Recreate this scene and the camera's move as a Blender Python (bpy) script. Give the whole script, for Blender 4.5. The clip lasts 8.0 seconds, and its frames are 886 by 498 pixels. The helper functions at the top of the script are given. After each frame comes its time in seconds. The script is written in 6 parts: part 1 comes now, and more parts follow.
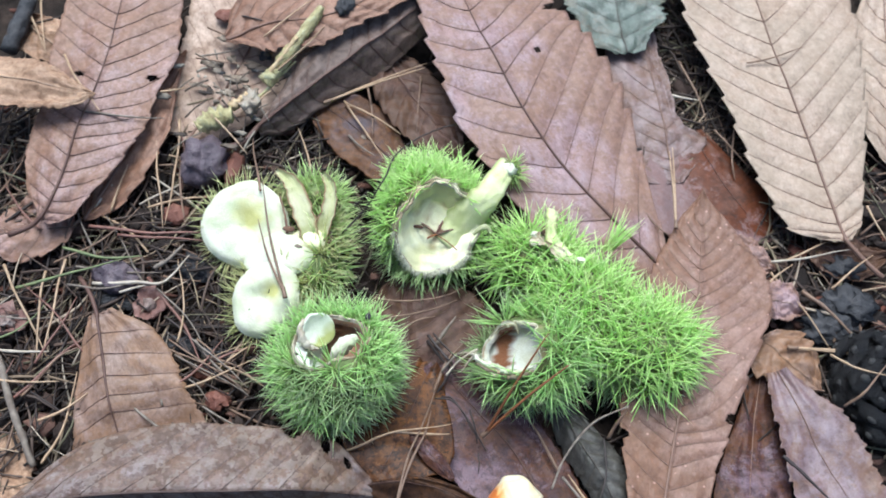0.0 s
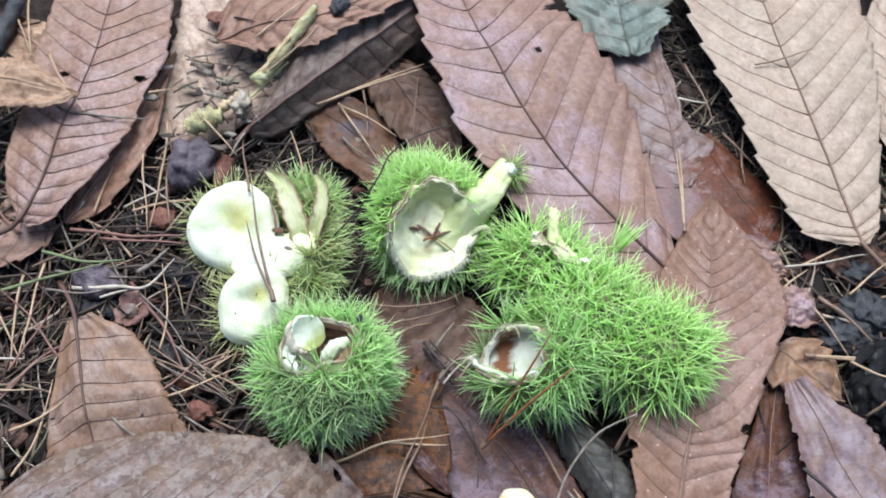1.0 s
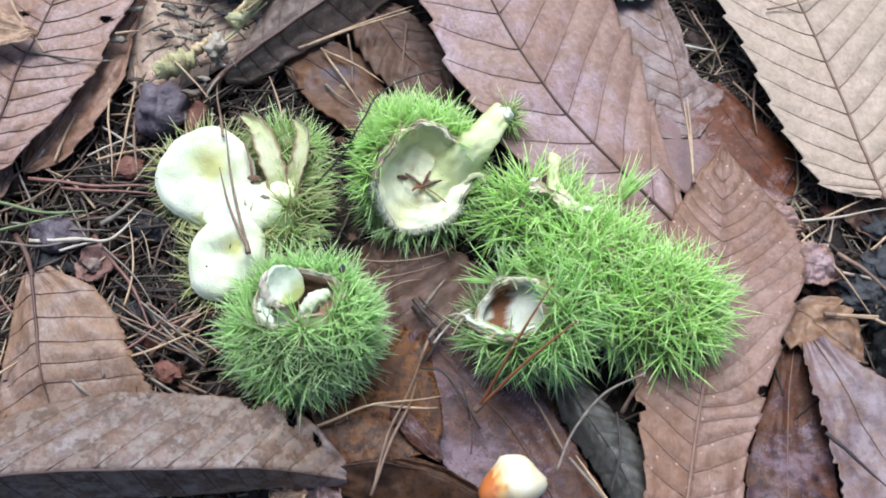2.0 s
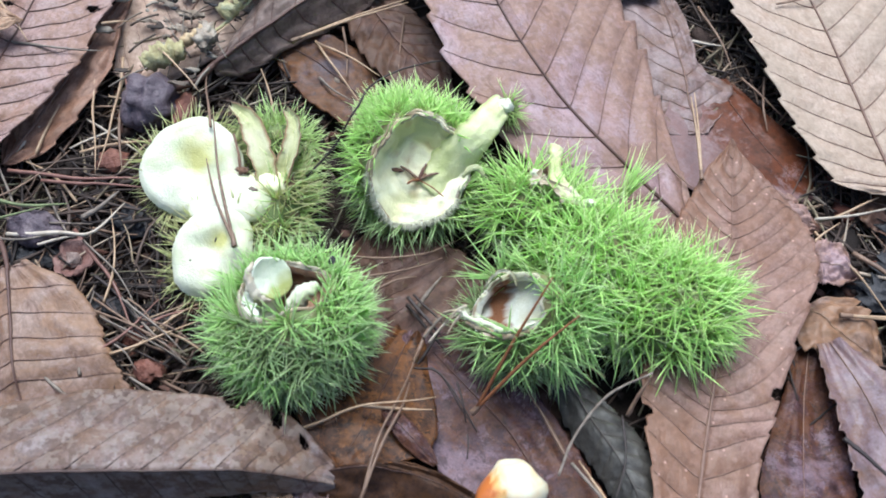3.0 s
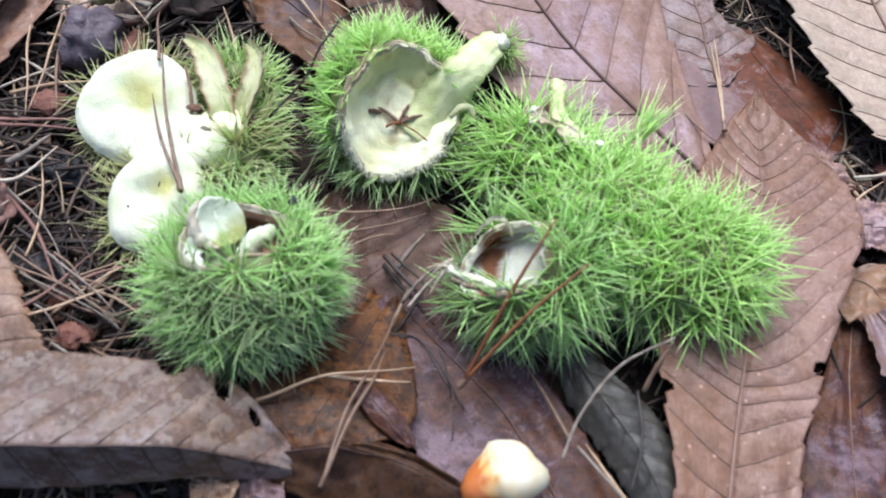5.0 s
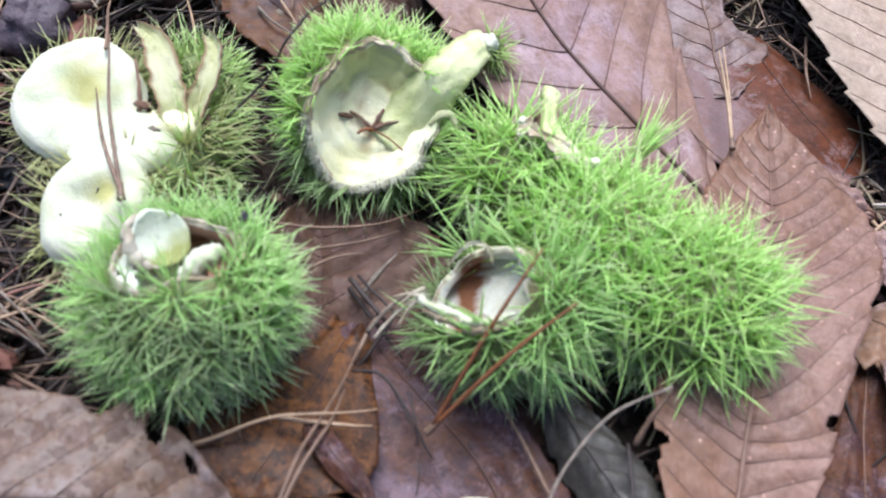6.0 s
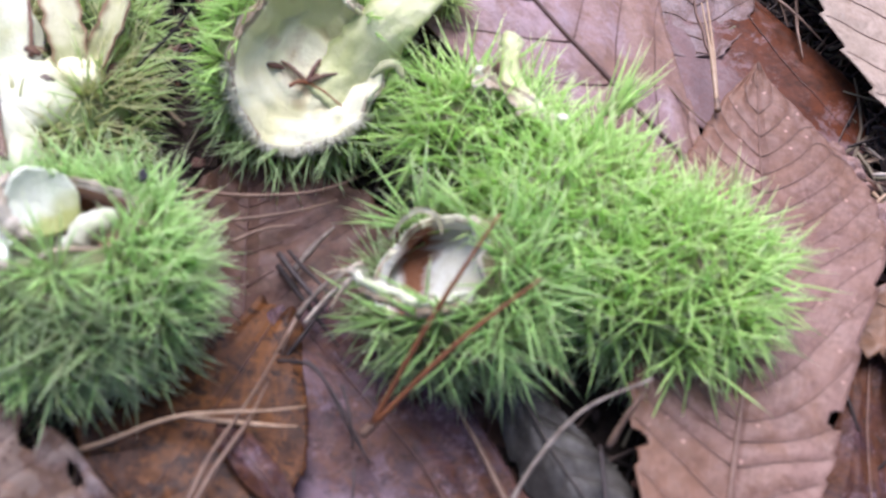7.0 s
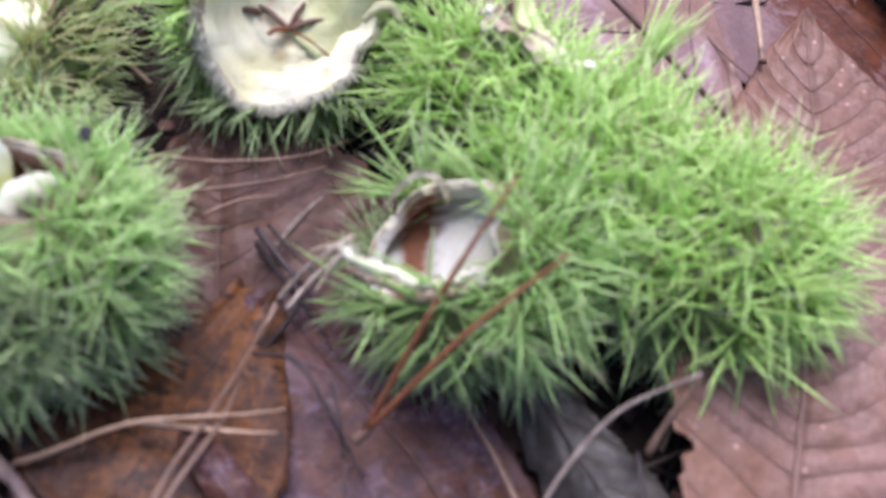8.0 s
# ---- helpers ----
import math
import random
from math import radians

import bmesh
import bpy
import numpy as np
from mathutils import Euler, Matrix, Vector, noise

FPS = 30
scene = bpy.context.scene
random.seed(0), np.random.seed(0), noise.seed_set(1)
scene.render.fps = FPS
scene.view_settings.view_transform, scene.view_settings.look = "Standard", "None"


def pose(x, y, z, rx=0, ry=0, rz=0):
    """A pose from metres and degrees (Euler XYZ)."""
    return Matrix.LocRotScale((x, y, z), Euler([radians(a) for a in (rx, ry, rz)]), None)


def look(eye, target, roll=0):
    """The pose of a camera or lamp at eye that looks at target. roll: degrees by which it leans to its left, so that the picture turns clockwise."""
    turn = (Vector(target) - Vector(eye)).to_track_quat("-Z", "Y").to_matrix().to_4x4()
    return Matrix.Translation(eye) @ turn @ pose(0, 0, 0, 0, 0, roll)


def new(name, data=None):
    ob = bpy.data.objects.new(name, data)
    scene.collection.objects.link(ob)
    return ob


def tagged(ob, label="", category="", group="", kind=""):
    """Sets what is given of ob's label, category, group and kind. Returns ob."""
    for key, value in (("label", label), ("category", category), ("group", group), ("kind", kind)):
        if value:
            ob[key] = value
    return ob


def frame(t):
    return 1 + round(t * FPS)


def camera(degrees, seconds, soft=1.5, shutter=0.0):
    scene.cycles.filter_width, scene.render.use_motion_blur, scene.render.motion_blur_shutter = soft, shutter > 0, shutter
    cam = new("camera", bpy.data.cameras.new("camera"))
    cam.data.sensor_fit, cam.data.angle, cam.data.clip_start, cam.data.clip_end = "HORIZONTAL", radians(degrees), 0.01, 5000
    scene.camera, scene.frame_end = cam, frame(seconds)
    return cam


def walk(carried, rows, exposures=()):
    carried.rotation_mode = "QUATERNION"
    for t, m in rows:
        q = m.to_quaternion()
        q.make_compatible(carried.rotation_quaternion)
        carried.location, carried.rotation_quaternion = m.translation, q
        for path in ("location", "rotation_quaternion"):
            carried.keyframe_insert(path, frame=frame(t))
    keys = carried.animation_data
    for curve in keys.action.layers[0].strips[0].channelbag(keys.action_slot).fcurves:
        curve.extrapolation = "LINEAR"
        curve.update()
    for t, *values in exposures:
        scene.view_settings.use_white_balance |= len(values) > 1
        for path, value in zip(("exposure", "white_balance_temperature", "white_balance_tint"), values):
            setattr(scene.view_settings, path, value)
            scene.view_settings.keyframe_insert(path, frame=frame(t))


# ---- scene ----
cam = camera(52.1, 8.0, 1.8)
cam.data.dof.use_dof, cam.data.dof.focus_distance, cam.data.dof.aperture_fstop = True, 0.36, 18
PATH = [
    (0, (0.007, 0.078, 0.366), (-0.018, 0.96, -1.428), 5.7),
    (0.5, (0.012, 0.076, 0.349), (0.001, 1.018, -1.415), 6.6),
    (1, (0.012, 0.071, 0.341), (-0.035, 1.04, -1.408), 4.6),
    (1.5, (0.013, 0.07, 0.325), (-0.048, 1.05, -1.417), 4.1),
    (2, (0.014, 0.069, 0.306), (-0.014, 1.038, -1.443), 5.6),
    (2.2, (0.014, 0.069, 0.303), (-0.012, 1.043, -1.444), 5.8),
    (3.5, (0.021, 0.064, 0.273), (-0.032, 1.121, -1.424), 4.8),
    (4, (0.022, 0.062, 0.263), (-0.032, 1.138, -1.422), 4.7),
    (4.5, (0.021, 0.068, 0.254), (-0.01, 1.126, -1.443), 6.3),
    (4.7, (0.022, 0.067, 0.244), (-0.016, 1.159, -1.431), 5.8),
    (6, (0.026, 0.093, 0.212), (0.011, 1.175, -1.47), 8.9),
    (6.5, (0.031, 0.102, 0.197), (0.055, 1.189, -1.481), 10.7),
    (7, (0.033, 0.108, 0.181), (0.083, 1.186, -1.502), 11.9),
    (7.5, (0.032, 0.116, 0.165), (0.093, 1.174, -1.53), 12.3),
    (8, (0.034, 0.123, 0.154), (0.079, 1.167, -1.551), 11.3),
]
walk(cam, [(t, look(eye, target, roll)) for t, eye, target, roll in PATH],
     [(0.0, 0.61, 5520, 4), (2.0, 0.62, 5510, 5), (3.5, 0.63, 5520, 7), (4.7, 0.63, 5570, 10), (6.0, 0.65, 5620, 13), (7.0, 0.61, 5660, 25), (8.0, 0.58, 5650, 31)])

# ---- light: an even, shaded woodland sky ----
world = bpy.data.worlds.new("sky")
scene.world = world
world.use_nodes = True
_wn = world.node_tree.nodes
_sky = _wn.new("ShaderNodeTexSky")
_sky.sky_type = "NISHITA"
_sky.sun_disc = False
_sky.sun_elevation = radians(66)
_sky.sun_rotation = radians(-14)
_sky.air_density, _sky.dust_density, _sky.ozone_density = 1.0, 4.0, 1.0
world.node_tree.links.new(_sky.outputs[0], _wn["Background"].inputs[0])
_wn["Background"].inputs[1].default_value = 0.112
sun = new("sun", bpy.data.lights.new("sun", "SUN"))
sun.data.energy, sun.data.angle, sun.data.color = 2.9, radians(40), (1.0, 0.98, 0.94)
sun.matrix_world = look((-0.25, 0.90, 2.05), (0, 0, 0))


# ---- materials ----
class Mat:
    """A small builder of node materials."""

    def __init__(self, name, rough=0.6, spec=0.5):
        self.m = bpy.data.materials.new(name)
        self.m.use_nodes = True
        self.t = self.m.node_tree
        self.b = self.t.nodes["Principled BSDF"]
        self.b.inputs["Roughness"].default_value = rough
        self.b.inputs["Specular IOR Level"].default_value = spec
        self.co = self.t.nodes.new("ShaderNodeTexCoord").outputs["Object"]

    def link(self, a, b):
        self.t.links.new(a, b)

    def noise(self, scale, detail=4.0, rough=0.55, vec=None, distort=0.0):
        n = self.t.nodes.new("ShaderNodeTexNoise")
        n.inputs["Scale"].default_value = scale
        n.inputs["Detail"].default_value = detail
        n.inputs["Roughness"].default_value = rough
        n.inputs["Distortion"].default_value = distort
        self.link(vec or self.co, n.inputs["Vector"])
        return n.outputs["Fac"]

    def cells(self, scale, edge=True, vec=None):
        n = self.t.nodes.new("ShaderNodeTexVoronoi")
        n.feature = "DISTANCE_TO_EDGE" if edge else "F1"
        n.inputs["Scale"].default_value = scale
        self.link(vec or self.co, n.inputs["Vector"])
        return n.outputs["Distance"]

    def mosaic(self, scale, vec=None):
        """A random value for each small cell."""
        n = self.t.nodes.new("ShaderNodeTexVoronoi")
        n.inputs["Scale"].default_value = scale
        self.link(vec or self.co, n.inputs["Vector"])
        sep = self.t.nodes.new("ShaderNodeSeparateColor")
        self.link(n.outputs["Color"], sep.inputs[0])
        return sep.outputs[0]

    def vector_attr(self, name):
        n = self.t.nodes.new("ShaderNodeAttribute")
        n.attribute_name = name
        return n.outputs["Vector"]

    def attr(self, name):
        n = self.t.nodes.new("ShaderNodeAttribute")
        n.attribute_name = name
        return n.outputs["Fac"]

    def island(self):
        return self.t.nodes.new("ShaderNodeNewGeometry").outputs["Random Per Island"]

    def random(self):
        return self.t.nodes.new("ShaderNodeObjectInfo").outputs["Random"]

    def ramp(self, fac, stops):
        n = self.t.nodes.new("ShaderNodeValToRGB")
        e = n.color_ramp.elements
        e[0].position, e[0].color = stops[0][0], (*stops[0][1], 1)
        e[1].position, e[1].color = stops[-1][0], (*stops[-1][1], 1)
        for p, c in stops[1:-1]:
            k = e.new(p)
            k.color = (*c, 1)
        self.link(fac, n.inputs[0])
        return n.outputs[0]

    def span(self, fac, a, b, lo=0.0, hi=1.0):
        n = self.t.nodes.new("ShaderNodeMapRange")
        for i, v in enumerate((a, b, lo, hi)):
            n.inputs[i + 1].default_value = v
        self.link(fac, n.inputs[0])
        return n.outputs[0]

    def mix(self, fac, a, b, how="MIX"):
        n = self.t.nodes.new("ShaderNodeMix")
        n.data_type, n.blend_type = "RGBA", how
        if isinstance(fac, float):
            n.inputs[0].default_value = fac
        else:
            self.link(fac, n.inputs[0])
        for v, s in ((a, n.inputs[6]), (b, n.inputs[7])):
            if isinstance(v, tuple):
                s.default_value = (*v, 1)
            else:
                self.link(v, s)
        return n.outputs[2]

    def color(self, c):
        if isinstance(c, tuple):
            self.b.inputs["Base Color"].default_value = (*c, 1)
        else:
            self.link(c, self.b.inputs["Base Color"])
        return self

    def rough(self, fac, lo, hi):
        self.link(self.span(fac, 0.3, 0.7, lo, hi), self.b.inputs["Roughness"])
        return self

    def bump(self, fac, height, dist=0.001):
        n = self.t.nodes.new("ShaderNodeBump")
        n.inputs["Strength"].default_value = height
        n.inputs["Distance"].default_value = dist
        self.link(fac, n.inputs["Height"])
        old = self.b.inputs["Normal"]
        if old.is_linked:
            self.link(old.links[0].from_socket, n.inputs["Normal"])
        self.link(n.outputs[0], old)
        return self

    def thin(self, color, amount):
        """Lets some light through, as thin plant matter does."""
        tr = self.t.nodes.new("ShaderNodeBsdfTranslucent")
        tr.inputs[0].default_value = (*color, 1)
        mx = self.t.nodes.new("ShaderNodeMixShader")
        mx.inputs[0].default_value = amount
        out = self.t.nodes["Material Output"]
        self.link(self.b.outputs[0], mx.inputs[1])
        self.link(tr.outputs[0], mx.inputs[2])
        self.link(mx.outputs[0], out.inputs[0])
        return self


def scaled(c, k):
    return tuple(min(1.0, v * k) for v in c)


def leaf_material(name, base, blotch, dark, rough=(0.4, 0.65), wet=0.35, speck=0.0, spot=None, rusty=None, bloom_sheen=None, flake=None, rungs=0.5, relief=1.0, fleck=0.0):
    m = Mat(name, 0.5, wet)
    big = m.noise(26, 6, 0.62, distort=0.8)
    mid = m.noise(190, 6, 0.7, distort=0.4)
    small = m.noise(520, 4, 0.65)
    fine = m.noise(1500, 3, 0.6)
    c = m.mix(m.span(big, 0.44, 0.58), base, blotch)
    c = m.mix(m.span(big, 0.44, 0.34, 0.0, 0.6), c, scaled(base, 1.2))
    c = m.mix(m.span(mid, 0.53, 0.63, 0.0, 0.8), c, dark)
    c = m.mix(m.span(mid, 0.44, 0.34, 0.0, 0.6), c, scaled(base, 1.3))
    ladder = m.cells(1.0, True, m.vector_attr("ladder"))
    c = m.mix(m.span(ladder, 0.0, 0.11, rungs, 0.0), c, scaled(dark, 0.8))
    vein = m.attr("vein")
    c = m.mix(m.span(vein, 0.88, 1.0, 0.0, 0.28), c, scaled(dark, 0.85))
    c = m.mix(m.span(vein, 0.6, 0.0, 0.0, 0.2), c, scaled(base, 1.2))
    c = m.mix(m.span(small, 0.60, 0.66, 0.0, 0.45), c, scaled(dark, 0.5))
    c = m.mix(m.span(small, 0.40, 0.34, 0.0, 0.35), c, scaled(base, 1.4))
    patch = m.noise(95, 5, 0.7, distort=0.5)
    c = m.mix(m.span(patch, 0.54, 0.62, 0.0, 0.5), c, scaled(base, 1.4))
    c = m.mix(m.span(patch, 0.44, 0.37, 0.0, 0.45), c, scaled(dark, 0.9))
    if rusty:
        c = m.mix(m.span(m.noise(42, 9, 0.8, distort=0.9), 0.49, 0.56, 0.0, 0.6), c, rusty)
        c = m.mix(m.span(m.noise(150, 8, 0.82, distort=0.5), 0.55, 0.60, 0.0, 0.55), c, scaled(rusty, 0.7))
    if bloom_sheen:
        c = m.mix(m.span(m.noise(110, 9, 0.85, distort=0.3), 0.53, 0.57, 0.0, 0.6), c, bloom_sheen)
    if spot:
        c = m.mix(m.span(m.noise(75, 6, 0.75), 0.51, 0.60), c, spot)
    zone = m.t.nodes.new("ShaderNodeMath")
    zone.operation = "MULTIPLY_ADD"
    m.link(m.attr("edge"), zone.inputs[0])
    zone.inputs[1].default_value = 0.22
    m.link(m.noise(19, 5, 0.62, distort=1.4), zone.inputs[2])
    warm = m.mix(m.span(mid, 0.4, 0.62), scaled(rusty or blotch, 1.05), scaled(rusty or dark, 0.72))
    c = m.mix(m.span(zone.outputs[0], 0.49, 0.62, 0.0, 0.85), c, warm)
    # Pale zones: a leaf's own bloom, or sheen painted as colour on shiny leaves.
    c = m.mix(m.span(zone.outputs[0], 0.45, 0.32, 0.0, 0.75), c, bloom_sheen or scaled(base, 1.25))
    c = m.mix(m.span(fine, 0.38, 0.62, 0.0, 0.2), c, scaled(dark, 0.9))
    if flake:
        shift = m.t.nodes.new("ShaderNodeVectorMath")
        shift.operation = "ADD"
        m.link(m.co, shift.inputs[0])
        wob = m.t.nodes.new("ShaderNodeTexNoise")
        wob.inputs["Scale"].default_value = 400
        m.link(m.co, wob.inputs["Vector"])
        small_shift = m.t.nodes.new("ShaderNodeVectorMath")
        small_shift.operation = "SCALE"
        small_shift.inputs[3].default_value = 0.006
        m.link(wob.outputs["Color"], small_shift.inputs[0])
        m.link(small_shift.outputs[0], shift.inputs[1])
        cell = m.mosaic(330, shift.outputs[0])
        flaked = m.span(m.noise(38, 4, 0.6), 0.36, 0.62)
        c = m.mix(m.span(cell, 0.55, 0.6, 0.0, 0.3), c, flake)
        c = m.mix(flaked, c, m.mix(m.span(cell, 0.30, 0.34, 0.75, 0.0), c, scaled(dark, 0.9)))
    if fleck:
        c = m.mix(m.span(m.noise(300, 7, 0.8, distort=0.4), 0.52, 0.57, 0.0, fleck), c, scaled(dark, 0.8))
        c = m.mix(m.span(m.noise(420, 6, 0.8), 0.56, 0.61, 0.0, fleck * 0.6), c, scaled(rusty or base, 1.3))
    tile = m.mosaic(620)
    c = m.mix(m.span(tile, 0.55, 1.0, 0.0, 0.2), c, scaled(base, 1.3))
    c = m.mix(m.span(tile, 0.4, 0.0, 0.0, 0.2), c, scaled(dark, 0.85))
    dots = m.cells(210, False)
    c = m.mix(m.span(dots, 0.07, 0.13, speck, 0.0), c, scaled(base, 2.1))
    m.color(c)
    m.rough(mid, *rough)
    m.bump(ladder, rungs, 0.0004)
    m.bump(mid, 0.4 * relief, 0.0010)
    m.bump(small, 0.4 * relief, 0.0005)
    m.bump(fine, 0.25 * relief, 0.0003)
    return m.m


LM = {
    "mauve": leaf_material("dry_leaf_mauve", (0.302, 0.204, 0.206), (0.280, 0.170, 0.150), (0.185, 0.104, 0.082), rusty=(0.250, 0.140, 0.088), bloom_sheen=(0.348, 0.256, 0.264)),
    "pale": leaf_material("dry_leaf_pale", (0.398, 0.298, 0.226), (0.355, 0.255, 0.178), (0.275, 0.184, 0.120), rusty=(0.375, 0.285, 0.205)),
    "rosy": leaf_material("dry_leaf_rosy", (0.244, 0.147, 0.113), (0.208, 0.118, 0.082), (0.132, 0.064, 0.042), speck=0.8, rusty=(0.198, 0.098, 0.053)),
    "russet": leaf_material("damp_leaf_russet", (0.112, 0.032, 0.011), (0.092, 0.027, 0.010), (0.052, 0.017, 0.007), (0.40, 0.56), 0.2, 0.2, bloom_sheen=(0.250, 0.172, 0.168), rungs=0.02, relief=0.3),
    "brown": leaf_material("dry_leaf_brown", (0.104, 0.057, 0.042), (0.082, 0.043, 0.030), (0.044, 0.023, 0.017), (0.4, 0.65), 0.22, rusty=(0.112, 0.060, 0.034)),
    "green": leaf_material("dull_green_leaf", (0.124, 0.146, 0.116), (0.096, 0.112, 0.086), (0.060, 0.062, 0.046), (0.3, 0.5), 0.4, spot=(0.140, 0.125, 0.085)),
    "plum": leaf_material("dry_leaf_plum", (0.305, 0.196, 0.168), (0.248, 0.146, 0.114), (0.152, 0.082, 0.058), rusty=(0.250, 0.134, 0.078), bloom_sheen=(0.345, 0.246, 0.226)),
    "tan": leaf_material("dry_leaf_tan", (0.390, 0.255, 0.160), (0.335, 0.205, 0.125), (0.205, 0.108, 0.058)),
    "sand": leaf_material("dry_leaf_sand", (0.240, 0.156, 0.118), (0.205, 0.124, 0.082), (0.132, 0.074, 0.048), rusty=(0.248, 0.130, 0.062), bloom_sheen=(0.305, 0.215, 0.182), relief=0.5),
    "stone": leaf_material("dry_leaf_greyish", (0.205, 0.144, 0.130), (0.150, 0.094, 0.070), (0.080, 0.047, 0.034), (0.4, 0.62), 0.3, rusty=(0.165, 0.096, 0.056), bloom_sheen=(0.290, 0.235, 0.226), flake=(0.255, 0.222, 0.190)),
    "amber": leaf_material("wet_leaf_amber", (0.070, 0.027, 0.010), (0.036, 0.016, 0.009), (0.014, 0.007, 0.005), (0.38, 0.56), 0.18, 0.1, rusty=(0.175, 0.068, 0.016), spot=(0.048, 0.021, 0.011), rungs=0.03, relief=0.8, fleck=0.85),
    # wet: its pale mauve patches paint the sky's sheen on a dark leaf
    "wet": leaf_material("wet_leaf_mauve_sheen", (0.070, 0.039, 0.046), (0.048, 0.022, 0.020), (0.020, 0.009, 0.008), (0.38, 0.56), 0.16, 0.1, bloom_sheen=(0.220, 0.152, 0.180), rusty=(0.125, 0.048, 0.016), rungs=0.03, relief=0.8, fleck=0.5),
    "grey": leaf_material("grey_leaf_underside", (0.105, 0.098, 0.085), (0.080, 0.073, 0.062), (0.044, 0.038, 0.031), (0.45, 0.65), 0.3, bloom_sheen=(0.160, 0.150, 0.132)),
    "shade": leaf_material("dark_leaf_underside", (0.195, 0.138, 0.112), (0.158, 0.108, 0.085), (0.094, 0.062, 0.047), (0.45, 0.7), 0.3, bloom_sheen=(0.200, 0.158, 0.138)),
    "cocoa": leaf_material("dry_leaf_cocoa", (0.205, 0.135, 0.118), (0.165, 0.098, 0.076), (0.090, 0.050, 0.034), (0.4, 0.62), 0.35, rusty=(0.175, 0.092, 0.054), bloom_sheen=(0.285, 0.214, 0.204)),
    # pool: bluish sheen is put into the base colour, with little gloss
    "pool": leaf_material("wet_leaf_bluish_sheen", (0.078, 0.062, 0.076), (0.125, 0.050, 0.016), (0.035, 0.020, 0.017), (0.42, 0.58), 0.2, 0.1, rusty=(0.150, 0.062, 0.018), rungs=0.03, relief=0.8, fleck=0.5),
    "umber": leaf_material("wet_leaf_umber", (0.050, 0.026, 0.016), (0.036, 0.018, 0.012), (0.016, 0.009, 0.007), (0.42, 0.6), 0.15, 0.1, rusty=(0.085, 0.036, 0.012), rungs=0.03, relief=0.8, fleck=0.6),
    "rust": leaf_material("dry_leaf_rust", (0.272, 0.152, 0.100), (0.230, 0.118, 0.070), (0.140, 0.066, 0.038)),
    "buff": leaf_material("dry_leaf_buff", (0.470, 0.345, 0.262), (0.420, 0.290, 0.205), (0.285, 0.180, 0.120)),
    "sheen": leaf_material("damp_leaf_plum", (0.190, 0.128, 0.132), (0.155, 0.094, 0.088), (0.088, 0.049, 0.042), (0.34, 0.55), 0.4, bloom_sheen=(0.240, 0.180, 0.196), rusty=(0.180, 0.094, 0.052), rungs=0.15),
}


def streaky(name, a, b, rough=0.55, spec=0.4, sx=300, relief=0.4):
    """Stems, needles and twigs."""
    m = Mat(name, rough, spec)
    v = m.noise(sx, 4, 0.6)
    c = m.mix(m.span(v, 0.35, 0.65), a, b)
    c = m.mix(m.span(m.random(), 0, 1, 0.0, 0.3), c, scaled(b, 0.6))
    m.color(c).bump(v, relief, 0.0006)
    return m.m


VEIN = {
    "dark": streaky("vein_dark", (0.13, 0.07, 0.05), (0.09, 0.045, 0.035)),
    "mid": streaky("vein_brown", (0.23, 0.14, 0.10), (0.18, 0.10, 0.07)),
    "pale": streaky("vein_pale", (0.33, 0.235, 0.16), (0.24, 0.15, 0.095)),
    "blackish": streaky("vein_blackish", (0.085, 0.052, 0.042), (0.062, 0.037, 0.030)),
    "grey": streaky("vein_grey", (0.10, 0.085, 0.07), (0.07, 0.055, 0.045)),
}
NEEDLE = {
    "straw": streaky("needle_straw", (0.50, 0.35, 0.22), (0.36, 0.23, 0.13), 0.45),
    "rust": streaky("needle_rust", (0.30, 0.12, 0.05), (0.21, 0.075, 0.03), 0.4),
    "red": streaky("needle_reddish", (0.24, 0.115, 0.085), (0.16, 0.075, 0.055), 0.45),
    "brown": streaky("needle_brown", (0.26, 0.165, 0.105), (0.15, 0.09, 0.06), 0.5),
    "grey": streaky("twig_grey", (0.28, 0.235, 0.19), (0.16, 0.125, 0.098), 0.75, 0.2),
    "dark": streaky("twig_dark", (0.055, 0.04, 0.036), (0.035, 0.025, 0.022), 0.6),
    "green": streaky("needle_green", (0.22, 0.26, 0.11), (0.15, 0.17, 0.075), 0.5),
    "split": streaky("split_wood", (0.62, 0.48, 0.28), (0.40, 0.27, 0.14), 0.6),
    "white": streaky("needle_bleached", (0.58, 0.50, 0.40), (0.42, 0.34, 0.25), 0.6),
}


def litter_material():
    m = Mat("needle_litter", 0.6, 0.25)
    c = m.ramp(m.island(), [(0.0, (0.022, 0.017, 0.015)), (0.42, (0.058, 0.042, 0.035)), (0.62, (0.105, 0.072, 0.055)),
                            (0.72, (0.17, 0.105, 0.07)), (0.84, (0.14, 0.13, 0.08)), (0.94, (0.34, 0.24, 0.155)), (1.0, (0.45, 0.37, 0.28))])
    m.color(c).bump(m.noise(700, 3), 0.4, 0.0005)
    return m.m


def crumb_material():
    m = Mat("soil_crumbs", 0.8, 0.15)
    c = m.ramp(m.island(), [(0.0, (0.020, 0.016, 0.014)), (0.5, (0.042, 0.030, 0.025)), (0.78, (0.072, 0.044, 0.034)), (0.9, (0.12, 0.045, 0.030)), (1.0, (0.17, 0.10, 0.075))])
    m.color(c).bump(m.noise(900, 4), 0.7, 0.001)
    return m.m


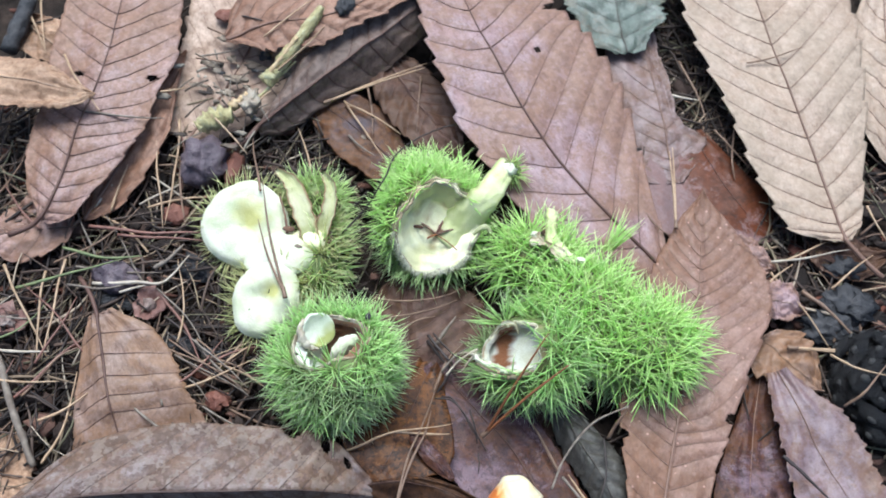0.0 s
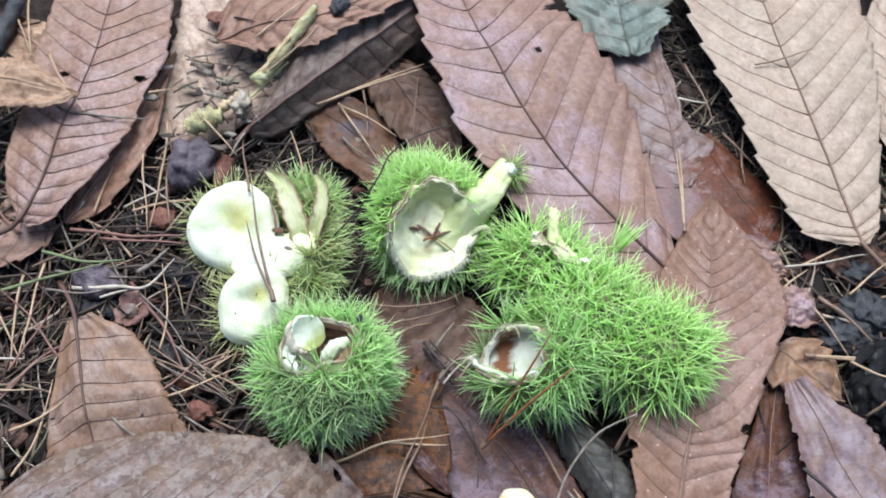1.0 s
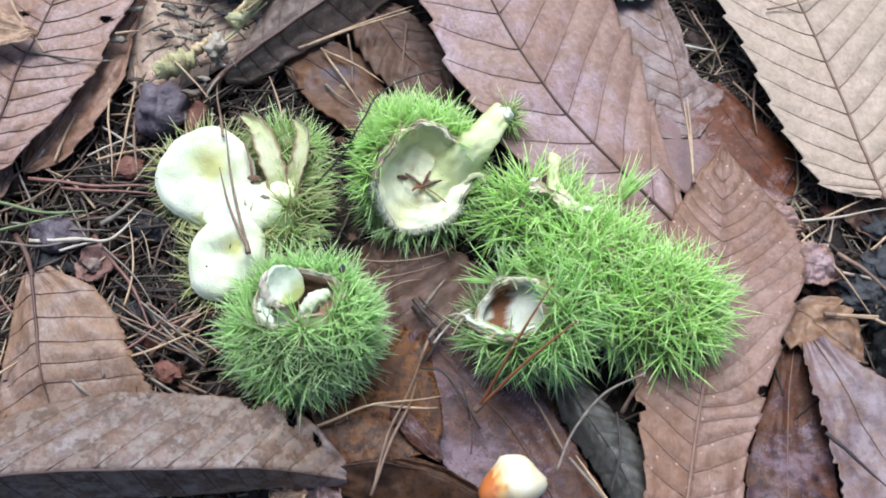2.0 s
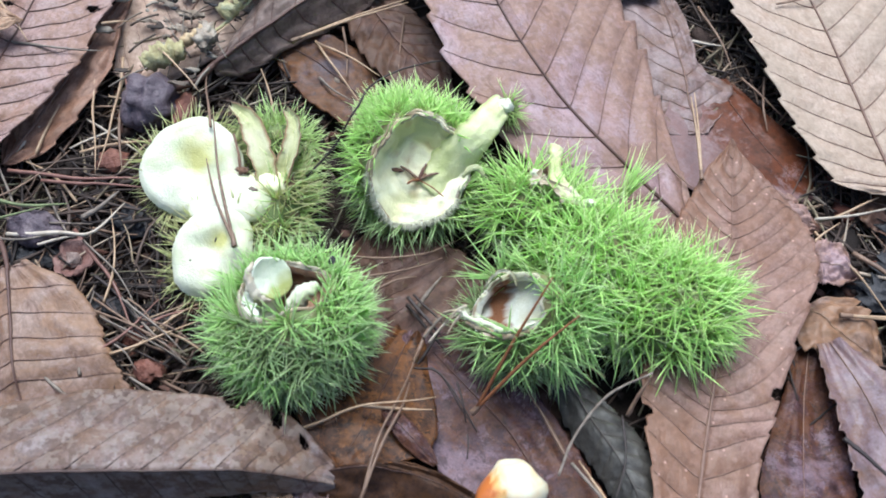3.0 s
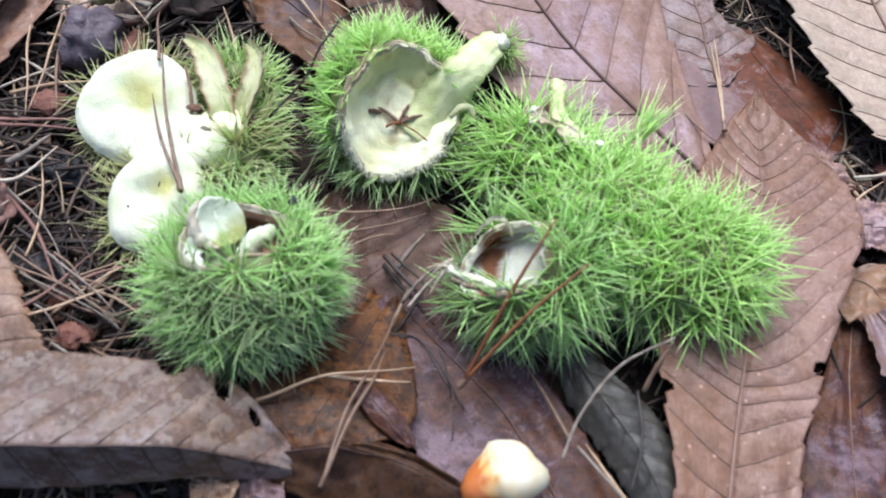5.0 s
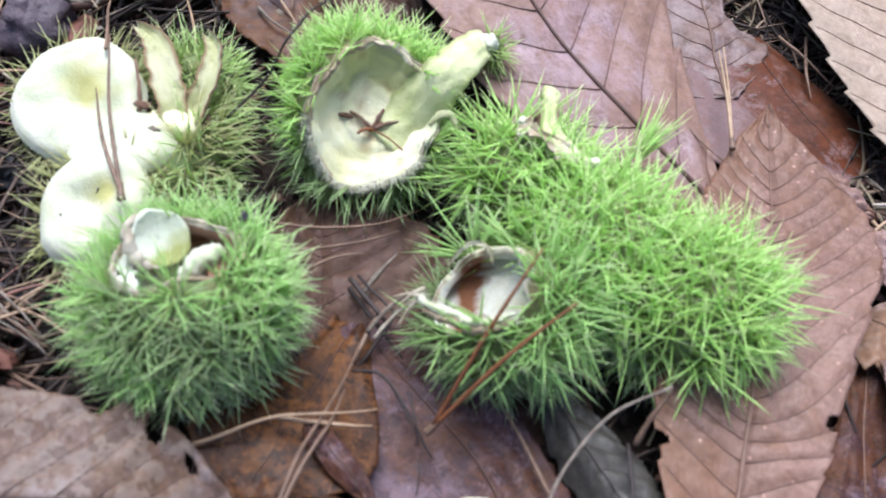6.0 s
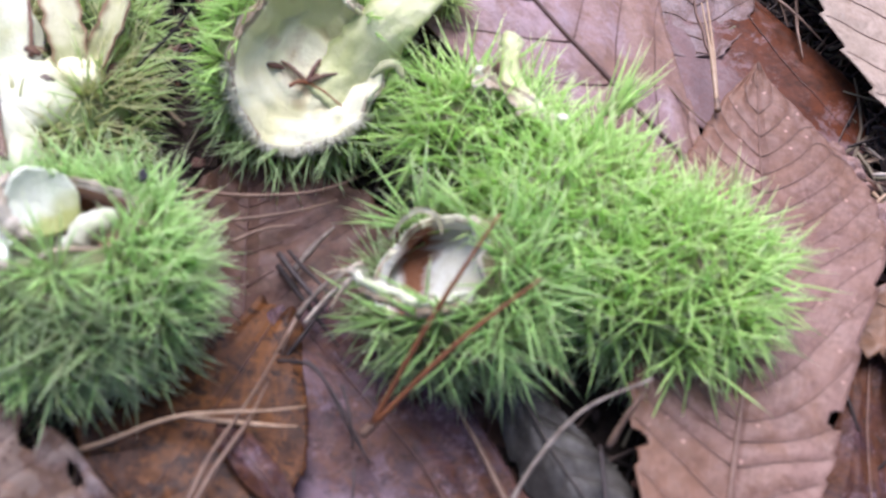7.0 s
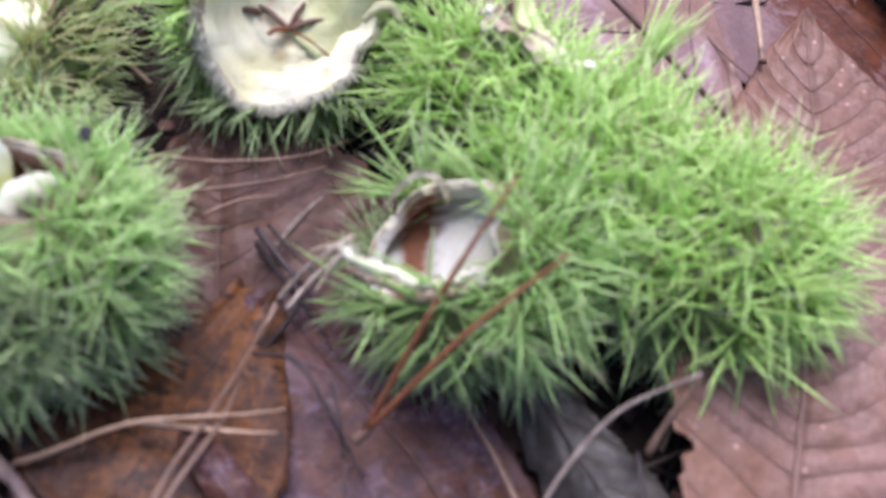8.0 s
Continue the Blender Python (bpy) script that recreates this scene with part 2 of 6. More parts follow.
def debris_material():
    m = Mat("rotten_wood", 0.75, 0.3)
    c = m.ramp(m.island(), [(0.0, (0.04, 0.03, 0.024)), (0.4, (0.13, 0.10, 0.075)), (0.75, (0.20, 0.165, 0.125)), (1.0, (0.40, 0.36, 0.29))])
    m.color(c).bump(m.noise(900, 4), 0.6, 0.0008)
    return m.m


def soil_material():
    m = Mat("forest_soil", 0.9, 0.1)
    a = m.noise(90, 7, 0.65)
    c = m.ramp(a, [(0.3, (0.016, 0.013, 0.011)), (0.52, (0.034, 0.025, 0.020)), (0.75, (0.07, 0.048, 0.037))])
    m.color(c).bump(a, 0.8, 0.004).bump(m.noise(700, 5), 0.6, 0.001)
    return m.m


def spine_material(name, low, mid, tip, shade):
    m = Mat(name, 0.5, 0.3)
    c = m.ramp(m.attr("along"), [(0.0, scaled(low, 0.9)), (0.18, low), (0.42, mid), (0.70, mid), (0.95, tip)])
    add = m.t.nodes.new("ShaderNodeMath")
    add.operation = "ADD"
    m.link(m.island(), add.inputs[0])
    m.link(m.random(), add.inputs[1])
    wrap = m.t.nodes.new("ShaderNodeMath")
    wrap.operation = "FRACT"
    m.link(add.outputs[0], wrap.inputs[0])
    r = wrap.outputs[0]
    c = m.mix(m.span(r, 0.4, 1.0, 0.0, 0.6), c, scaled(mid, 1.25))
    c = m.mix(m.span(r, 0.3, 0.0, 0.0, 0.6), c, shade)
    m.color(c)
    m.thin(scaled(mid, 1.2), 0.4)
    return m.m


SPINE = {
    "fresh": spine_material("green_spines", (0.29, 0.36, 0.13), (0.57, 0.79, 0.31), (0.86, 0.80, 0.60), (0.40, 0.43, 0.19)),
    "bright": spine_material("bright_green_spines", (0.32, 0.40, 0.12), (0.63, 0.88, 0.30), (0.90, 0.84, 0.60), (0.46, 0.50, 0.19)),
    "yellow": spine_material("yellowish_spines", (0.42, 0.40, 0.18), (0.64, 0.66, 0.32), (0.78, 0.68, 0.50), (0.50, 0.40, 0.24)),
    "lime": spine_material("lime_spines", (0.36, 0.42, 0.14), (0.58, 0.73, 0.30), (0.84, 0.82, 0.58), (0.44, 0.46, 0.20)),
    # dull: greyer spines, also standing in for shade on the burrs' low sides
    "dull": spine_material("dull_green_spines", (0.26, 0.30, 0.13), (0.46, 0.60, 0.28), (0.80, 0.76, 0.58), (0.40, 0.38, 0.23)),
}


def husk_material():
    m = Mat("burr_husk", 0.7, 0.3)
    n = m.noise(140, 5)
    m.color(m.ramp(n, [(0.3, (0.10, 0.13, 0.045)), (0.50, (0.16, 0.21, 0.07)), (0.66, (0.20, 0.16, 0.08))]))
    m.bump(n, 0.7, 0.002)
    return m.m


def felt_material(name, a, b, c, stain=None):
    """The downy lining of a burr."""
    m = Mat(name, 0.75, 0.25)
    n = m.noise(70, 5, 0.6, distort=0.4)
    f = m.noise(1400, 3, 0.6)
    col = m.ramp(n, [(0.34, a), (0.52, b), (0.7, c)])
    if stain:
        # stain: real stains, and in the cup and pot flap also painted shade
        s = m.attr("stain")
        col = m.mix(m.span(s, 0.2, 0.75), col, stain)
    col = m.mix(m.span(m.attr("blush"), 0.25, 0.8, 0.0, 0.8), col, (0.36, 0.20, 0.07))
    col = m.mix(m.span(f, 0.3, 0.7, 0.0, 0.12), col, scaled(a, 0.7))
    m.color(col).bump(f, 0.5, 0.0006).bump(n, 0.5, 0.002)
    m.b.inputs["Sheen Weight"].default_value = 0.25
    m.b.inputs["Sheen Roughness"].default_value = 0.5
    return m.m


FELT = {
    "cream": felt_material("cream_lining", (0.84, 0.79, 0.44), (0.92, 0.88, 0.58), (0.93, 0.91, 0.70), (0.66, 0.63, 0.28)),
    "white": felt_material("white_lining", (0.60, 0.63, 0.38), (0.72, 0.72, 0.53), (0.77, 0.76, 0.61), (0.54, 0.51, 0.18)),
    "stained": felt_material("stained_lining", (0.52, 0.50, 0.34), (0.64, 0.64, 0.54), (0.72, 0.73, 0.67), (0.20, 0.065, 0.018)),
    "membrane": felt_material("grey_membrane", (0.50, 0.48, 0.28), (0.64, 0.61, 0.42), (0.76, 0.72, 0.56), (0.36, 0.24, 0.12)),
    "brown": felt_material("brown_lining", (0.10, 0.05, 0.03), (0.16, 0.085, 0.05), (0.22, 0.13, 0.08)),
    "frost": felt_material("pale_green_flap", (0.60, 0.66, 0.46), (0.72, 0.75, 0.58), (0.78, 0.79, 0.66), (0.42, 0.45, 0.14)),
    "lime": felt_material("pale_lime_flap", (0.50, 0.56, 0.24), (0.64, 0.68, 0.36), (0.76, 0.77, 0.50), (0.34, 0.38, 0.14)),
    "tongue": felt_material("pale_tongue", (0.54, 0.57, 0.24), (0.67, 0.68, 0.36), (0.76, 0.73, 0.48), (0.42, 0.46, 0.16)),
    "flap": felt_material("pale_flap", (0.33, 0.34, 0.14), (0.46, 0.46, 0.24), (0.58, 0.55, 0.37), (0.24, 0.14, 0.07)),
    "pot": felt_material("pale_green_lining", (0.52, 0.60, 0.40), (0.68, 0.74, 0.60), (0.78, 0.80, 0.70), (0.25, 0.125, 0.07)),
    "rim": felt_material("torn_edge", (0.27, 0.19, 0.11), (0.45, 0.36, 0.24), (0.66, 0.60, 0.48)),
}


def nut_material():
    m = Mat("young_nut_skin", 0.3, 0.5)
    m.b.inputs["Coat Weight"].default_value = 0.3
    streak = m.noise(110, 4, 0.6, distort=0.5)
    s = m.attr("stain")
    red = m.mix(m.span(streak, 0.4, 0.6), (0.50, 0.15, 0.035), (0.27, 0.045, 0.02))
    warm = m.mix(m.span(streak, 0.35, 0.62), (0.82, 0.78, 0.58), (0.80, 0.60, 0.32))
    c = m.mix(m.span(s, 0.28, 0.50, 0.0, 0.85), warm, (0.80, 0.42, 0.10))
    m.color(m.mix(m.span(s, 0.50, 0.72), c, red)).bump(streak, 0.2, 0.0006)
    return m.m


def lump_material(name, a, b, c, scale=130, relief=0.8, rough=0.6):
    m = Mat(name, rough, 0.4)
    n = m.noise(scale, 6, 0.65)
    m.color(m.ramp(n, [(0.3, a), (0.5, b), (0.72, c)]))
    m.bump(n, relief, 0.003).bump(m.noise(scale * 6, 4), 0.5, 0.0008)
    return m.m


def down_material():
    m = Mat("white_down", 0.8, 0.2)
    v = m.noise(300, 3)
    m.color(m.mix(m.span(v, 0.3, 0.7), (0.86, 0.85, 0.74), (0.78, 0.76, 0.58)))
    m.thin((0.85, 0.84, 0.72), 0.45)
    return m.m


MAT = {
    "soil": soil_material(), "debris": debris_material(), "litter": litter_material(), "crumbs": crumb_material(), "husk": husk_material(), "nut": nut_material(),
    "down": down_material(),
    "bud": lump_material("dark_bud", (0.048, 0.035, 0.045), (0.100, 0.074, 0.086), (0.18, 0.14, 0.145), 130, 0.9, 0.42),
    "cap": lump_material("reddish_cap", (0.10, 0.045, 0.035), (0.19, 0.095, 0.075), (0.33, 0.22, 0.18)),
    "bark": lump_material("red_bark", (0.10, 0.035, 0.022), (0.17, 0.065, 0.042), (0.24, 0.11, 0.075)),
    "pith": lump_material("dry_pith", (0.12, 0.07, 0.055), (0.24, 0.17, 0.14), (0.38, 0.31, 0.27), 260),
    "chip": lump_material("bleached_chip", (0.16, 0.12, 0.08), (0.28, 0.22, 0.16), (0.46, 0.40, 0.31)),
    "lichen": lump_material("lichen_wood", (0.22, 0.17, 0.08), (0.48, 0.42, 0.20), (0.62, 0.60, 0.38), 260),
    "cone": lump_material("wet_cone", (0.012, 0.012, 0.013), (0.025, 0.024, 0.025), (0.06, 0.05, 0.045), 200, 0.9, 0.22),
    "boss": lump_material("cone_boss", (0.02, 0.02, 0.02), (0.045, 0.042, 0.04), (0.10, 0.09, 0.08), 300, 0.5, 0.5),
    "charcoal": lump_material("dark_crumb", (0.02, 0.02, 0.022), (0.045, 0.043, 0.045), (0.08, 0.075, 0.075), 200),
}


# ---- helpers of this scene ----
def mesh_from(verts, faces, name="mesh", smooth=True):
    me = bpy.data.meshes.new(name)
    me.from_pydata([tuple(v) for v in verts], [], faces)
    if smooth:
        me.polygons.foreach_set("use_smooth", [True] * len(me.polygons))
    me.update()
    return me


def part(name, data, material, parent=None, label=""):
    """Links (vertices, faces) or a mesh as one object under a thing or a part."""
    me = data if isinstance(data, bpy.types.Mesh) else mesh_from(*data, name)
    if not me.materials:
        me.materials.append(material)
    ob = new(name, me)
    ob.parent = parent
    return tagged(ob, label) if label else ob


def thing(name, label, category, group="", at=(0, 0, 0), kind=""):
    ob = new(name)
    ob.empty_display_size = 0.01
    ob.location = at
    return tagged(ob, label, category, group, kind)


def spline(pts, n):
    """n + 1 points along a smooth curve through pts."""
    p = [Vector(v) for v in pts]
    if len(p) == 2:
        p = [p[0], (p[0] + p[1]) / 2, p[1]]
    p = [p[0] * 2 - p[1]] + p + [p[-1] * 2 - p[-2]]
    out = []
    for i in range(n + 1):
        x = i / n * (len(p) - 3)
        k = min(int(x), len(p) - 4)
        t = x - k
        a, b, c, d = p[k:k + 4]
        out.append(0.5 * (2 * b + (c - a) * t + (2 * a - 5 * b + 4 * c - d) * t * t + (3 * b - a - 3 * c + d) * t ** 3))
    return out


def tube(path, radius, sides=6, rough=0.0, seed=0):
    """A closed tube along path; radius(s) for s from 0 to 1."""
    verts, faces, n = [], [], len(path)
    side = None
    for i, p in enumerate(path):
        d = (path[min(i + 1, n - 1)] - path[max(i - 1, 0)]).normalized()
        if side is None:
            side = d.orthogonal().normalized()
        side = (side - d * side.dot(d)).normalized()
        up = d.cross(side)
        r = radius(i / (n - 1))
        for k in range(sides):
            a = 2 * math.pi * k / sides
            q = r * (1 + rough * noise.noise(Vector((i * 0.6, math.cos(a) * 1.3, math.sin(a) * 1.3 + seed))))
            verts.append(p + (side * math.cos(a) + up * math.sin(a)) * q)
    for i in range(n - 1):
        for k in range(sides):
            a, b = i * sides + k, i * sides + (k + 1) % sides
            faces.append((a, b, b + sides, a + sides))
    faces.append(tuple(range(sides))[::-1])
    faces.append(tuple(range((n - 1) * sides, n * sides)))
    return verts, faces


def with_attribute(data, name, values):
    me = mesh_from(*data, name)
    at = me.attributes.new(name, "FLOAT", "POINT")
    at.data.foreach_set("value", np.array(values, dtype=np.float32))
    return me


def lump(center, size, seed, rough=0.25, freq=1.6, rings=12, segs=16):
    """A closed, uneven pebble of a thing."""
    c, verts, faces = Vector(center), [], []
    for i in range(rings + 1):
        th = math.pi * i / rings
        for k in range(segs):
            ph = 2 * math.pi * k / segs
            d = Vector((math.sin(th) * math.cos(ph), math.sin(th) * math.sin(ph), math.cos(th)))
            q = 1 + rough * noise.noise(d * freq + Vector((seed, 0, 0))) + rough * 0.5 * noise.noise(d * freq * 2.7 + Vector((0, seed, 0)))
            verts.append(c + Vector((d.x * size[0], d.y * size[1], d.z * size[2])) * q)
    for i in range(rings):
        for k in range(segs):
            a, b = i * segs + k, i * segs + (k + 1) % segs
            faces.append((a, a + segs, b + segs, b))
    return verts, faces


# ---- leaves ----
class Blade:
    """The curved surface of one leaf: s runs from base to tip, u from the one margin (-1) to the other (1)."""

    def __init__(self, ctrl, wl, wr, slope, curl, veins, angle, teeth, form, wave, seed, quilt, twist, worn, fan):
        self.fan = fan
        self.mid = spline(ctrl, 200)
        self.margin = [w if isinstance(w, (list, tuple)) else None for w in (wl, wr)]
        wl, wr = (max(w) if isinstance(w, (list, tuple)) else w for w in (wl, wr))
        self.worn = worn
        self.len = sum((a - b).length for a, b in zip(self.mid, self.mid[1:]))
        self.w, self.slope, self.curl = (wl, wr), slope, curl
        self.veins, self.teeth, self.form = veins, teeth, form
        self.lean = [min(0.4, w / (self.len * math.tan(radians(angle)))) for w in self.w]
        self.wave, self.seed, self.quilt, self.twist = wave, seed, quilt, twist

    def profile(self, s, k):
        """The margin's distance from the midrib as a share of the greatest."""
        s = min(max(s, 0.0), 1.0)
        m = self.margin[k]
        if m:
            x = s * (len(m) - 1)
            i = min(int(x), len(m) - 2)
            t = x - i
            a, b, c, d = m[max(i - 1, 0)], m[i], m[i + 1], m[min(i + 2, len(m) - 1)]
            v = 0.5 * (2 * b + (c - a) * t + (2 * a - 5 * b + 4 * c - d) * t * t + (3 * b - a - 3 * c + d) * t ** 3)
            return max(v, 0.0) / self.w[k]
        p, q = self.form
        prof = max(math.sin(math.pi * s ** p), 0.0) ** q
        return prof * min(1.0, (1.0 - s) / 0.3) ** 0.55 if self.teeth else prof

    def reach(self, s, k):
        steep = self.fan[0] + (self.fan[1] - self.fan[0]) * min(max(s, 0.0), 1.0)
        if self.margin[k]:
            return steep * max(0.4, self.profile(s, k))
        p, q = self.form
        return steep * max(0.4, max(math.sin(math.pi * min(max(s, 0.0), 1.0) ** p), 0.0) ** q)

    def root(self, s, a, k):
        """Where on the midrib the side vein through (s, a) starts."""
        return s - self.lean[k] * a ** 1.12 * self.reach(s, k)

    def along(self, s0, a, k):
        s = s0
        for _ in range(8):
            s = s0 + self.lean[k] * a ** 1.12 * self.reach(s, k)
        return s

    def at(self, s, u, lift=0.0):
        x = min(max(s, 0.0), 1.0) * 199.999
        i = int(x)
        c = self.mid[i].lerp(self.mid[i + 1], x - i)
        lo, hi = max(i - 4, 0), min(i + 5, 200)
        t = self.mid[hi] - self.mid[lo]
        t.normalize()
        side = Vector((t.y, -t.x, 0)).normalized()
        k = 1 if u > 0 else 0
        prof = self.profile(s, k)
        a = abs(u)
        ph = self.root(s, a, k) * self.veins
        fr = ph - math.floor(ph)
        edge = 1.0
        if self.teeth:
            saw = (self.root(s, 1.0, k) * self.veins - 0.02) % 1.0
            edge = 1 + self.teeth * (saw - 0.55) * a ** 10
        edge *= 1 + 0.05 * noise.noise(Vector((s * 5, k * 3.7, self.seed))) * a
        if self.worn:
            edge *= 1 + self.worn * a ** 6 * (noise.noise(Vector((s * 21, k * 5.1, self.seed))) + 0.6 * noise.noise(Vector((s * 55, k * 2.3, self.seed))))
        off = a * self.w[k] * prof * edge
        z = self.slope[k] * off + self.curl[k] * a * a * prof
        z += self.wave * noise.noise(Vector((s * 3.1, u * 1.3, self.seed * 1.7))) + self.wave * 0.4 * noise.noise(Vector((s * 9, u * 4, self.seed)))
        z += self.quilt * (math.sin(math.pi * fr ** 0.75) - 0.5) * min(1.0, a * 5) * (1 - 0.35 * a)
        z += self.quilt * 0.5 * noise.noise(Vector((s * 12, u * 4, self.seed * 3.3)))
        z += self.twist * (s - 0.5) * u * max(self.w)
        return c + side * (off if k else -off) + Vector((0, 0, z + lift))


def leaf(name, label, ctrl, wl, wr, mat, vein="mid", slope=(0, 0), curl=(0, 0), veins=13, angle=48, teeth=0.08, form=(0.9, 0.75),
         wave=0.003, seed=1, quilt=0.0012, twist=0.0, worn=0.0, fan=(1.0, 1.0), petiole=(), holes=(), brown=(0.4, 0.4), side_veins=True, thick=0.00035, rib=0.0009, group="fallen leaves"):
    b = Blade(ctrl, wl, wr, slope, curl, veins, angle, teeth, form, wave, seed, quilt, twist, worn, fan)
    ob = thing(name, label, "leaf", group)
    ns, nu = max(90, int(veins * 14)), 18
    us = [math.copysign(abs(j / nu) ** 0.85, j) for j in range(-nu, nu + 1)]
    verts, faces, near, rungs, edge = [], [], [], [], []
    for i in range(ns + 1):
        for u in us:
            verts.append(b.at(i / ns, u))
            ph = b.root(i / ns, abs(u), int(u > 0)) * veins
            near.append(abs(ph - math.floor(ph) - 0.5) * 2)
            edge.append(brown[u > 0] * u * u)
            rungs += [abs(u) * b.w[u > 0] / 0.0024 + (50 if u > 0 else 0), ph * 2.0, seed]
    w = len(us)
    for i in range(ns):
        for j in range(w - 1):
            s, u = (i + 0.5) / ns, (us[j] + us[j + 1]) / 2
            if any(((s - h[0]) / h[2]) ** 2 + ((u - h[1]) / h[3]) ** 2 < 1 for h in holes):
                continue
            a = i * w + j
            faces.append((a, a + 1, a + w + 1, a + w))
    me = with_attribute((verts, faces), "vein", near)
    me.attributes.new("ladder", "FLOAT_VECTOR", "POINT").data.foreach_set("vector", np.array(rungs, dtype=np.float32))
    me.attributes.new("edge", "FLOAT", "POINT").data.foreach_set("value", np.array(edge, dtype=np.float32))
    blade = part("blade", me, LM[mat], ob)
    so = blade.modifiers.new("thickness", "SOLIDIFY")
    so.thickness, so.offset = thick, -1
    rp = [b.at(i / 40, 0.0, 0.0003) for i in range(40)]
    part("midrib", tube(rp, lambda s: rib * 0.85 * (1 - 0.8 * s), 6), VEIN[vein], ob)
    if petiole:
        stalk = spline([rp[1], rp[0], *petiole], 14)
        part("petiole", tube(stalk, lambda s: rib * (1.05 + 0.5 * s * s), 7, 0.1, seed), VEIN[vein], ob)
    if side_veins:
        for k in range(-3, veins):
            s0 = k / veins
            for sg in (-1, 1):
                path = []
                for j in range(20):
                    a = 0.01 + j / 19 * 0.95
                    s = b.along(s0, a, int(sg > 0))
                    if s0 < 0 and s < 0.02:
                        continue
                    if s > 0.985 or s0 < 0:
                        break
                    path.append(b.at(s, sg * a, 0.0003))
                if len(path) > 3:
                    part("side_vein", tube(path, lambda s: rib * (0.28 - 0.19 * s), 4), VEIN[vein], ob)
    return ob


# ---- needles, twigs and other small things ----
def needle(label, pts, colour="straw", r=0.0006, name="pine_needle", category="pine needle", group="loose pine needles", taper=0.7, n=18, rough=0.35):
    p = spline(pts, n)
    for v in p:
        v += Vector((noise.noise(v * 40), noise.noise(v * 40 + Vector((9, 0, 0))), 0)) * 0.0020
    ob = part(name, tube(p, lambda s: r * (1 - taper * s * s), 5, rough, len(label)), NEEDLE[colour])
    return tagged(ob, label, category, group)


def needle_pair(label, base, ends, colour="straw", r=0.0006, group="loose pine needles", bow=0.0, rise=0.001):
    ob = thing("pine_needle_pair", label, "pine needles", group)
    for e in ends:
        a, c = Vector(base), Vector(e)
        m = (a + c) / 2 + Vector((bow, bow * 0.4, rise))
        part("needle", tube(spline([a, m, c], 14), lambda s: r * (1 - 0.65 * s * s), 5), NEEDLE[colour], ob)
    part("sheath", tube(spline([Vector(base) + (Vector(base) - Vector(ends[0])).normalized() * 0.002, base,
                                Vector(base).lerp(Vector(ends[0]), 0.06)], 6), lambda s: r * 1.8 * (1 - 0.3 * s), 6), NEEDLE["brown"], ob, "brown papery sheath")
    return ob


# ---- burrs ----
def basis(axis, spin=0.0):
    z = Vector(axis).normalized()
    return z.to_track_quat("Z", "Y").to_matrix() @ Matrix.Rotation(radians(spin), 3, "Z")


class Lobe:
    """An uneven ellipsoid with an opening round its axis."""

    def __init__(self, center, radii, axis=(0, 0, 1), spin=0.0, opening=None, seed=0, rough=0.08):
        self.c, self.r, self.m = Vector(center), radii, basis(axis, spin)
        self.inv = self.m.transposed()
        self.opening, self.seed, self.rough = opening or (lambda ph: 0.0), seed, rough

    def at(self, th, ph, k=1.0, sink=0.0):
        d = Vector((math.sin(th) * math.cos(ph), math.sin(th) * math.sin(ph), math.cos(th)))
        q = k * (1 + self.rough * noise.noise(d * 1.8 + Vector((self.seed, 0, 0))))
        return self.c + self.m @ Vector((d.x * self.r[0] * q, d.y * self.r[1] * q, d.z * self.r[2] * q - sink))

    def normal(self, th, ph):
        d = Vector((math.sin(th) * math.cos(ph) / self.r[0], math.sin(th) * math.sin(ph) / self.r[1], math.cos(th) / self.r[2]))
        return (self.m @ d).normalized()

    def inside(self, p, k=1.0):
        d = self.inv @ (p - self.c)
        return (d.x / self.r[0]) ** 2 + (d.y / self.r[1]) ** 2 + (d.z / self.r[2]) ** 2 < k * k


def shell(lobe, k, flip=False, rings=22, segs=48, lip=None):
    """The wall of a lobe from its opening downward at k times its size; lip: an outer size that the edge starts from."""
    verts, faces = [], []
    rows = [] if lip is None else [lip]
    for i in range(-len(rows), rings + 1):
        for j in range(segs):
            ph = 2 * math.pi * j / segs
            t0 = lobe.opening(ph)
            if i < 0:
                verts.append(lobe.at(t0, ph, lip))
            else:
                verts.append(lobe.at(t0 + (math.pi - t0) * i / rings, ph, k))
    for i in range(rings + len(rows)):
        for j in range(segs):
            a, b = i * segs + j, i * segs + (j + 1) % segs
            f = (a, a + segs, b + segs, b)
            faces.append(f[::-1] if flip else f)
    return verts, faces


def spine_ring(base, d, ln, bend, r, verts, faces, along):
    """Adds one tapered, bent spine."""
    s1 = d.orthogonal().normalized()
    s2 = d.cross(s1)
    o = len(verts)
    for f, k in ((0.0, 1.0), (0.38, 0.86), (0.72, 0.55)):
        c = base + d * ln * f + bend * f * f
        for h in range(3):
            g = 2.094 * h
            verts.append(c + (s1 * math.cos(g) + s2 * math.sin(g)) * r * k)
            along.append(f)
    verts.append(base + d * ln + bend)
    along.append(1.0)
    for h in range(3):
        g = (h + 1) % 3
        faces.append((o + h, o + g, o + 3 + g, o + 3 + h))
        faces.append((o + 3 + h, o + 3 + g, o + 6 + g, o + 6 + h))
        faces.append((o + 6 + h, o + 6 + g, o + 9))


def spine_way(nrm, rnd, spread, droop=0.0):
    e1 = nrm.orthogonal().normalized()
    e2 = nrm.cross(e1)
    a, q = rnd.uniform(0, 2 * math.pi), spread * math.sqrt(rnd.random())
    out = e1 * math.cos(a) + e2 * math.sin(a)
    d = nrm + out * q * 1.3
    d.z -= droop * rnd.random()
    return d.normalized(), out


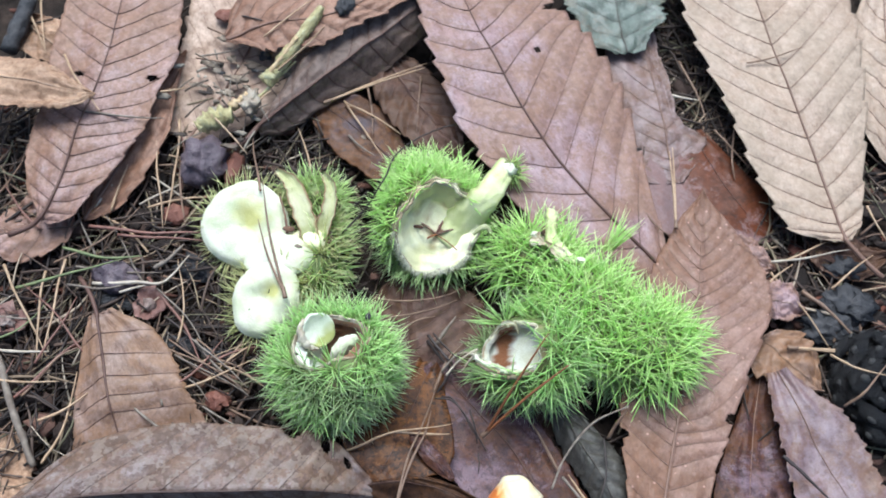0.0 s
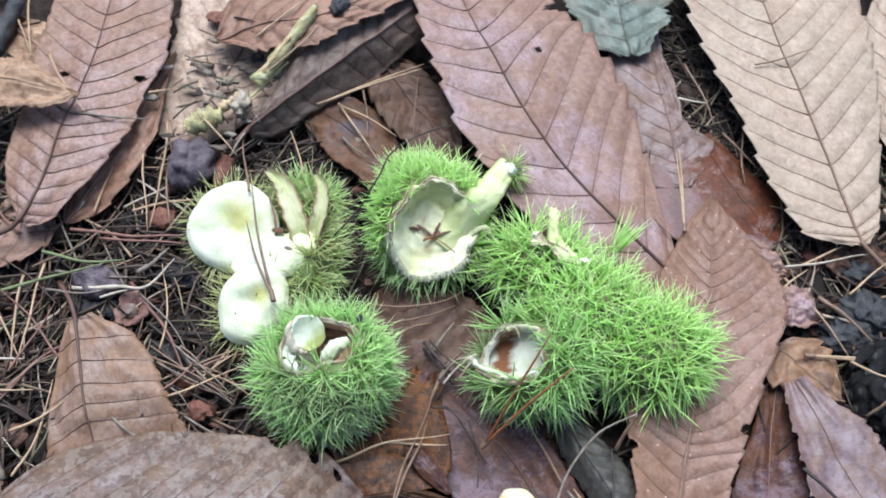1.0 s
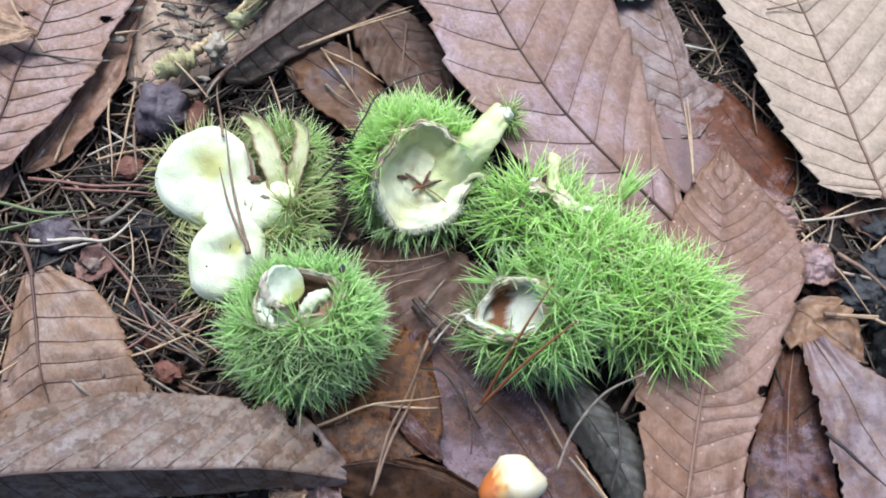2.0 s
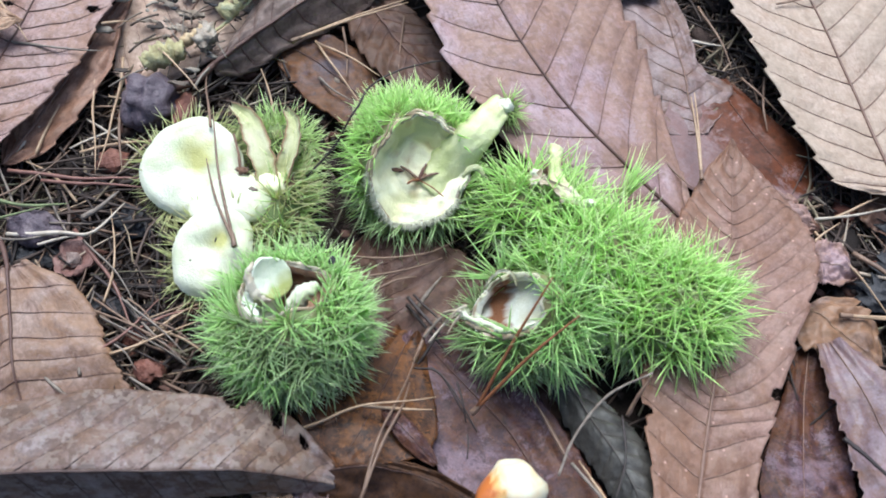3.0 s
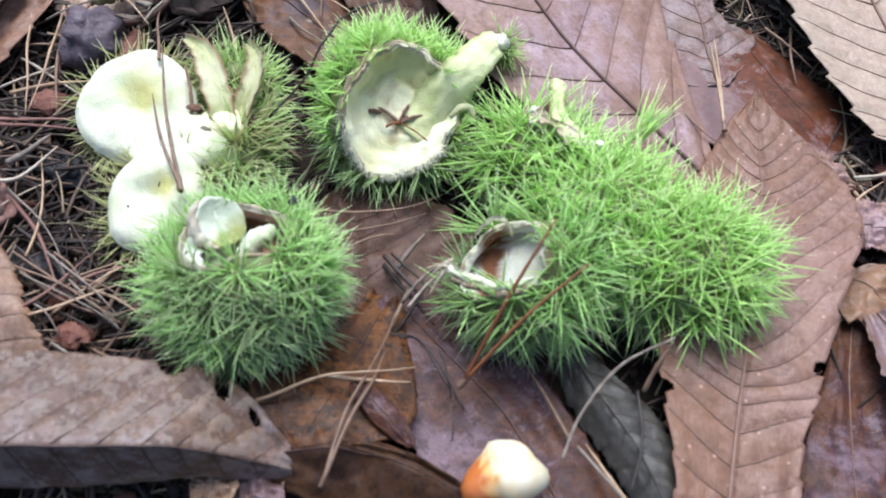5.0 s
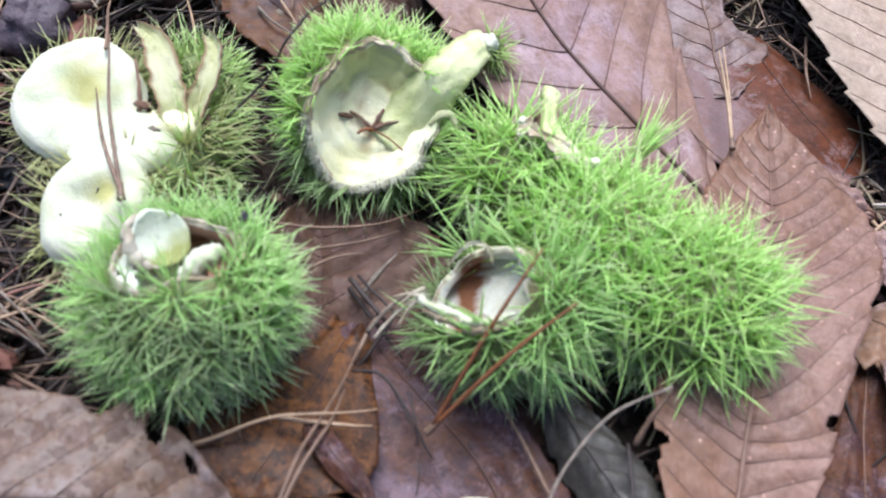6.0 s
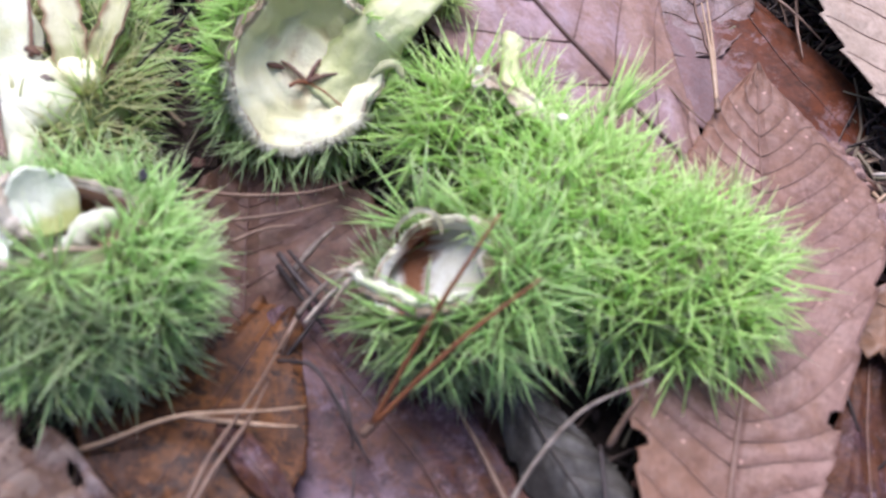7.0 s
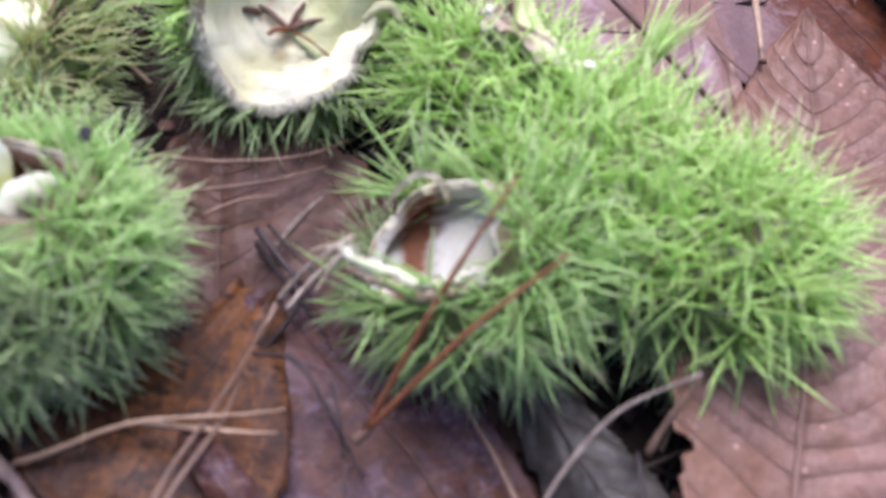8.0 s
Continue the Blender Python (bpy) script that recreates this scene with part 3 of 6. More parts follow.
def spines(sites, seed, per=9, length=(0.007, 0.012), r=0.00027, spread=0.6, droop=0.0):
    """Clusters of tapered, slightly bent spines; sites: pairs of a place and its normal."""
    rnd = random.Random(seed)
    verts, faces, along = [], [], []
    for p, nrm in sites:
        for _ in range(per):
            d, out = spine_way(nrm, rnd, spread, droop)
            ln = rnd.uniform(*length)
            bend = Vector((rnd.uniform(-1, 1), rnd.uniform(-1, 1), rnd.uniform(-1, 0.6))) * ln * 0.07
            spine_ring(p - nrm * 0.0008 + out * 0.0006, d, ln, bend, r * rnd.uniform(0.75, 1.15), verts, faces, along)
    return with_attribute((verts, faces), "along", along)


def spine_mesh(variant, r):
    """One long spine of unit length along z."""
    rnd = random.Random(900 + variant)
    verts, faces, along = [], [], []
    bend = Vector((rnd.uniform(-1, 1), rnd.uniform(-1, 1), 0)) * 0.08
    spine_ring(Vector((0, 0, 0)), Vector((0, 0, 1)), 1.0, bend, r, verts, faces, along)
    return with_attribute((verts, faces), "along", along)


LONG_SPINE = {}


def long_spines(parent, sites, count, seed, length, mat, spread=1.4):
    """The longest spines, which stand out of the coat one by one."""
    rnd = random.Random(seed)
    for _ in range(count):
        p, nrm = sites[rnd.randrange(len(sites))]
        d, out = spine_way(nrm, rnd, spread)
        key = (mat, rnd.randrange(5))
        if key not in LONG_SPINE:
            me = spine_mesh(key[1], 0.020)
            me.materials.append(SPINE[mat])
            LONG_SPINE[key] = me
        ob = part("spine", LONG_SPINE[key], None, parent)
        ob.matrix_local = Matrix.Translation(p + out * 0.0006) @ d.to_track_quat("Z", "Y").to_matrix().to_4x4() @ Matrix.Scale(rnd.uniform(*length), 4)


def frill(lobe, height, k=0.98, lean=0.25, n=120, thick=0.0005, seed=0):
    """A ragged membrane that stands on the edge of a lobe's opening; height(direction, angle) in metres."""
    axis = lobe.m @ Vector((0, 0, 1))
    verts, faces = [], []
    for j in range(n):
        ph = 2 * math.pi * j / n
        t0 = lobe.opening(ph)
        way = lobe.m @ Vector((math.cos(ph), math.sin(ph), 0))
        h = max(0.00015, height(way, ph) * (1 + 0.5 * noise.noise(Vector((j * 0.9, seed, 0)))))
        base = lobe.at(t0 + 0.03, ph, k)
        top = base + axis * h - way * h * lean + way * 0.0012 * noise.noise(Vector((j * 0.25, seed, 4)))
        verts += [base + way * thick, base + axis * h * 0.5 + way * thick * 0.8, top + way * thick * 0.4, top - way * thick * 0.4, base + axis * h * 0.5 - way * thick, base - way * thick * 2]
    for j in range(n):
        a, b = j * 6, (j + 1) % n * 6
        for i in range(5):
            faces.append((a + i, b + i, b + i + 1, a + i + 1))
    return verts, faces


def sites_on(lobe, count, seed, others=(), floor=-0.012, margin=0.1, keep=None):
    """Evenly scattered places on a lobe, clear of its opening, of other lobes and of the ground."""
    rnd = random.Random(seed)
    out = []
    for i in range(count):
        th = math.acos(1 - 2 * (i + 0.5) / count)
        ph = (i * 2.39996 + rnd.uniform(-0.25, 0.25)) % (2 * math.pi)
        th = min(max(th + rnd.uniform(-0.08, 0.08), 0.01), math.pi - 0.01)
        if th < lobe.opening(ph) + margin and lobe.opening(ph) > 0:
            continue
        p = lobe.at(th, ph)
        if p.z < floor or any(o.inside(p, 0.93) for o in others) or (keep and not keep(p)):
            continue
        out.append((p, lobe.normal(th, ph)))
    return out


def spine_part(mesh, mat, parent, label):
    ob = part("spine_coat", mesh, SPINE[mat], parent, "dense coat of " + label)
    return tagged(ob, kind="stuff")


def sheet(path, across, thick, normal_of, n=24, m=14, cup=0.0, seed=0, ragged=0.0, lumps=0.0006):
    """A thick curved strip along path: across(s) its half width, cup its hollow."""
    pts = spline(path, n)
    top, bottom, stain = [], [], []
    for i, p in enumerate(pts):
        d = (pts[min(i + 1, n)] - pts[max(i - 1, 0)]).normalized()
        nz = Vector(normal_of)
        side = d.cross(nz).normalized()
        up = side.cross(d).normalized()
        for j in range(m + 1):
            u = j / m * 2 - 1
            w = across(i / n) * (1 + ragged * noise.noise(Vector((i * 0.45, math.copysign(2, u), seed))))
            z = (cup(i / n) if callable(cup) else cup) * (u * u) + lumps * noise.noise(Vector((i * 0.33, u * 3, seed)))
            top.append(p + side * u * w + up * z)
            bottom.append(p + side * u * w * 0.96 + up * (z - thick))
            stain.append(abs(u) ** 4)
    o, w = len(top), m + 1
    faces = []
    for i in range(n):
        for j in range(m):
            a = i * w + j
            faces.append((a, a + w, a + w + 1, a + 1))
            faces.append((o + a, o + a + 1, o + a + w + 1, o + a + w))
    ring = [j for j in range(w)] + [i * w + m for i in range(1, n + 1)] + [n * w + j for j in range(m - 1, -1, -1)] + [i * w for i in range(n - 1, 0, -1)]
    for a, b in zip(ring, ring[1:] + ring[:1]):
        faces.append((a, b, o + b, o + a))
    return with_attribute((top + bottom, faces), "stain", stain + stain)


# ---- ground ----
def ground():
    n, verts, faces = 130, [], []
    for i in range(n + 1):
        for j in range(n + 1):
            x, y = (0.16 * math.sinh(7.0 * (v / n - 0.5) * 2 * 0.9) for v in (i, j))
            p = Vector((x + 0.02, y + 0.27, 0))
            z = -0.019 + 0.006 * noise.noise(p * 14) + 0.004 * noise.noise(p * 55)
            far = max(abs(x), abs(y))
            z += min(far, 30) * 0.03 * noise.noise(p * 0.7) if far > 0.6 else 0
            verts.append((p.x, p.y, z))
    for i in range(n):
        for j in range(n):
            a = i * (n + 1) + j
            faces.append((a, a + n + 1, a + n + 2, a + 1))
    return tagged(part("ground", (verts, faces), MAT["soil"]), "dark damp woodland soil under fallen leaves", "ground", kind="structure")


ground()


def litter(count, seed):
    rnd = random.Random(seed)
    pieces = []
    for _ in range(count):
        x, y = rnd.gauss(0.0, 0.14), rnd.uniform(0.10, 0.50)
        pick = rnd.random()
        if pick < 0.5:
            x, y = rnd.uniform(-0.22, -0.04), rnd.uniform(0.13, 0.33)
        elif pick < 0.72:
            x, y = rnd.uniform(0.09, 0.24), rnd.uniform(0.19, 0.44)
        elif pick < 0.88:
            x, y = rnd.uniform(0.09, 0.18), rnd.uniform(0.27, 0.43)
        a, ln = rnd.gauss(1.2, 1.0), rnd.uniform(0.012, 0.055)
        z = -0.017 + (0.012 if x < -0.06 else 0.006 if x > 0.09 else 0.0025) * rnd.random() ** 1.3
        d = Vector((math.cos(a), math.sin(a), rnd.uniform(-0.12, 0.12))) * ln
        c = Vector((x, y, z))
        bow = Vector((-d.y, d.x, 0)) * rnd.uniform(-0.12, 0.12)
        r = rnd.uniform(0.00025, 0.0009)
        pieces.append(tube(spline([c - d / 2, c + bow, c + d / 2], 4), lambda s: r * (1 - 0.5 * s), 4))
    ob = part("needle_litter", joined_fast(pieces), MAT["litter"])
    return tagged(ob, "dense litter of dry and mouldering pine needles", "needle litter", kind="stuff")


def joined_fast(pieces):
    verts, faces = [], []
    for v, f in pieces:
        o = len(verts)
        verts.extend(v)
        faces.extend([tuple(i + o for i in q) for q in f])
    return verts, faces


def crumbs(count, seed):
    rnd = random.Random(seed)
    pieces = []
    for _ in range(count):
        x, y = rnd.gauss(0.0, 0.15), rnd.uniform(0.10, 0.50)
        if rnd.random() < 0.65:
            x, y = (rnd.uniform(-0.22, -0.04), rnd.uniform(0.13, 0.33)) if rnd.random() < 0.6 else (rnd.uniform(0.12, 0.23), rnd.uniform(0.17, 0.42))
        s = rnd.uniform(0.0008, 0.0030) + 0.0035 * rnd.random() ** 9
        pieces.append(lump((x, y, -0.0165 + rnd.uniform(0, 0.007 if x < -0.05 else 0.003)), (s * rnd.uniform(0.6, 1.6), s * rnd.uniform(0.5, 1.3), s * 0.5), rnd.uniform(0, 99), 1.0, 2.2, 4, 6))
    ob = part("soil_crumbs", joined_fast(pieces), MAT["crumbs"])
    return tagged(ob, "crumbs of dark soil and rotted bark", "soil crumbs", kind="stuff")


litter(3600, 5)
crumbs(3200, 8)


def debris(count, seed):
    rnd = random.Random(seed)
    pieces = []
    for _ in range(count):
        c = Vector((rnd.gauss(-0.108, 0.015), rnd.gauss(0.325, 0.018), 0.0035 + rnd.uniform(0, 0.003)))
        if rnd.random() < 0.5:
            s = rnd.uniform(0.0008, 0.0026)
            pieces.append(lump(c, (s * rnd.uniform(0.6, 1.9), s * rnd.uniform(0.4, 1.0), s * 0.2), rnd.uniform(0, 99), 1.4, 2.6, 5, 7))
        else:
            a, ln, r = rnd.uniform(0, 3.1), rnd.uniform(0.004, 0.018), rnd.uniform(0.0002, 0.0006)
            d = Vector((math.cos(a), math.sin(a), rnd.uniform(-0.1, 0.1))) * ln
            pieces.append(tube(spline([c - d / 2, c + Vector((0, 0, 0.001)), c + d / 2], 4), lambda q: r, 4, 0.4, a))
    ob = part("wood_crumbs", joined_fast(pieces), MAT["debris"])
    return tagged(ob, "bleached and brown crumbs of rotten wood on a leaf", "wood crumbs", kind="stuff")


debris(60, 21)

# ---- the leaves ----
leaf("chestnut_leaf", "large mauve-brown dry toothed leaf lying flat behind the burrs",
     [(0.1060, 0.2613, -0.0060), (0.0786, 0.2801, 0.0040), (0.0558, 0.2988, 0.0100), (0.0350, 0.3214, 0.0160), (0.0161, 0.3499, 0.0200), (0.0046, 0.3696, 0.0210), (-0.0079, 0.3955, 0.0200), (-0.0199, 0.4260, 0.0180)],
     (0.022, 0.028, 0.030, 0.030, 0.0295, 0.0305, 0.0275, 0.0265, 0.024, 0.022, 0.012), (0.005, 0.022, 0.036, 0.047, 0.0535, 0.0545, 0.0525, 0.047, 0.040, 0.029, 0.016), "mauve", "dark",
     veins=13, angle=50, teeth=0.10, seed=3, slope=(-0.05, -0.15), rib=0.0009, worn=0.012, quilt=0.0011, brown=(0.0, 1.7),
     holes=((0.575, 0.40, 0.010, 0.035), (0.735, 0.95, 0.012, 0.12)))
leaf("chestnut_leaf", "large pale beige dry toothed leaf with brown veins",
     [(0.1870, 0.2887, -0.0020), (0.1830, 0.3020, -0.0010), (0.1740, 0.3331, 0.0000), (0.1622, 0.3679, 0.0030), (0.1520, 0.4032, 0.0040), (0.1429, 0.4422, 0.0040), (0.1346, 0.4781, 0.0040)],
     (0.006, 0.0223, 0.028, 0.0325, 0.034, 0.0357, 0.0378, 0.0408, 0.0412, 0.040, 0.034), (0.003, 0.0100, 0.0162, 0.0248, 0.034, 0.0417, 0.0476, 0.0515, 0.0525, 0.050, 0.042), "pale", "mid",
     veins=16, angle=52, fan=(0.7, 1.1), teeth=0.07, seed=5, wave=0.002, curl=(0.002, -0.002), worn=0.01, quilt=0.0010, petiole=((0.1959, 0.2809, -0.0040), (0.2046, 0.2743, -0.0060)))
# Left half browned strongly: the largest burr's shade is painted into the leaf colour.
leaf("chestnut_leaf", "rosy brown speckled dry toothed leaf under the largest burr",
     [(0.0990, 0.1330, 0.0020), (0.1021, 0.1540, 0.0020), (0.1056, 0.1806, 0.0030), (0.1084, 0.1978, 0.0030), (0.1136, 0.2320, 0.0020), (0.1175, 0.2567, 0.0000), (0.1197, 0.2791, -0.0030), (0.1208, 0.3071, -0.0030)],
     (0.012, 0.0144, 0.0155, 0.0200, 0.0235, 0.0249, 0.0249, 0.0240, 0.0228, 0.0205, 0.0165, 0.0105, 0.0005), (0.015, 0.0178, 0.0185, 0.0190, 0.0210, 0.0225, 0.0265, 0.0305, 0.0325, 0.0320, 0.0275, 0.0150, 0.0003), "rosy", "mid",
     veins=21, angle=46, fan=(0.25, 1.5), seed=7, wave=0.002, teeth=0.05, worn=0.012, quilt=0.0008, brown=(1.2, -0.1), holes=((0.43, 1.0, 0.012, 0.16), (0.285, -1.0, 0.012, 0.14)))
leaf("chestnut_leaf", "brown toothed leaf partly hidden beneath the mauve leaf",
     [(0.1090, 0.3130, -0.0086), (0.1056, 0.3300, -0.0086), (0.1013, 0.3521, -0.0075), (0.0934, 0.3821, -0.0060), (0.0851, 0.4137, -0.0050)],
     (0.014, 0.018, 0.021, 0.022, 0.022, 0.022, 0.022, 0.022, 0.020, 0.016), (0.0040, 0.0100, 0.0165, 0.0205, 0.0095, 0.0080, 0.0079, 0.0075, 0.0090, 0.0100), "cocoa", "mid",
     veins=10, teeth=0.10, seed=9, worn=0.10, quilt=0.0005, brown=(0.0, -0.4), rib=0.0006)
leaf("oak_leaf", "smooth-edged leaf, mauve turning to glossy russet at its rounded end",
     [(0.1174, 0.3457, -0.0105), (0.1266, 0.3269, -0.0095), (0.1358, 0.3115, -0.0090), (0.1454, 0.2997, -0.0095), (0.1566, 0.2908, -0.0140)],
     (0.0060, 0.0098, 0.0118, 0.0138, 0.0156, 0.0172, 0.0168, 0.0122, 0.0010), (0.0200, 0.0300, 0.0380, 0.0430, 0.0430, 0.0370, 0.0220, 0.0125, 0.0020), "russet", "dark",
     veins=8, teeth=0.0, seed=11, quilt=0.0, wave=0.001, curl=(-0.002, 0.001), brown=(1.0, -2.6), worn=0.02, side_veins=False, rib=0.0002)
leaf("oak_leaf", "dull grey-green lobed leaf with brown spots",
     [(0.0818, 0.3810, 0.0000), (0.0765, 0.3988, 0.0020), (0.0726, 0.4201, 0.0030), (0.0688, 0.4434, 0.0030)],
     (0.006, 0.0211, 0.0215, 0.0260, 0.0275, 0.0314, 0.0280), (0.010, 0.0155, 0.0250, 0.0245, 0.0310, 0.0300, 0.0270), "green", "grey",
     veins=6, teeth=0.06, angle=60, seed=13, wave=0.003, rib=0.0004, worn=0.10, quilt=0.0008)
leaf("chestnut_leaf", "pinkish brown dry toothed leaf with small holes",
     [(-0.1764, 0.2459, 0.0040), (-0.1734, 0.2548, 0.0060), (-0.1715, 0.2701, 0.0080), (-0.1708, 0.2872, 0.0100), (-0.1697, 0.3023, 0.0110), (-0.1683, 0.3213, 0.0120), (-0.1690, 0.3441, 0.0130), (-0.1707, 0.3651, 0.0130), (-0.1739, 0.3944, 0.0130)],
     (0.002, 0.0106, 0.0162, 0.020, 0.0214, 0.0228, 0.0258, 0.027, 0.0269, 0.0265, 0.022), (0.005, 0.0125, 0.0161, 0.0220, 0.0262, 0.0284, 0.0278, 0.0312, 0.0302, 0.0288, 0.023), "plum", "dark",
     veins=17, angle=58, teeth=0.035, seed=15, worn=0.015, quilt=0.0006, brown=(1.0, 0.2), petiole=((-0.1805, 0.2419, 0.0030), (-0.1887, 0.2373, 0.0020)),
     holes=((0.635, 0.80, 0.010, 0.09), (0.62, -0.42, 0.012, 0.06)))
leaf("oak_leaf", "tan curled leaf with a torn brown tip",
     [(-0.2258, 0.3080, 0.0180), (-0.2025, 0.3060, 0.0220), (-0.1814, 0.3032, 0.0235), (-0.1641, 0.3043, 0.0200)],
     (0.011, 0.0124, 0.0124, 0.012, 0.0095, 0.0048, 0.0005), (0.0150, 0.0150, 0.014, 0.0125, 0.0109, 0.0080, 0.002), "tan", "pale",
     veins=6, teeth=0.0, seed=17, curl=(-0.001, -0.003), wave=0.003, side_veins=False, rib=0.0004, worn=0.12, quilt=0.0005)
leaf("chestnut_leaf", "sandy brown dry leaf with a dark stalk",
     [(-0.1408, 0.2068, 0.0020), (-0.1339, 0.1909, 0.0010), (-0.1272, 0.1748, 0.0000), (-0.1216, 0.1630, -0.0020), (-0.1146, 0.1497, -0.0060), (-0.1083, 0.1396, -0.0080)],
     (0.007, 0.0195, 0.0262, 0.0288, 0.0305, 0.0318, 0.0333, 0.0339, 0.0346), (0.004, 0.0085, 0.0117, 0.0149, 0.0165, 0.0192, 0.0225, 0.0235, 0.0235), "sand", "dark",
     veins=9, angle=80, teeth=0.04, seed=19, slope=(-0.08, -0.30), worn=0.04, quilt=0.0006, rib=0.0008, petiole=((-0.1467, 0.2154, -0.0010), (-0.1555, 0.2246, -0.0060)))
leaf("chestnut_leaf", "greyish mauve dry leaf folded along its midrib",
     [(-0.1503, 0.1224, 0.0080), (-0.1215, 0.1290, 0.0130), (-0.0909, 0.1341, 0.0165), (-0.0687, 0.1371, 0.0180), (-0.0473, 0.1404, 0.0165), (-0.0310, 0.1428, 0.0120), (-0.0130, 0.1462, -0.0010)],
     (0.003, 0.0150, 0.0235, 0.0265, 0.0272, 0.0265, 0.0255, 0.0244, 0.0232, 0.0185, 0.0070), (0.002, 0.003, 0.0038, 0.0040, 0.0040, 0.0038, 0.0036, 0.0032, 0.0026, 0.0020, 0.0010), "stone", "blackish",
     veins=12, teeth=0.02, seed=21, angle=40, slope=(-0.02, -5.0), curl=(-0.0025, 0.0), rib=0.0008, worn=0.015, quilt=0.0014,
     holes=((0.70, -1.0, 0.036, 0.13), (0.84, -0.86, 0.020, 0.16), (0.915, -0.72, 0.013, 0.10)))
leaf("oak_leaf", "wet amber-brown mottled leaf with a smooth edge",
     [(0.0034, 0.2086, -0.0120), (-0.0021, 0.1853, -0.0060), (-0.0067, 0.1675, -0.0005), (-0.0100, 0.1586, 0.0010), (-0.0131, 0.1515, 0.0000)],
     (0.006, 0.0105, 0.0175, 0.0225, 0.0225, 0.0175, 0.0120, 0.0070, 0.0010), (0.006, 0.0082, 0.0121, 0.0166, 0.0196, 0.0220, 0.0200, 0.0145, 0.0010), "amber", "dark", wave=0.0012, brown=(0.0, 0.0),
     veins=8, teeth=0.0, seed=23, slope=(-0.02, 0.0), curl=(0.001, 0.001), side_veins=False, quilt=0.0, rib=0.0002, worn=0.04)
# Negative brown weights spread the painted mauve sheen over the blade.
leaf("oak_leaf", "wet mauve leaf with rusty blotches beside the nut",
     [(0.0640, 0.1420, -0.0080), (0.0439, 0.1704, -0.0080), (0.0264, 0.1871, -0.0090), (0.0034, 0.2086, -0.0120)],
     (0.0200, 0.0245, 0.0265, 0.0270, 0.0270, 0.0248, 0.0190, 0.0135, 0.0060), (0.0160, 0.0165, 0.0165, 0.0165, 0.0160, 0.0140, 0.0115, 0.0090, 0.0064), "wet", "dark", wave=0.0018, brown=(-1.2, -0.3),
     veins=9, teeth=0.0, seed=25, side_veins=False, quilt=0.0, rib=0.0005, worn=0.05)
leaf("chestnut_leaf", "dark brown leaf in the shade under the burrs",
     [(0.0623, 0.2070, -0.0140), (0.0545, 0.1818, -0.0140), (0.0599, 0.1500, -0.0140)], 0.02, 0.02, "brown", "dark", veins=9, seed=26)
leaf("oak_leaf", "dark brown leaf with a turned-down edge under the folded leaf",
     [(-0.0230, 0.1480, -0.0020), (-0.0045, 0.1525, 0.0005), (0.0119, 0.1520, 0.0010), (0.0289, 0.1475, -0.0010), (0.0450, 0.1400, -0.0050)],
     (0.0012, 0.0020, 0.0030, 0.0030, 0.0028, 0.0020, 0.0010), (0.0060, 0.0110, 0.0150, 0.0170, 0.0170, 0.0160, 0.0120), "umber", "dark", slope=(0.0, -0.75), veins=8, seed=27, teeth=0.0, quilt=0.0003, rib=0.0002, side_veins=False, worn=0.05)
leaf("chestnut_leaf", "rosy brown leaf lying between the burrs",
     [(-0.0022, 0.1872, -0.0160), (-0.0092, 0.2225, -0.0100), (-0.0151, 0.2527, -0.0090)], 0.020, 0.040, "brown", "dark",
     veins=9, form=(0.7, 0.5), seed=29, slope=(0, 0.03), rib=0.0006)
leaf("oak_leaf", "grey curled leaf showing its dull underside",
     [(0.0570, 0.1975, -0.0050), (0.0680, 0.1781, 0.0000), (0.0766, 0.1665, 0.0010), (0.0843, 0.1536, -0.0010), (0.0900, 0.1430, -0.0040)],
     (0.005, 0.0085, 0.0115, 0.0122, 0.0105, 0.0100, 0.0060), (0.0045, 0.0060, 0.0066, 0.0064, 0.0060, 0.0055, 0.0040), "grey", "grey", wave=0.0012,
     veins=9, teeth=0.10, seed=31, slope=(0.0, -0.7), curl=(-0.004, -0.004), rib=0.0004, worn=0.08)
leaf("chestnut_leaf", "wet brown leaf with bluish sheen in a gap",
     [(0.1495, 0.2283, -0.0120), (0.1445, 0.2014, -0.0110), (0.1415, 0.1808, -0.0080), (0.1391, 0.1637, -0.0060), (0.1375, 0.1450, -0.0060)],
     (0.0062, 0.0116, 0.0162, 0.0187, 0.0187), (0.0046, 0.0070, 0.0120, 0.0140, 0.0130), "wet", "mid", wave=0.002, veins=9, seed=33, teeth=0.0, quilt=0.0, rib=0.0003, side_veins=False, worn=0.06)
leaf("chestnut_leaf", "purplish damp leaf with a torn tip beside the pine cone",
     [(0.1533, 0.2221, -0.0040), (0.1613, 0.2017, -0.0020), (0.1704, 0.1833, -0.0020), (0.1802, 0.1659, -0.0020), (0.1880, 0.1514, -0.0020)],
     (0.0040, 0.0108, 0.0180, 0.0175, 0.0172, 0.0184, 0.0186), (0.0060, 0.0109, 0.0133, 0.0185, 0.0230, 0.0243, 0.0243), "sheen", "mid", quilt=0.0, side_veins=False, veins=10, seed=35, teeth=0.10, wave=0.0025, curl=(0.002, 0.003), rib=0.0003, worn=0.10)
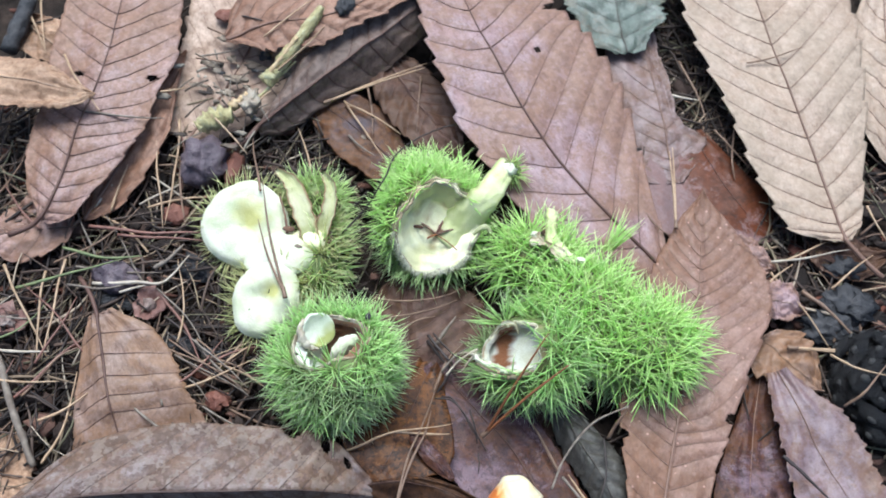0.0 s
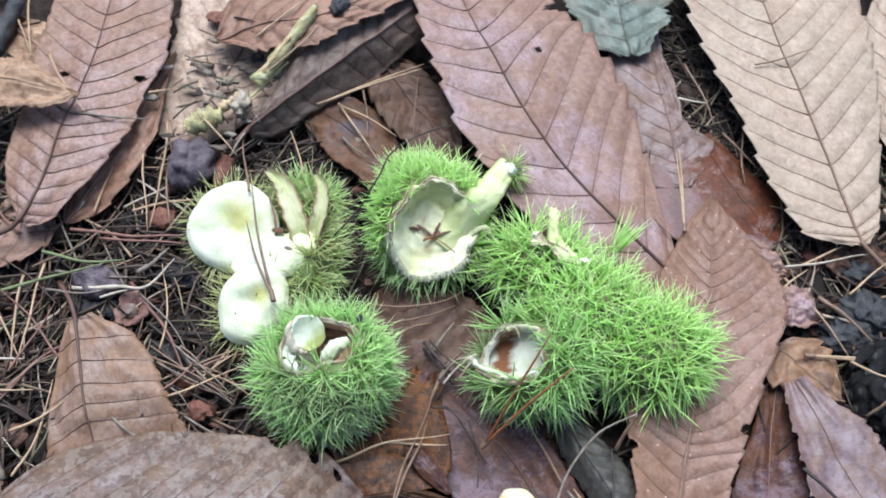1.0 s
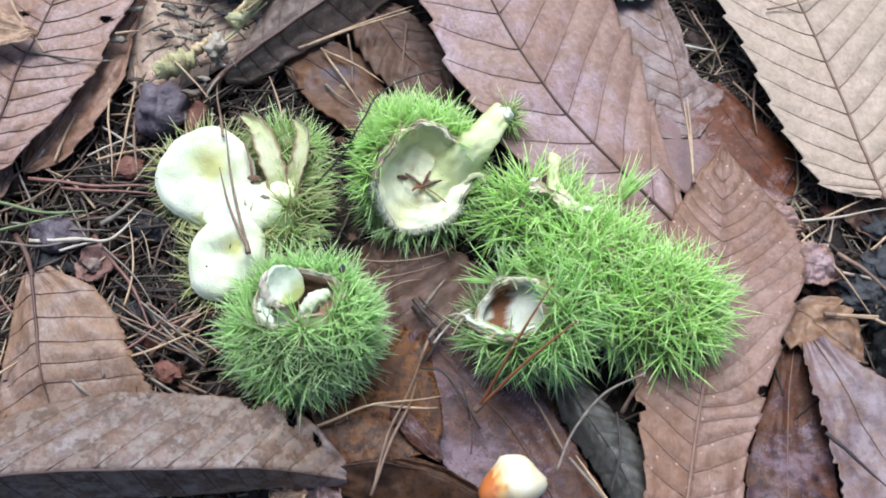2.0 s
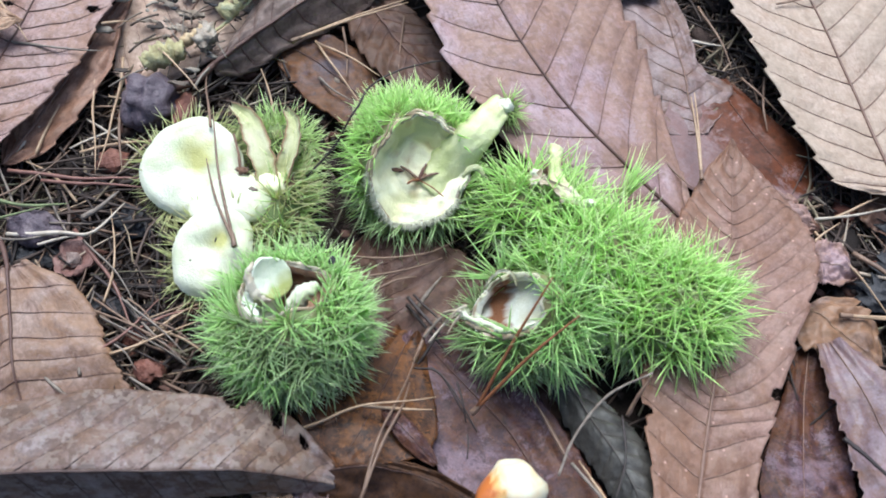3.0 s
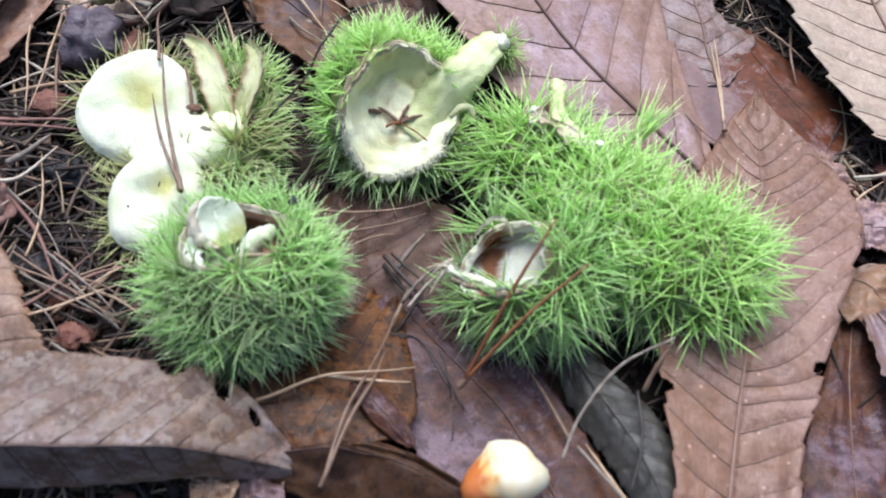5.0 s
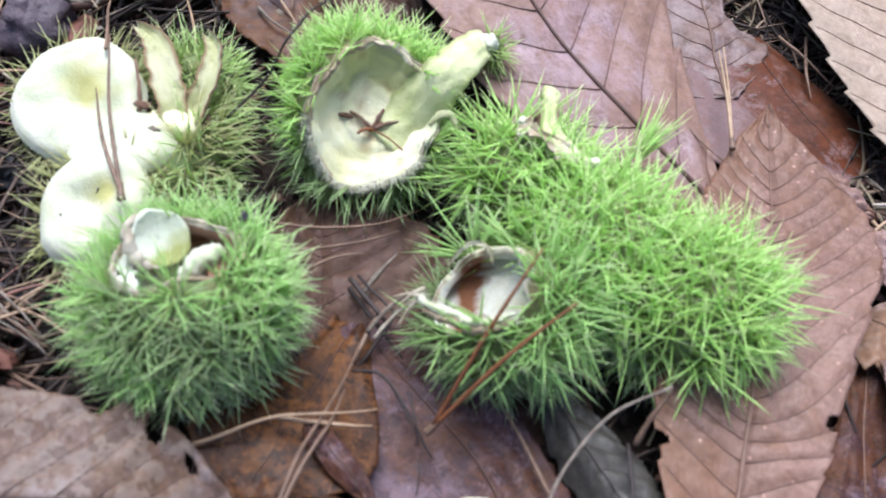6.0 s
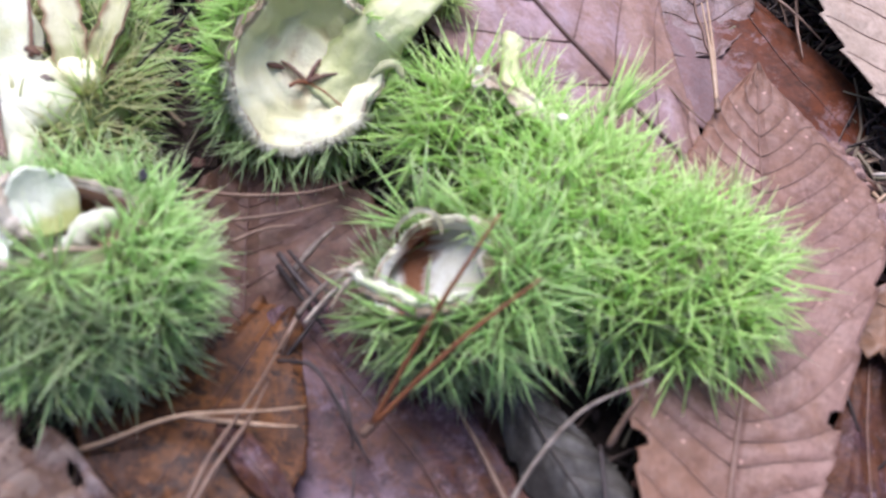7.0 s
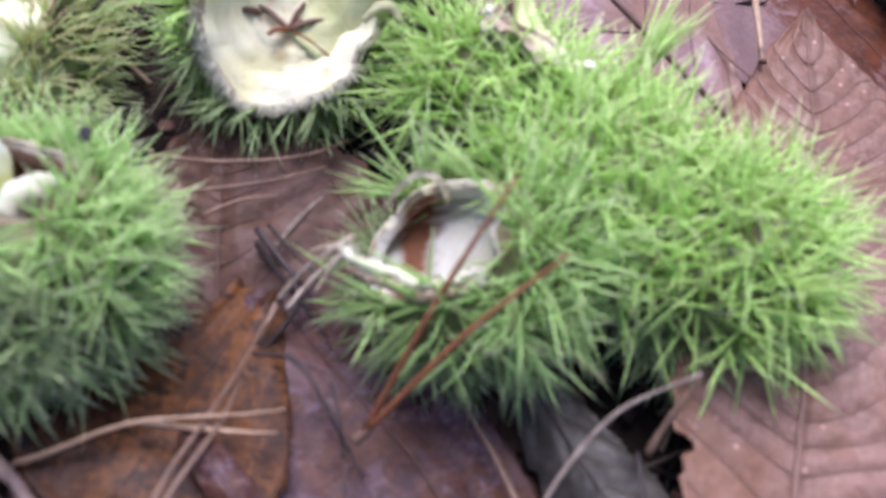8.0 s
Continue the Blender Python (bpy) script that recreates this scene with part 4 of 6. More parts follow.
leaf("chestnut_leaf", "dark curled leaf showing its veined underside",
     [(-0.0930, 0.3084, 0.0020), (-0.0824, 0.3189, 0.0060), (-0.0695, 0.3318, 0.0100), (-0.0495, 0.3528, 0.0140), (-0.0353, 0.3687, 0.0160), (-0.0184, 0.3901, 0.0160)],
     (0.001, 0.0040, 0.0080, 0.0125, 0.0156, 0.0160, 0.0155, 0.0150, 0.0140), (0.002, 0.0050, 0.0062, 0.0068, 0.0078, 0.0088, 0.0088, 0.0082, 0.0070), "shade", "dark",
     veins=11, teeth=0.04, seed=37, slope=(0.05, -2.0), curl=(0, 0.001), petiole=((-0.0979, 0.3000, 0.0010), (-0.1058, 0.2944, 0.0020)), rib=0.0012, quilt=0.0012, worn=0.02)
leaf("chestnut_leaf", "rust-brown toothed leaf lying on the dark curled leaf",
     [(-0.1161, 0.3513, 0.0100), (-0.0978, 0.3596, 0.0140), (-0.0730, 0.3627, 0.0190), (-0.0502, 0.3761, 0.0220), (-0.0230, 0.4024, 0.0220)],
     (0.004, 0.0196, 0.0255, 0.0289, 0.0320, 0.0340, 0.0340, 0.0330, 0.028), (0.002, 0.0110, 0.0165, 0.0157, 0.0149, 0.0112, 0.0109, 0.0110, 0.0078), "rust", "mid", veins=10, seed=39, teeth=0.16, worn=0.06, quilt=0.0010)
leaf("chestnut_leaf", "light brown leaf strewn with debris",
     [(-0.1267, 0.3010, -0.0060), (-0.1154, 0.3264, -0.0020), (-0.1070, 0.3538, 0.0000), (-0.1012, 0.3822, 0.0020), (-0.0978, 0.4095, 0.0020)],
     (0.010, 0.0202, 0.0262, 0.031, 0.0351, 0.0388, 0.041, 0.042, 0.040), (0.010, 0.0158, 0.0241, 0.028, 0.0307, 0.0329, 0.0335, 0.0308, 0.0301), "buff", "mid", veins=11, seed=41, teeth=0.05, worn=0.03, quilt=0.0006)
leaf("oak_leaf", "wet amber leaf with a bluish sheen behind a burr",
     [(-0.0262, 0.3041, -0.0080), (-0.0446, 0.3173, -0.0050), (-0.0601, 0.3267, -0.0050), (-0.0737, 0.3321, -0.0060)],
     (0.0140, 0.0150, 0.0162, 0.0143, 0.0122, 0.0087, 0.0030), (0.0090, 0.0133, 0.0165, 0.0160, 0.0134, 0.0106, 0.0030), "pool", "dark", veins=8, teeth=0.0, seed=43, wave=0.0015, quilt=0.0002, side_veins=False, curl=(-0.002, 0.001), worn=0.05, rib=0.0004)
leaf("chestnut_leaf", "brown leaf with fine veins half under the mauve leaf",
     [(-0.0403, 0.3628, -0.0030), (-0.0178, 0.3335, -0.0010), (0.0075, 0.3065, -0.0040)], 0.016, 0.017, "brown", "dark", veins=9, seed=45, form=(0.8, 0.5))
leaf("leaf_scrap", "small pinkish leaf scrap beside the russet leaf",
     [(0.1330, 0.2901, -0.0120), (0.1454, 0.2788, -0.0100), (0.1572, 0.2746, -0.0120)], 0.009, 0.010, "plum", "dark", veins=5, seed=47, form=(0.8, 0.4), side_veins=False, rib=0.0004)
leaf("leaf_scrap", "crumpled pale leaf scrap on dark soil",
     [(0.1486, 0.2561, -0.0100), (0.1574, 0.2556, -0.0060), (0.1691, 0.2533, -0.0100)], 0.010, 0.009, "mauve", "pale", veins=4, seed=49, wave=0.004, quilt=0.0004, teeth=0.15, worn=0.15, form=(0.8, 0.4), side_veins=False, rib=0.0003)
leaf("leaf_scrap", "torn tan leaf scrap on dark soil",
     [(0.1487, 0.2389, -0.0120), (0.1593, 0.2282, -0.0080), (0.1753, 0.2172, -0.0120)], 0.016, 0.016, "sand", "pale", veins=4, seed=51, wave=0.003, teeth=0.25, form=(0.7, 0.4), side_veins=False, rib=0.0003)
leaf("leaf_scrap", "brown crumpled leaf at the foot of the pale leaf",
     [(0.1744, 0.2923, -0.0140), (0.1910, 0.2852, -0.0100), (0.2139, 0.2908, -0.0120)], 0.012, 0.012, "brown", "mid", veins=5, seed=53, wave=0.007, form=(0.7, 0.4), side_veins=False, rib=0.0003)
leaf("chestnut_leaf", "pale mauve leaf half under the beige leaf",
     [(0.2165, 0.3361, -0.0080), (0.2189, 0.3975, -0.0060), (0.2228, 0.4793, -0.0040)], 0.02, 0.02, "pale", "mid", veins=10, seed=55)
leaf("leaf_scrap", "mauve leaf under the stalk of the pinkish leaf",
     [(-0.1753, 0.2627, -0.0060), (-0.1858, 0.2464, -0.0060), (-0.2077, 0.2347, -0.0060)], 0.018, 0.014, "plum", "mid", veins=6, seed=57, form=(0.8, 0.5))
leaf("leaf_scrap", "tan leaf edge beneath the folded leaf",
     [(-0.1660, 0.1563, -0.0120), (-0.1620, 0.1349, -0.0080), (-0.1554, 0.1114, -0.0060)], 0.012, 0.010, "tan", "pale", veins=5, seed=59, side_veins=False)
leaf("leaf_scrap", "brown leaf in the corner behind the pinkish leaf",
     [(-0.2249, 0.3605, -0.0040), (-0.2095, 0.3483, -0.0040), (-0.1863, 0.3377, -0.0040)], 0.014, 0.012, "tan", "pale", veins=5, seed=61, side_veins=False)
leaf("leaf_scrap", "rusty leaf edge under the pinkish leaf",
     [(-0.1609, 0.2518, -0.0040), (-0.1501, 0.2873, 0.0000), (-0.1364, 0.3476, 0.0020)], 0.012, 0.014, "rust", "mid", veins=7, seed=63, side_veins=False)

leaf("leaf_scrap", "tan leaf scrap under the folded leaf",
     [(-0.0349, 0.1331, -0.0040), (-0.0322, 0.1393, -0.0020), (-0.0328, 0.1463, -0.0060)], 0.006, 0.007, "tan", "pale", veins=4, seed=65, side_veins=False, rib=0.0003)
leaf("leaf_scrap", "purplish leaf scrap under the folded leaf",
     [(-0.0250, 0.1348, -0.0050), (-0.0204, 0.1405, -0.0030), (-0.0156, 0.1471, -0.0060)], 0.007, 0.008, "sheen", "mid", veins=4, seed=67, side_veins=False, rib=0.0003)

leaf("leaf_scrap", "purplish rolled leaf edge beside the wet leaf",
     [(-0.0015, 0.1721, 0.0020), (0.0082, 0.1641, 0.0040), (0.0180, 0.1560, 0.0020)], 0.0036, 0.0036, "wet", "dark", veins=4, seed=69, wave=0.0008, quilt=0.0002, teeth=0.0, curl=(-0.0010, -0.0012), worn=0.1, form=(0.9, 0.4), side_veins=False, rib=0.0003)
# ---- the burrs ----
def burr_cup():
    """The open burr with a long tongue of husk."""
    ob = thing("chestnut_burr", "open green spiny burr with cream hollow and torn tongue of husk", "chestnut burr", "chestnut burrs")
    turn = basis((0.12, -0.5, 0.85))

    def opening(ph):
        low = -(turn @ Vector((math.cos(ph), math.sin(ph), 0))).y
        side = (turn @ Vector((math.cos(ph), math.sin(ph), 0))).x
        return 0.92 + 0.60 * max(0.0, low) ** 2 - 0.24 * math.exp(-((low + 0.45) / 0.4) ** 2) * max(0.0, -side) + 0.22 * max(0.0, side) ** 3 + 0.10 * noise.noise(Vector((math.cos(ph) * 1.3, math.sin(ph) * 1.3, 4))) + 0.10 * noise.noise(Vector((math.cos(ph) * 5, math.sin(ph) * 5, 4)))
    lobe = Lobe((-0.004, 0.266, 0.0080), (0.0210, 0.0225, 0.0185), (0.12, -0.5, 0.85), 0, opening, 2, 0.05)
    part("husk", shell(lobe, 1.0), MAT["husk"], ob)
    axis = lobe.m @ Vector((0, 0, 1))
    floor_at = lobe.c + axis * 0.0025
    v, f, st, n, m = [], [], [], 16, 72
    for i in range(n + 1):
        q = i / n
        for j in range(m):
            ph = 2 * math.pi * j / m
            edge = lobe.at(opening(ph), ph, 0.98)
            up = (edge - floor_at).dot(axis)
            flat = edge - axis * up - floor_at
            back = 0.5 - 0.5 * (lobe.m @ Vector((0, -math.cos(ph) * 0 - math.sin(ph), 0))).y / 0.87
            wide = q ** (0.62 + 0.38 * (1 - back))
            p = floor_at + flat * wide + axis * (up * q ** (1.5 + 2.5 * back) + 0.0020 * noise.noise(edge * 110 * q + Vector((3, 0, 0))))
            v.append(p)
            # Olive toward the back wall paints the hollow's shade; the noise adds flecks.
            st.append(max(0.0, (p.y - 0.262) * 95) * q ** 0.7 + 0.5 * max(0.0, noise.noise(p * 210)) + 0.4 * max(0.0, noise.noise(p * 90)))
    for j in range(m):
        ph = 2 * math.pi * j / m
        v.append(lobe.at(opening(ph) + 0.05 + 0.03 * math.sin(7 * ph), ph, 1.015))
        st.append(0.1)
    for i in range(n + 1):
        for j in range(m):
            a, b = i * m + j, i * m + (j + 1) % m
            f.append((a, a + m, b + m, b))
    me = with_attribute((v, f), "stain", st)
    mark = Vector((-0.0016, 0.2601, 0.0088))
    scab = [max(0.0, 1 - (p - mark).length / 0.011) * (0.80 + 0.9 * noise.noise(p * 260)) + (0.9 * max(0.0, noise.noise(p * 190 + Vector((7, 0, 0)))) if p.y > 0.264 and p.x < 0.004 else 0.0) for p in v]
    me.attributes.new("blush", "FLOAT", "POINT").data.foreach_set("value", np.array(scab, dtype=np.float32))
    part("lining", me, FELT["cream"], ob, "cream downy lining with brown flecks")
    rim = [lobe.at(opening(2 * math.pi * j / 90) + 0.01, 2 * math.pi * j / 90, 0.985) for j in range(-8, 54)]
    part("torn_rim", tube(rim, lambda s: 0.0005 + 0.0002 * math.sin(s * 40), 6, 0.9, 3), FELT["cream"], ob, "white torn rim")
    skin = [lobe.at(opening(2 * math.pi * j / 90) + 0.09, 2 * math.pi * j / 90, 1.01) for j in range(-8, 54)]
    part("torn_skin", tube(skin, lambda s: 0.0004 + 0.0008 * max(0.0, math.sin(s * 19)) * s + 0.0002 * math.sin(s * 53), 6, 0.9, 5), FELT["rim"], ob, "brown torn skin under the rim")
    tongue = [(0.0027, 0.2564, 0.0070), (0.0076, 0.2627, 0.0115), (0.0116, 0.2663, 0.0172), (0.0160, 0.2707, 0.0232), (0.0203, 0.2772, 0.0252), (0.0245, 0.2882, 0.0212), (0.0273, 0.2979, 0.0150)]
    part("tongue", sheet(tongue, lambda s: 0.0098 - 0.0052 * s ** 0.8, 0.003, (0.15, -0.5, 0.85), n=36, m=18, cup=lambda s: -0.0052 * (1 - s) ** 2 - 0.0012, seed=4, ragged=0.15), FELT["tongue"], ob, "pale green tongue of torn husk")
    part("tongue_tip", lump((0.0268, 0.2925, 0.0185), (0.0034, 0.0030, 0.0022), 6, 0.4, 2.0), FELT["white"], ob, "whitish torn end of the tongue")
    part("shred", tube(spline([(0.0144, 0.2586, 0.0165), (0.0172, 0.2612, 0.0185), (0.0200, 0.2618, 0.0185), (0.0220, 0.2600, 0.0165)], 14), lambda q: 0.0007 + 0.0004 * math.sin(3 * q), 9, 0.5, 8), FELT["flap"], ob, "pale curled shred of husk")
    part("rim_membrane", frill(lobe, lambda way, ph: 0.0022 * max(0.0, 0.35 - 0.6 * way.x + 0.5 * way.y), 0.985, 0.1, seed=3), FELT["rim"], ob, "ragged pale brown edge")
    end = Lobe((0.0267, 0.2944, 0.0140), (0.006, 0.005, 0.005), (0, 0, 1), seed=5)
    part("tongue_back", lump((0.0264, 0.2942, 0.0130), (0.006, 0.005, 0.005), 5), MAT["husk"], ob)
    s = sites_on(lobe, 230, 11, margin=0.05)
    # Greyish front spines below the lip; their shade is part of the colour.
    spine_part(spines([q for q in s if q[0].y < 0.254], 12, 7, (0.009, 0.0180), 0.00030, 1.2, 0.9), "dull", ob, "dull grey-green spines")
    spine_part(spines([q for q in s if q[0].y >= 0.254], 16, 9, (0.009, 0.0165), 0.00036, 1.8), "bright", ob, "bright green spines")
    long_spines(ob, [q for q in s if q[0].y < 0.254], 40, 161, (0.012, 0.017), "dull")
    long_spines(ob, [q for q in s if q[0].y >= 0.254 and q[0].z > 0], 50, 162, (0.012, 0.017), "bright")
    rear = Lobe((-0.0070, 0.2870, 0.0055), (0.0175, 0.0095, 0.0110), seed=6)
    part("husk", shell(rear, 1.0, rings=14, segs=28), MAT["husk"], ob)
    s = sites_on(rear, 110, 17, [Lobe(lobe.c, lobe.r, axis)])
    spine_part(spines(s, 18, 9, (0.008, 0.0160), 0.00036, 1.8), "bright", ob, "bright green spines")
    long_spines(ob, s, 60, 163, (0.011, 0.017), "bright")
    s = sites_on(end, 34, 13, keep=lambda p: p.x > 0.027)
    spine_part(spines(s, 14, 5, (0.005, 0.010), 0.00026, 1.0), "lime", ob, "pale green spines")
    front = [(lobe.at(opening(a) + 0.02, a, 1.01), (lobe.normal(opening(a), a) + axis * 0.1 + Vector((0, 0, -0.5))).normalized()) for a in [j * 0.0157 for j in range(400)]]
    front = [q for q in front if q[0].y < 0.255]
    fuzz = part("felt_hairs", spines(front, 15, 6, (0.0016, 0.0042), 0.00016, 0.7), MAT["down"], ob, "fine white felt hairs")
    tagged(fuzz, kind="stuff")
    bits = [((0, 0, 0), (0.008, 0.003, 0.002)), ((0, 0, 0), (-0.008, 0.0045, 0.0015)), ((0, 0, 0), (0.002, 0.006, 0.0025)), ((0, 0, 0), (0.010, -0.007, 0.0015)), ((0, 0, 0), (-0.004, -0.003, 0.001))]
    mark = Vector((-0.0016, 0.2601, 0.0088))
    for i, (a, b) in enumerate(bits):
        p = spline([mark + Vector(a), mark + Vector(b) * 0.5 + Vector((0, 0, 0.001)), mark + Vector(b)], 8)
        part("withered_style", tube(p, lambda q: 0.00065 - 0.0002 * q if i != 3 else 0.00028, 5, 0.5, i), NEEDLE["brown" if i in (0, 1) else "rust" if i > 2 else "red"], ob, "brown withered style")
    part("withered_style", lump((0.0001, 0.2619, 0.0094), (0.0014, 0.0011, 0.0008), 3), FELT["brown"], ob)
    part("withered_style", lump((-0.0099, 0.2620, 0.0108), (0.0022, 0.0009, 0.0007), 7), FELT["brown"], ob)
    return ob


def burr_pot():
    """The round burr with a hole at its top."""
    ob = thing("chestnut_burr", "round green spiny chestnut burr split open at its top", "chestnut burr", "chestnut burrs")

    def opening(ph):
        return 0.66 + 0.11 * math.cos(2 * ph) + 0.12 * noise.noise(Vector((math.cos(ph) * 1.6, math.sin(ph) * 1.6, 1)))
    lobe = Lobe((-0.0353, 0.1935, 0.0112), (0.0223, 0.0212, 0.0198), (-0.16, 0.33, 1), 0, opening, 8)
    part("husk", shell(lobe, 1.0), MAT["husk"], ob)
    v, f = shell(lobe, 0.86, True, lip=1.0)
    axis = lobe.m @ Vector((0, 0, 1))
    low = []
    for p in v:
        h = (p - lobe.c).dot(axis) - 0.0100 - 0.5 * min(max(0.0, -0.0388 - p.x), 0.008)
        if h < 0:
            foot = lobe.c + axis * (p - lobe.c).dot(axis)
            p = foot + (p - foot) * (0.72 if h < -0.002 else 0.86) - axis * h * 0.72
        low.append(p)
    part("lining", with_attribute((low, f), "stain", [0.5 + 150 * (p.x + 0.0395 + 0.005 * noise.noise(p * 120)) + 60 * max(0.0, p.y - 0.2035) for p in low]), FELT["pot"], ob, "pale green hollow with a brown inner side")
    rim = [lobe.at(opening(2 * math.pi * j / 60) + 0.02, 2 * math.pi * j / 60, 1.0) for j in range(61)]
    part("torn_rim", tube(rim, lambda s: 0.0005 + 0.0003 * math.sin(s * 31), 6, 0.9, 6), FELT["rim"], ob, "brown torn rim")
    part("rim_membrane", frill(lobe, lambda way, ph: 0.0006 + 0.0034 * max(0.0, -0.8 * way.x - 0.3 * way.y) ** 2 + 0.0012 * max(0.0, way.y), 0.99, 0.2, seed=5), FELT["rim"], ob, "tan torn edge of the husk")
    part("lining_flap", tube(spline([(-0.0352, 0.1946, 0.0185), (-0.0335, 0.1962, 0.0232), (-0.0304, 0.1984, 0.0268), (-0.0268, 0.2010, 0.0285)], 20), lambda q: 0.0017 + 0.0013 * math.sin(2.6 * q + 0.3) - 0.0006 * q ** 6, 14, 0.45, 12), FELT["white"], ob, "cream swollen lining")
    fc, fax = Vector((-0.0428, 0.2022, 0.0262)), basis((0.30, -0.50, 0.81), 20)
    fv, ff, fst, fn, fm = [], [], [], 12, 40
    for i in range(fn + 1):
        q = i / fn
        for j in range(fm):
            a = 2 * math.pi * j / fm
            w = 1 + 0.10 * noise.noise(Vector((math.cos(a) * 2, math.sin(a) * 2, 3)))
            d = fax @ Vector((0.0066 * q * w * math.cos(a), 0.0074 * q * w * math.sin(a), 0.0046 * q ** 2.2 * (0.30 + 0.70 * math.cos(a - 2.6)) - 0.0030))
            fv.append(fc + d)
            # Greener toward the lower right: the flap's inner shading painted as colour.
            fst.append(max(0.0, 0.30 + 230 * (0.8 * d.x - 0.5 * d.y) + 0.3 * noise.noise(d * 300)))
    for i in range(fn):
        for j in range(fm):
            a, b = i * fm + j, i * fm + (j + 1) % fm
            ff.append((a, b, b + fm, a + fm))
    flap = part("inner_flap", with_attribute((fv, ff), "stain", fst), FELT["frost"], ob, "pale green-white hollow flap of lining")
    so = flap.modifiers.new("thickness", "SOLIDIFY")
    so.thickness, so.offset = 0.0012, -1
    edge = [fc + fax @ Vector((0.0068 * math.cos(a), 0.0076 * math.sin(a), 0.0014 * math.cos(a - 2.6))) for a in [1.7 + k * 0.11 for k in range(22)]]
    part("flap_edge", tube(edge, lambda q: 0.0003 + 0.0014 * math.sin(math.pi * q), 8, 0.9, 21), FELT["rim"], ob, "tan torn edge of the flap")
    part("torn_skin", lump((-0.0312, 0.1905, 0.0262), (0.0030, 0.0022, 0.0016), 41, 0.5, 2.2), FELT["rim"], ob, "brown torn skin at the split")
    part("torn_skin", lump((-0.0290, 0.1870, 0.0255), (0.0018, 0.0022, 0.0014), 43, 0.5, 2.2), FELT["brown"], ob, "brown torn skin at the split")
    part("stem_scar", lump((-0.0236, 0.2090, 0.0310), (0.0010, 0.0016, 0.0010), 4, 0.5), MAT["charcoal"], ob, "grey-black stem scar")
    s = sites_on(lobe, 350, 21, margin=0.02)
    # Worn front spines, plus low and down-facing ones dulled to paint in shade.
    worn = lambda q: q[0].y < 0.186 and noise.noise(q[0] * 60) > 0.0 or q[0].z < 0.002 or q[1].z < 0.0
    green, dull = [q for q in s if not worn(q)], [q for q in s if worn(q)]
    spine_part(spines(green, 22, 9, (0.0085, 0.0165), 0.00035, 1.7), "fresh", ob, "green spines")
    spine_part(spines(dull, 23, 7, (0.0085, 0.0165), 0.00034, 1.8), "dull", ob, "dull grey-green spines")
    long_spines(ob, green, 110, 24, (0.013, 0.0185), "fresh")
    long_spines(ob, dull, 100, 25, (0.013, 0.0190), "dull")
    return ob


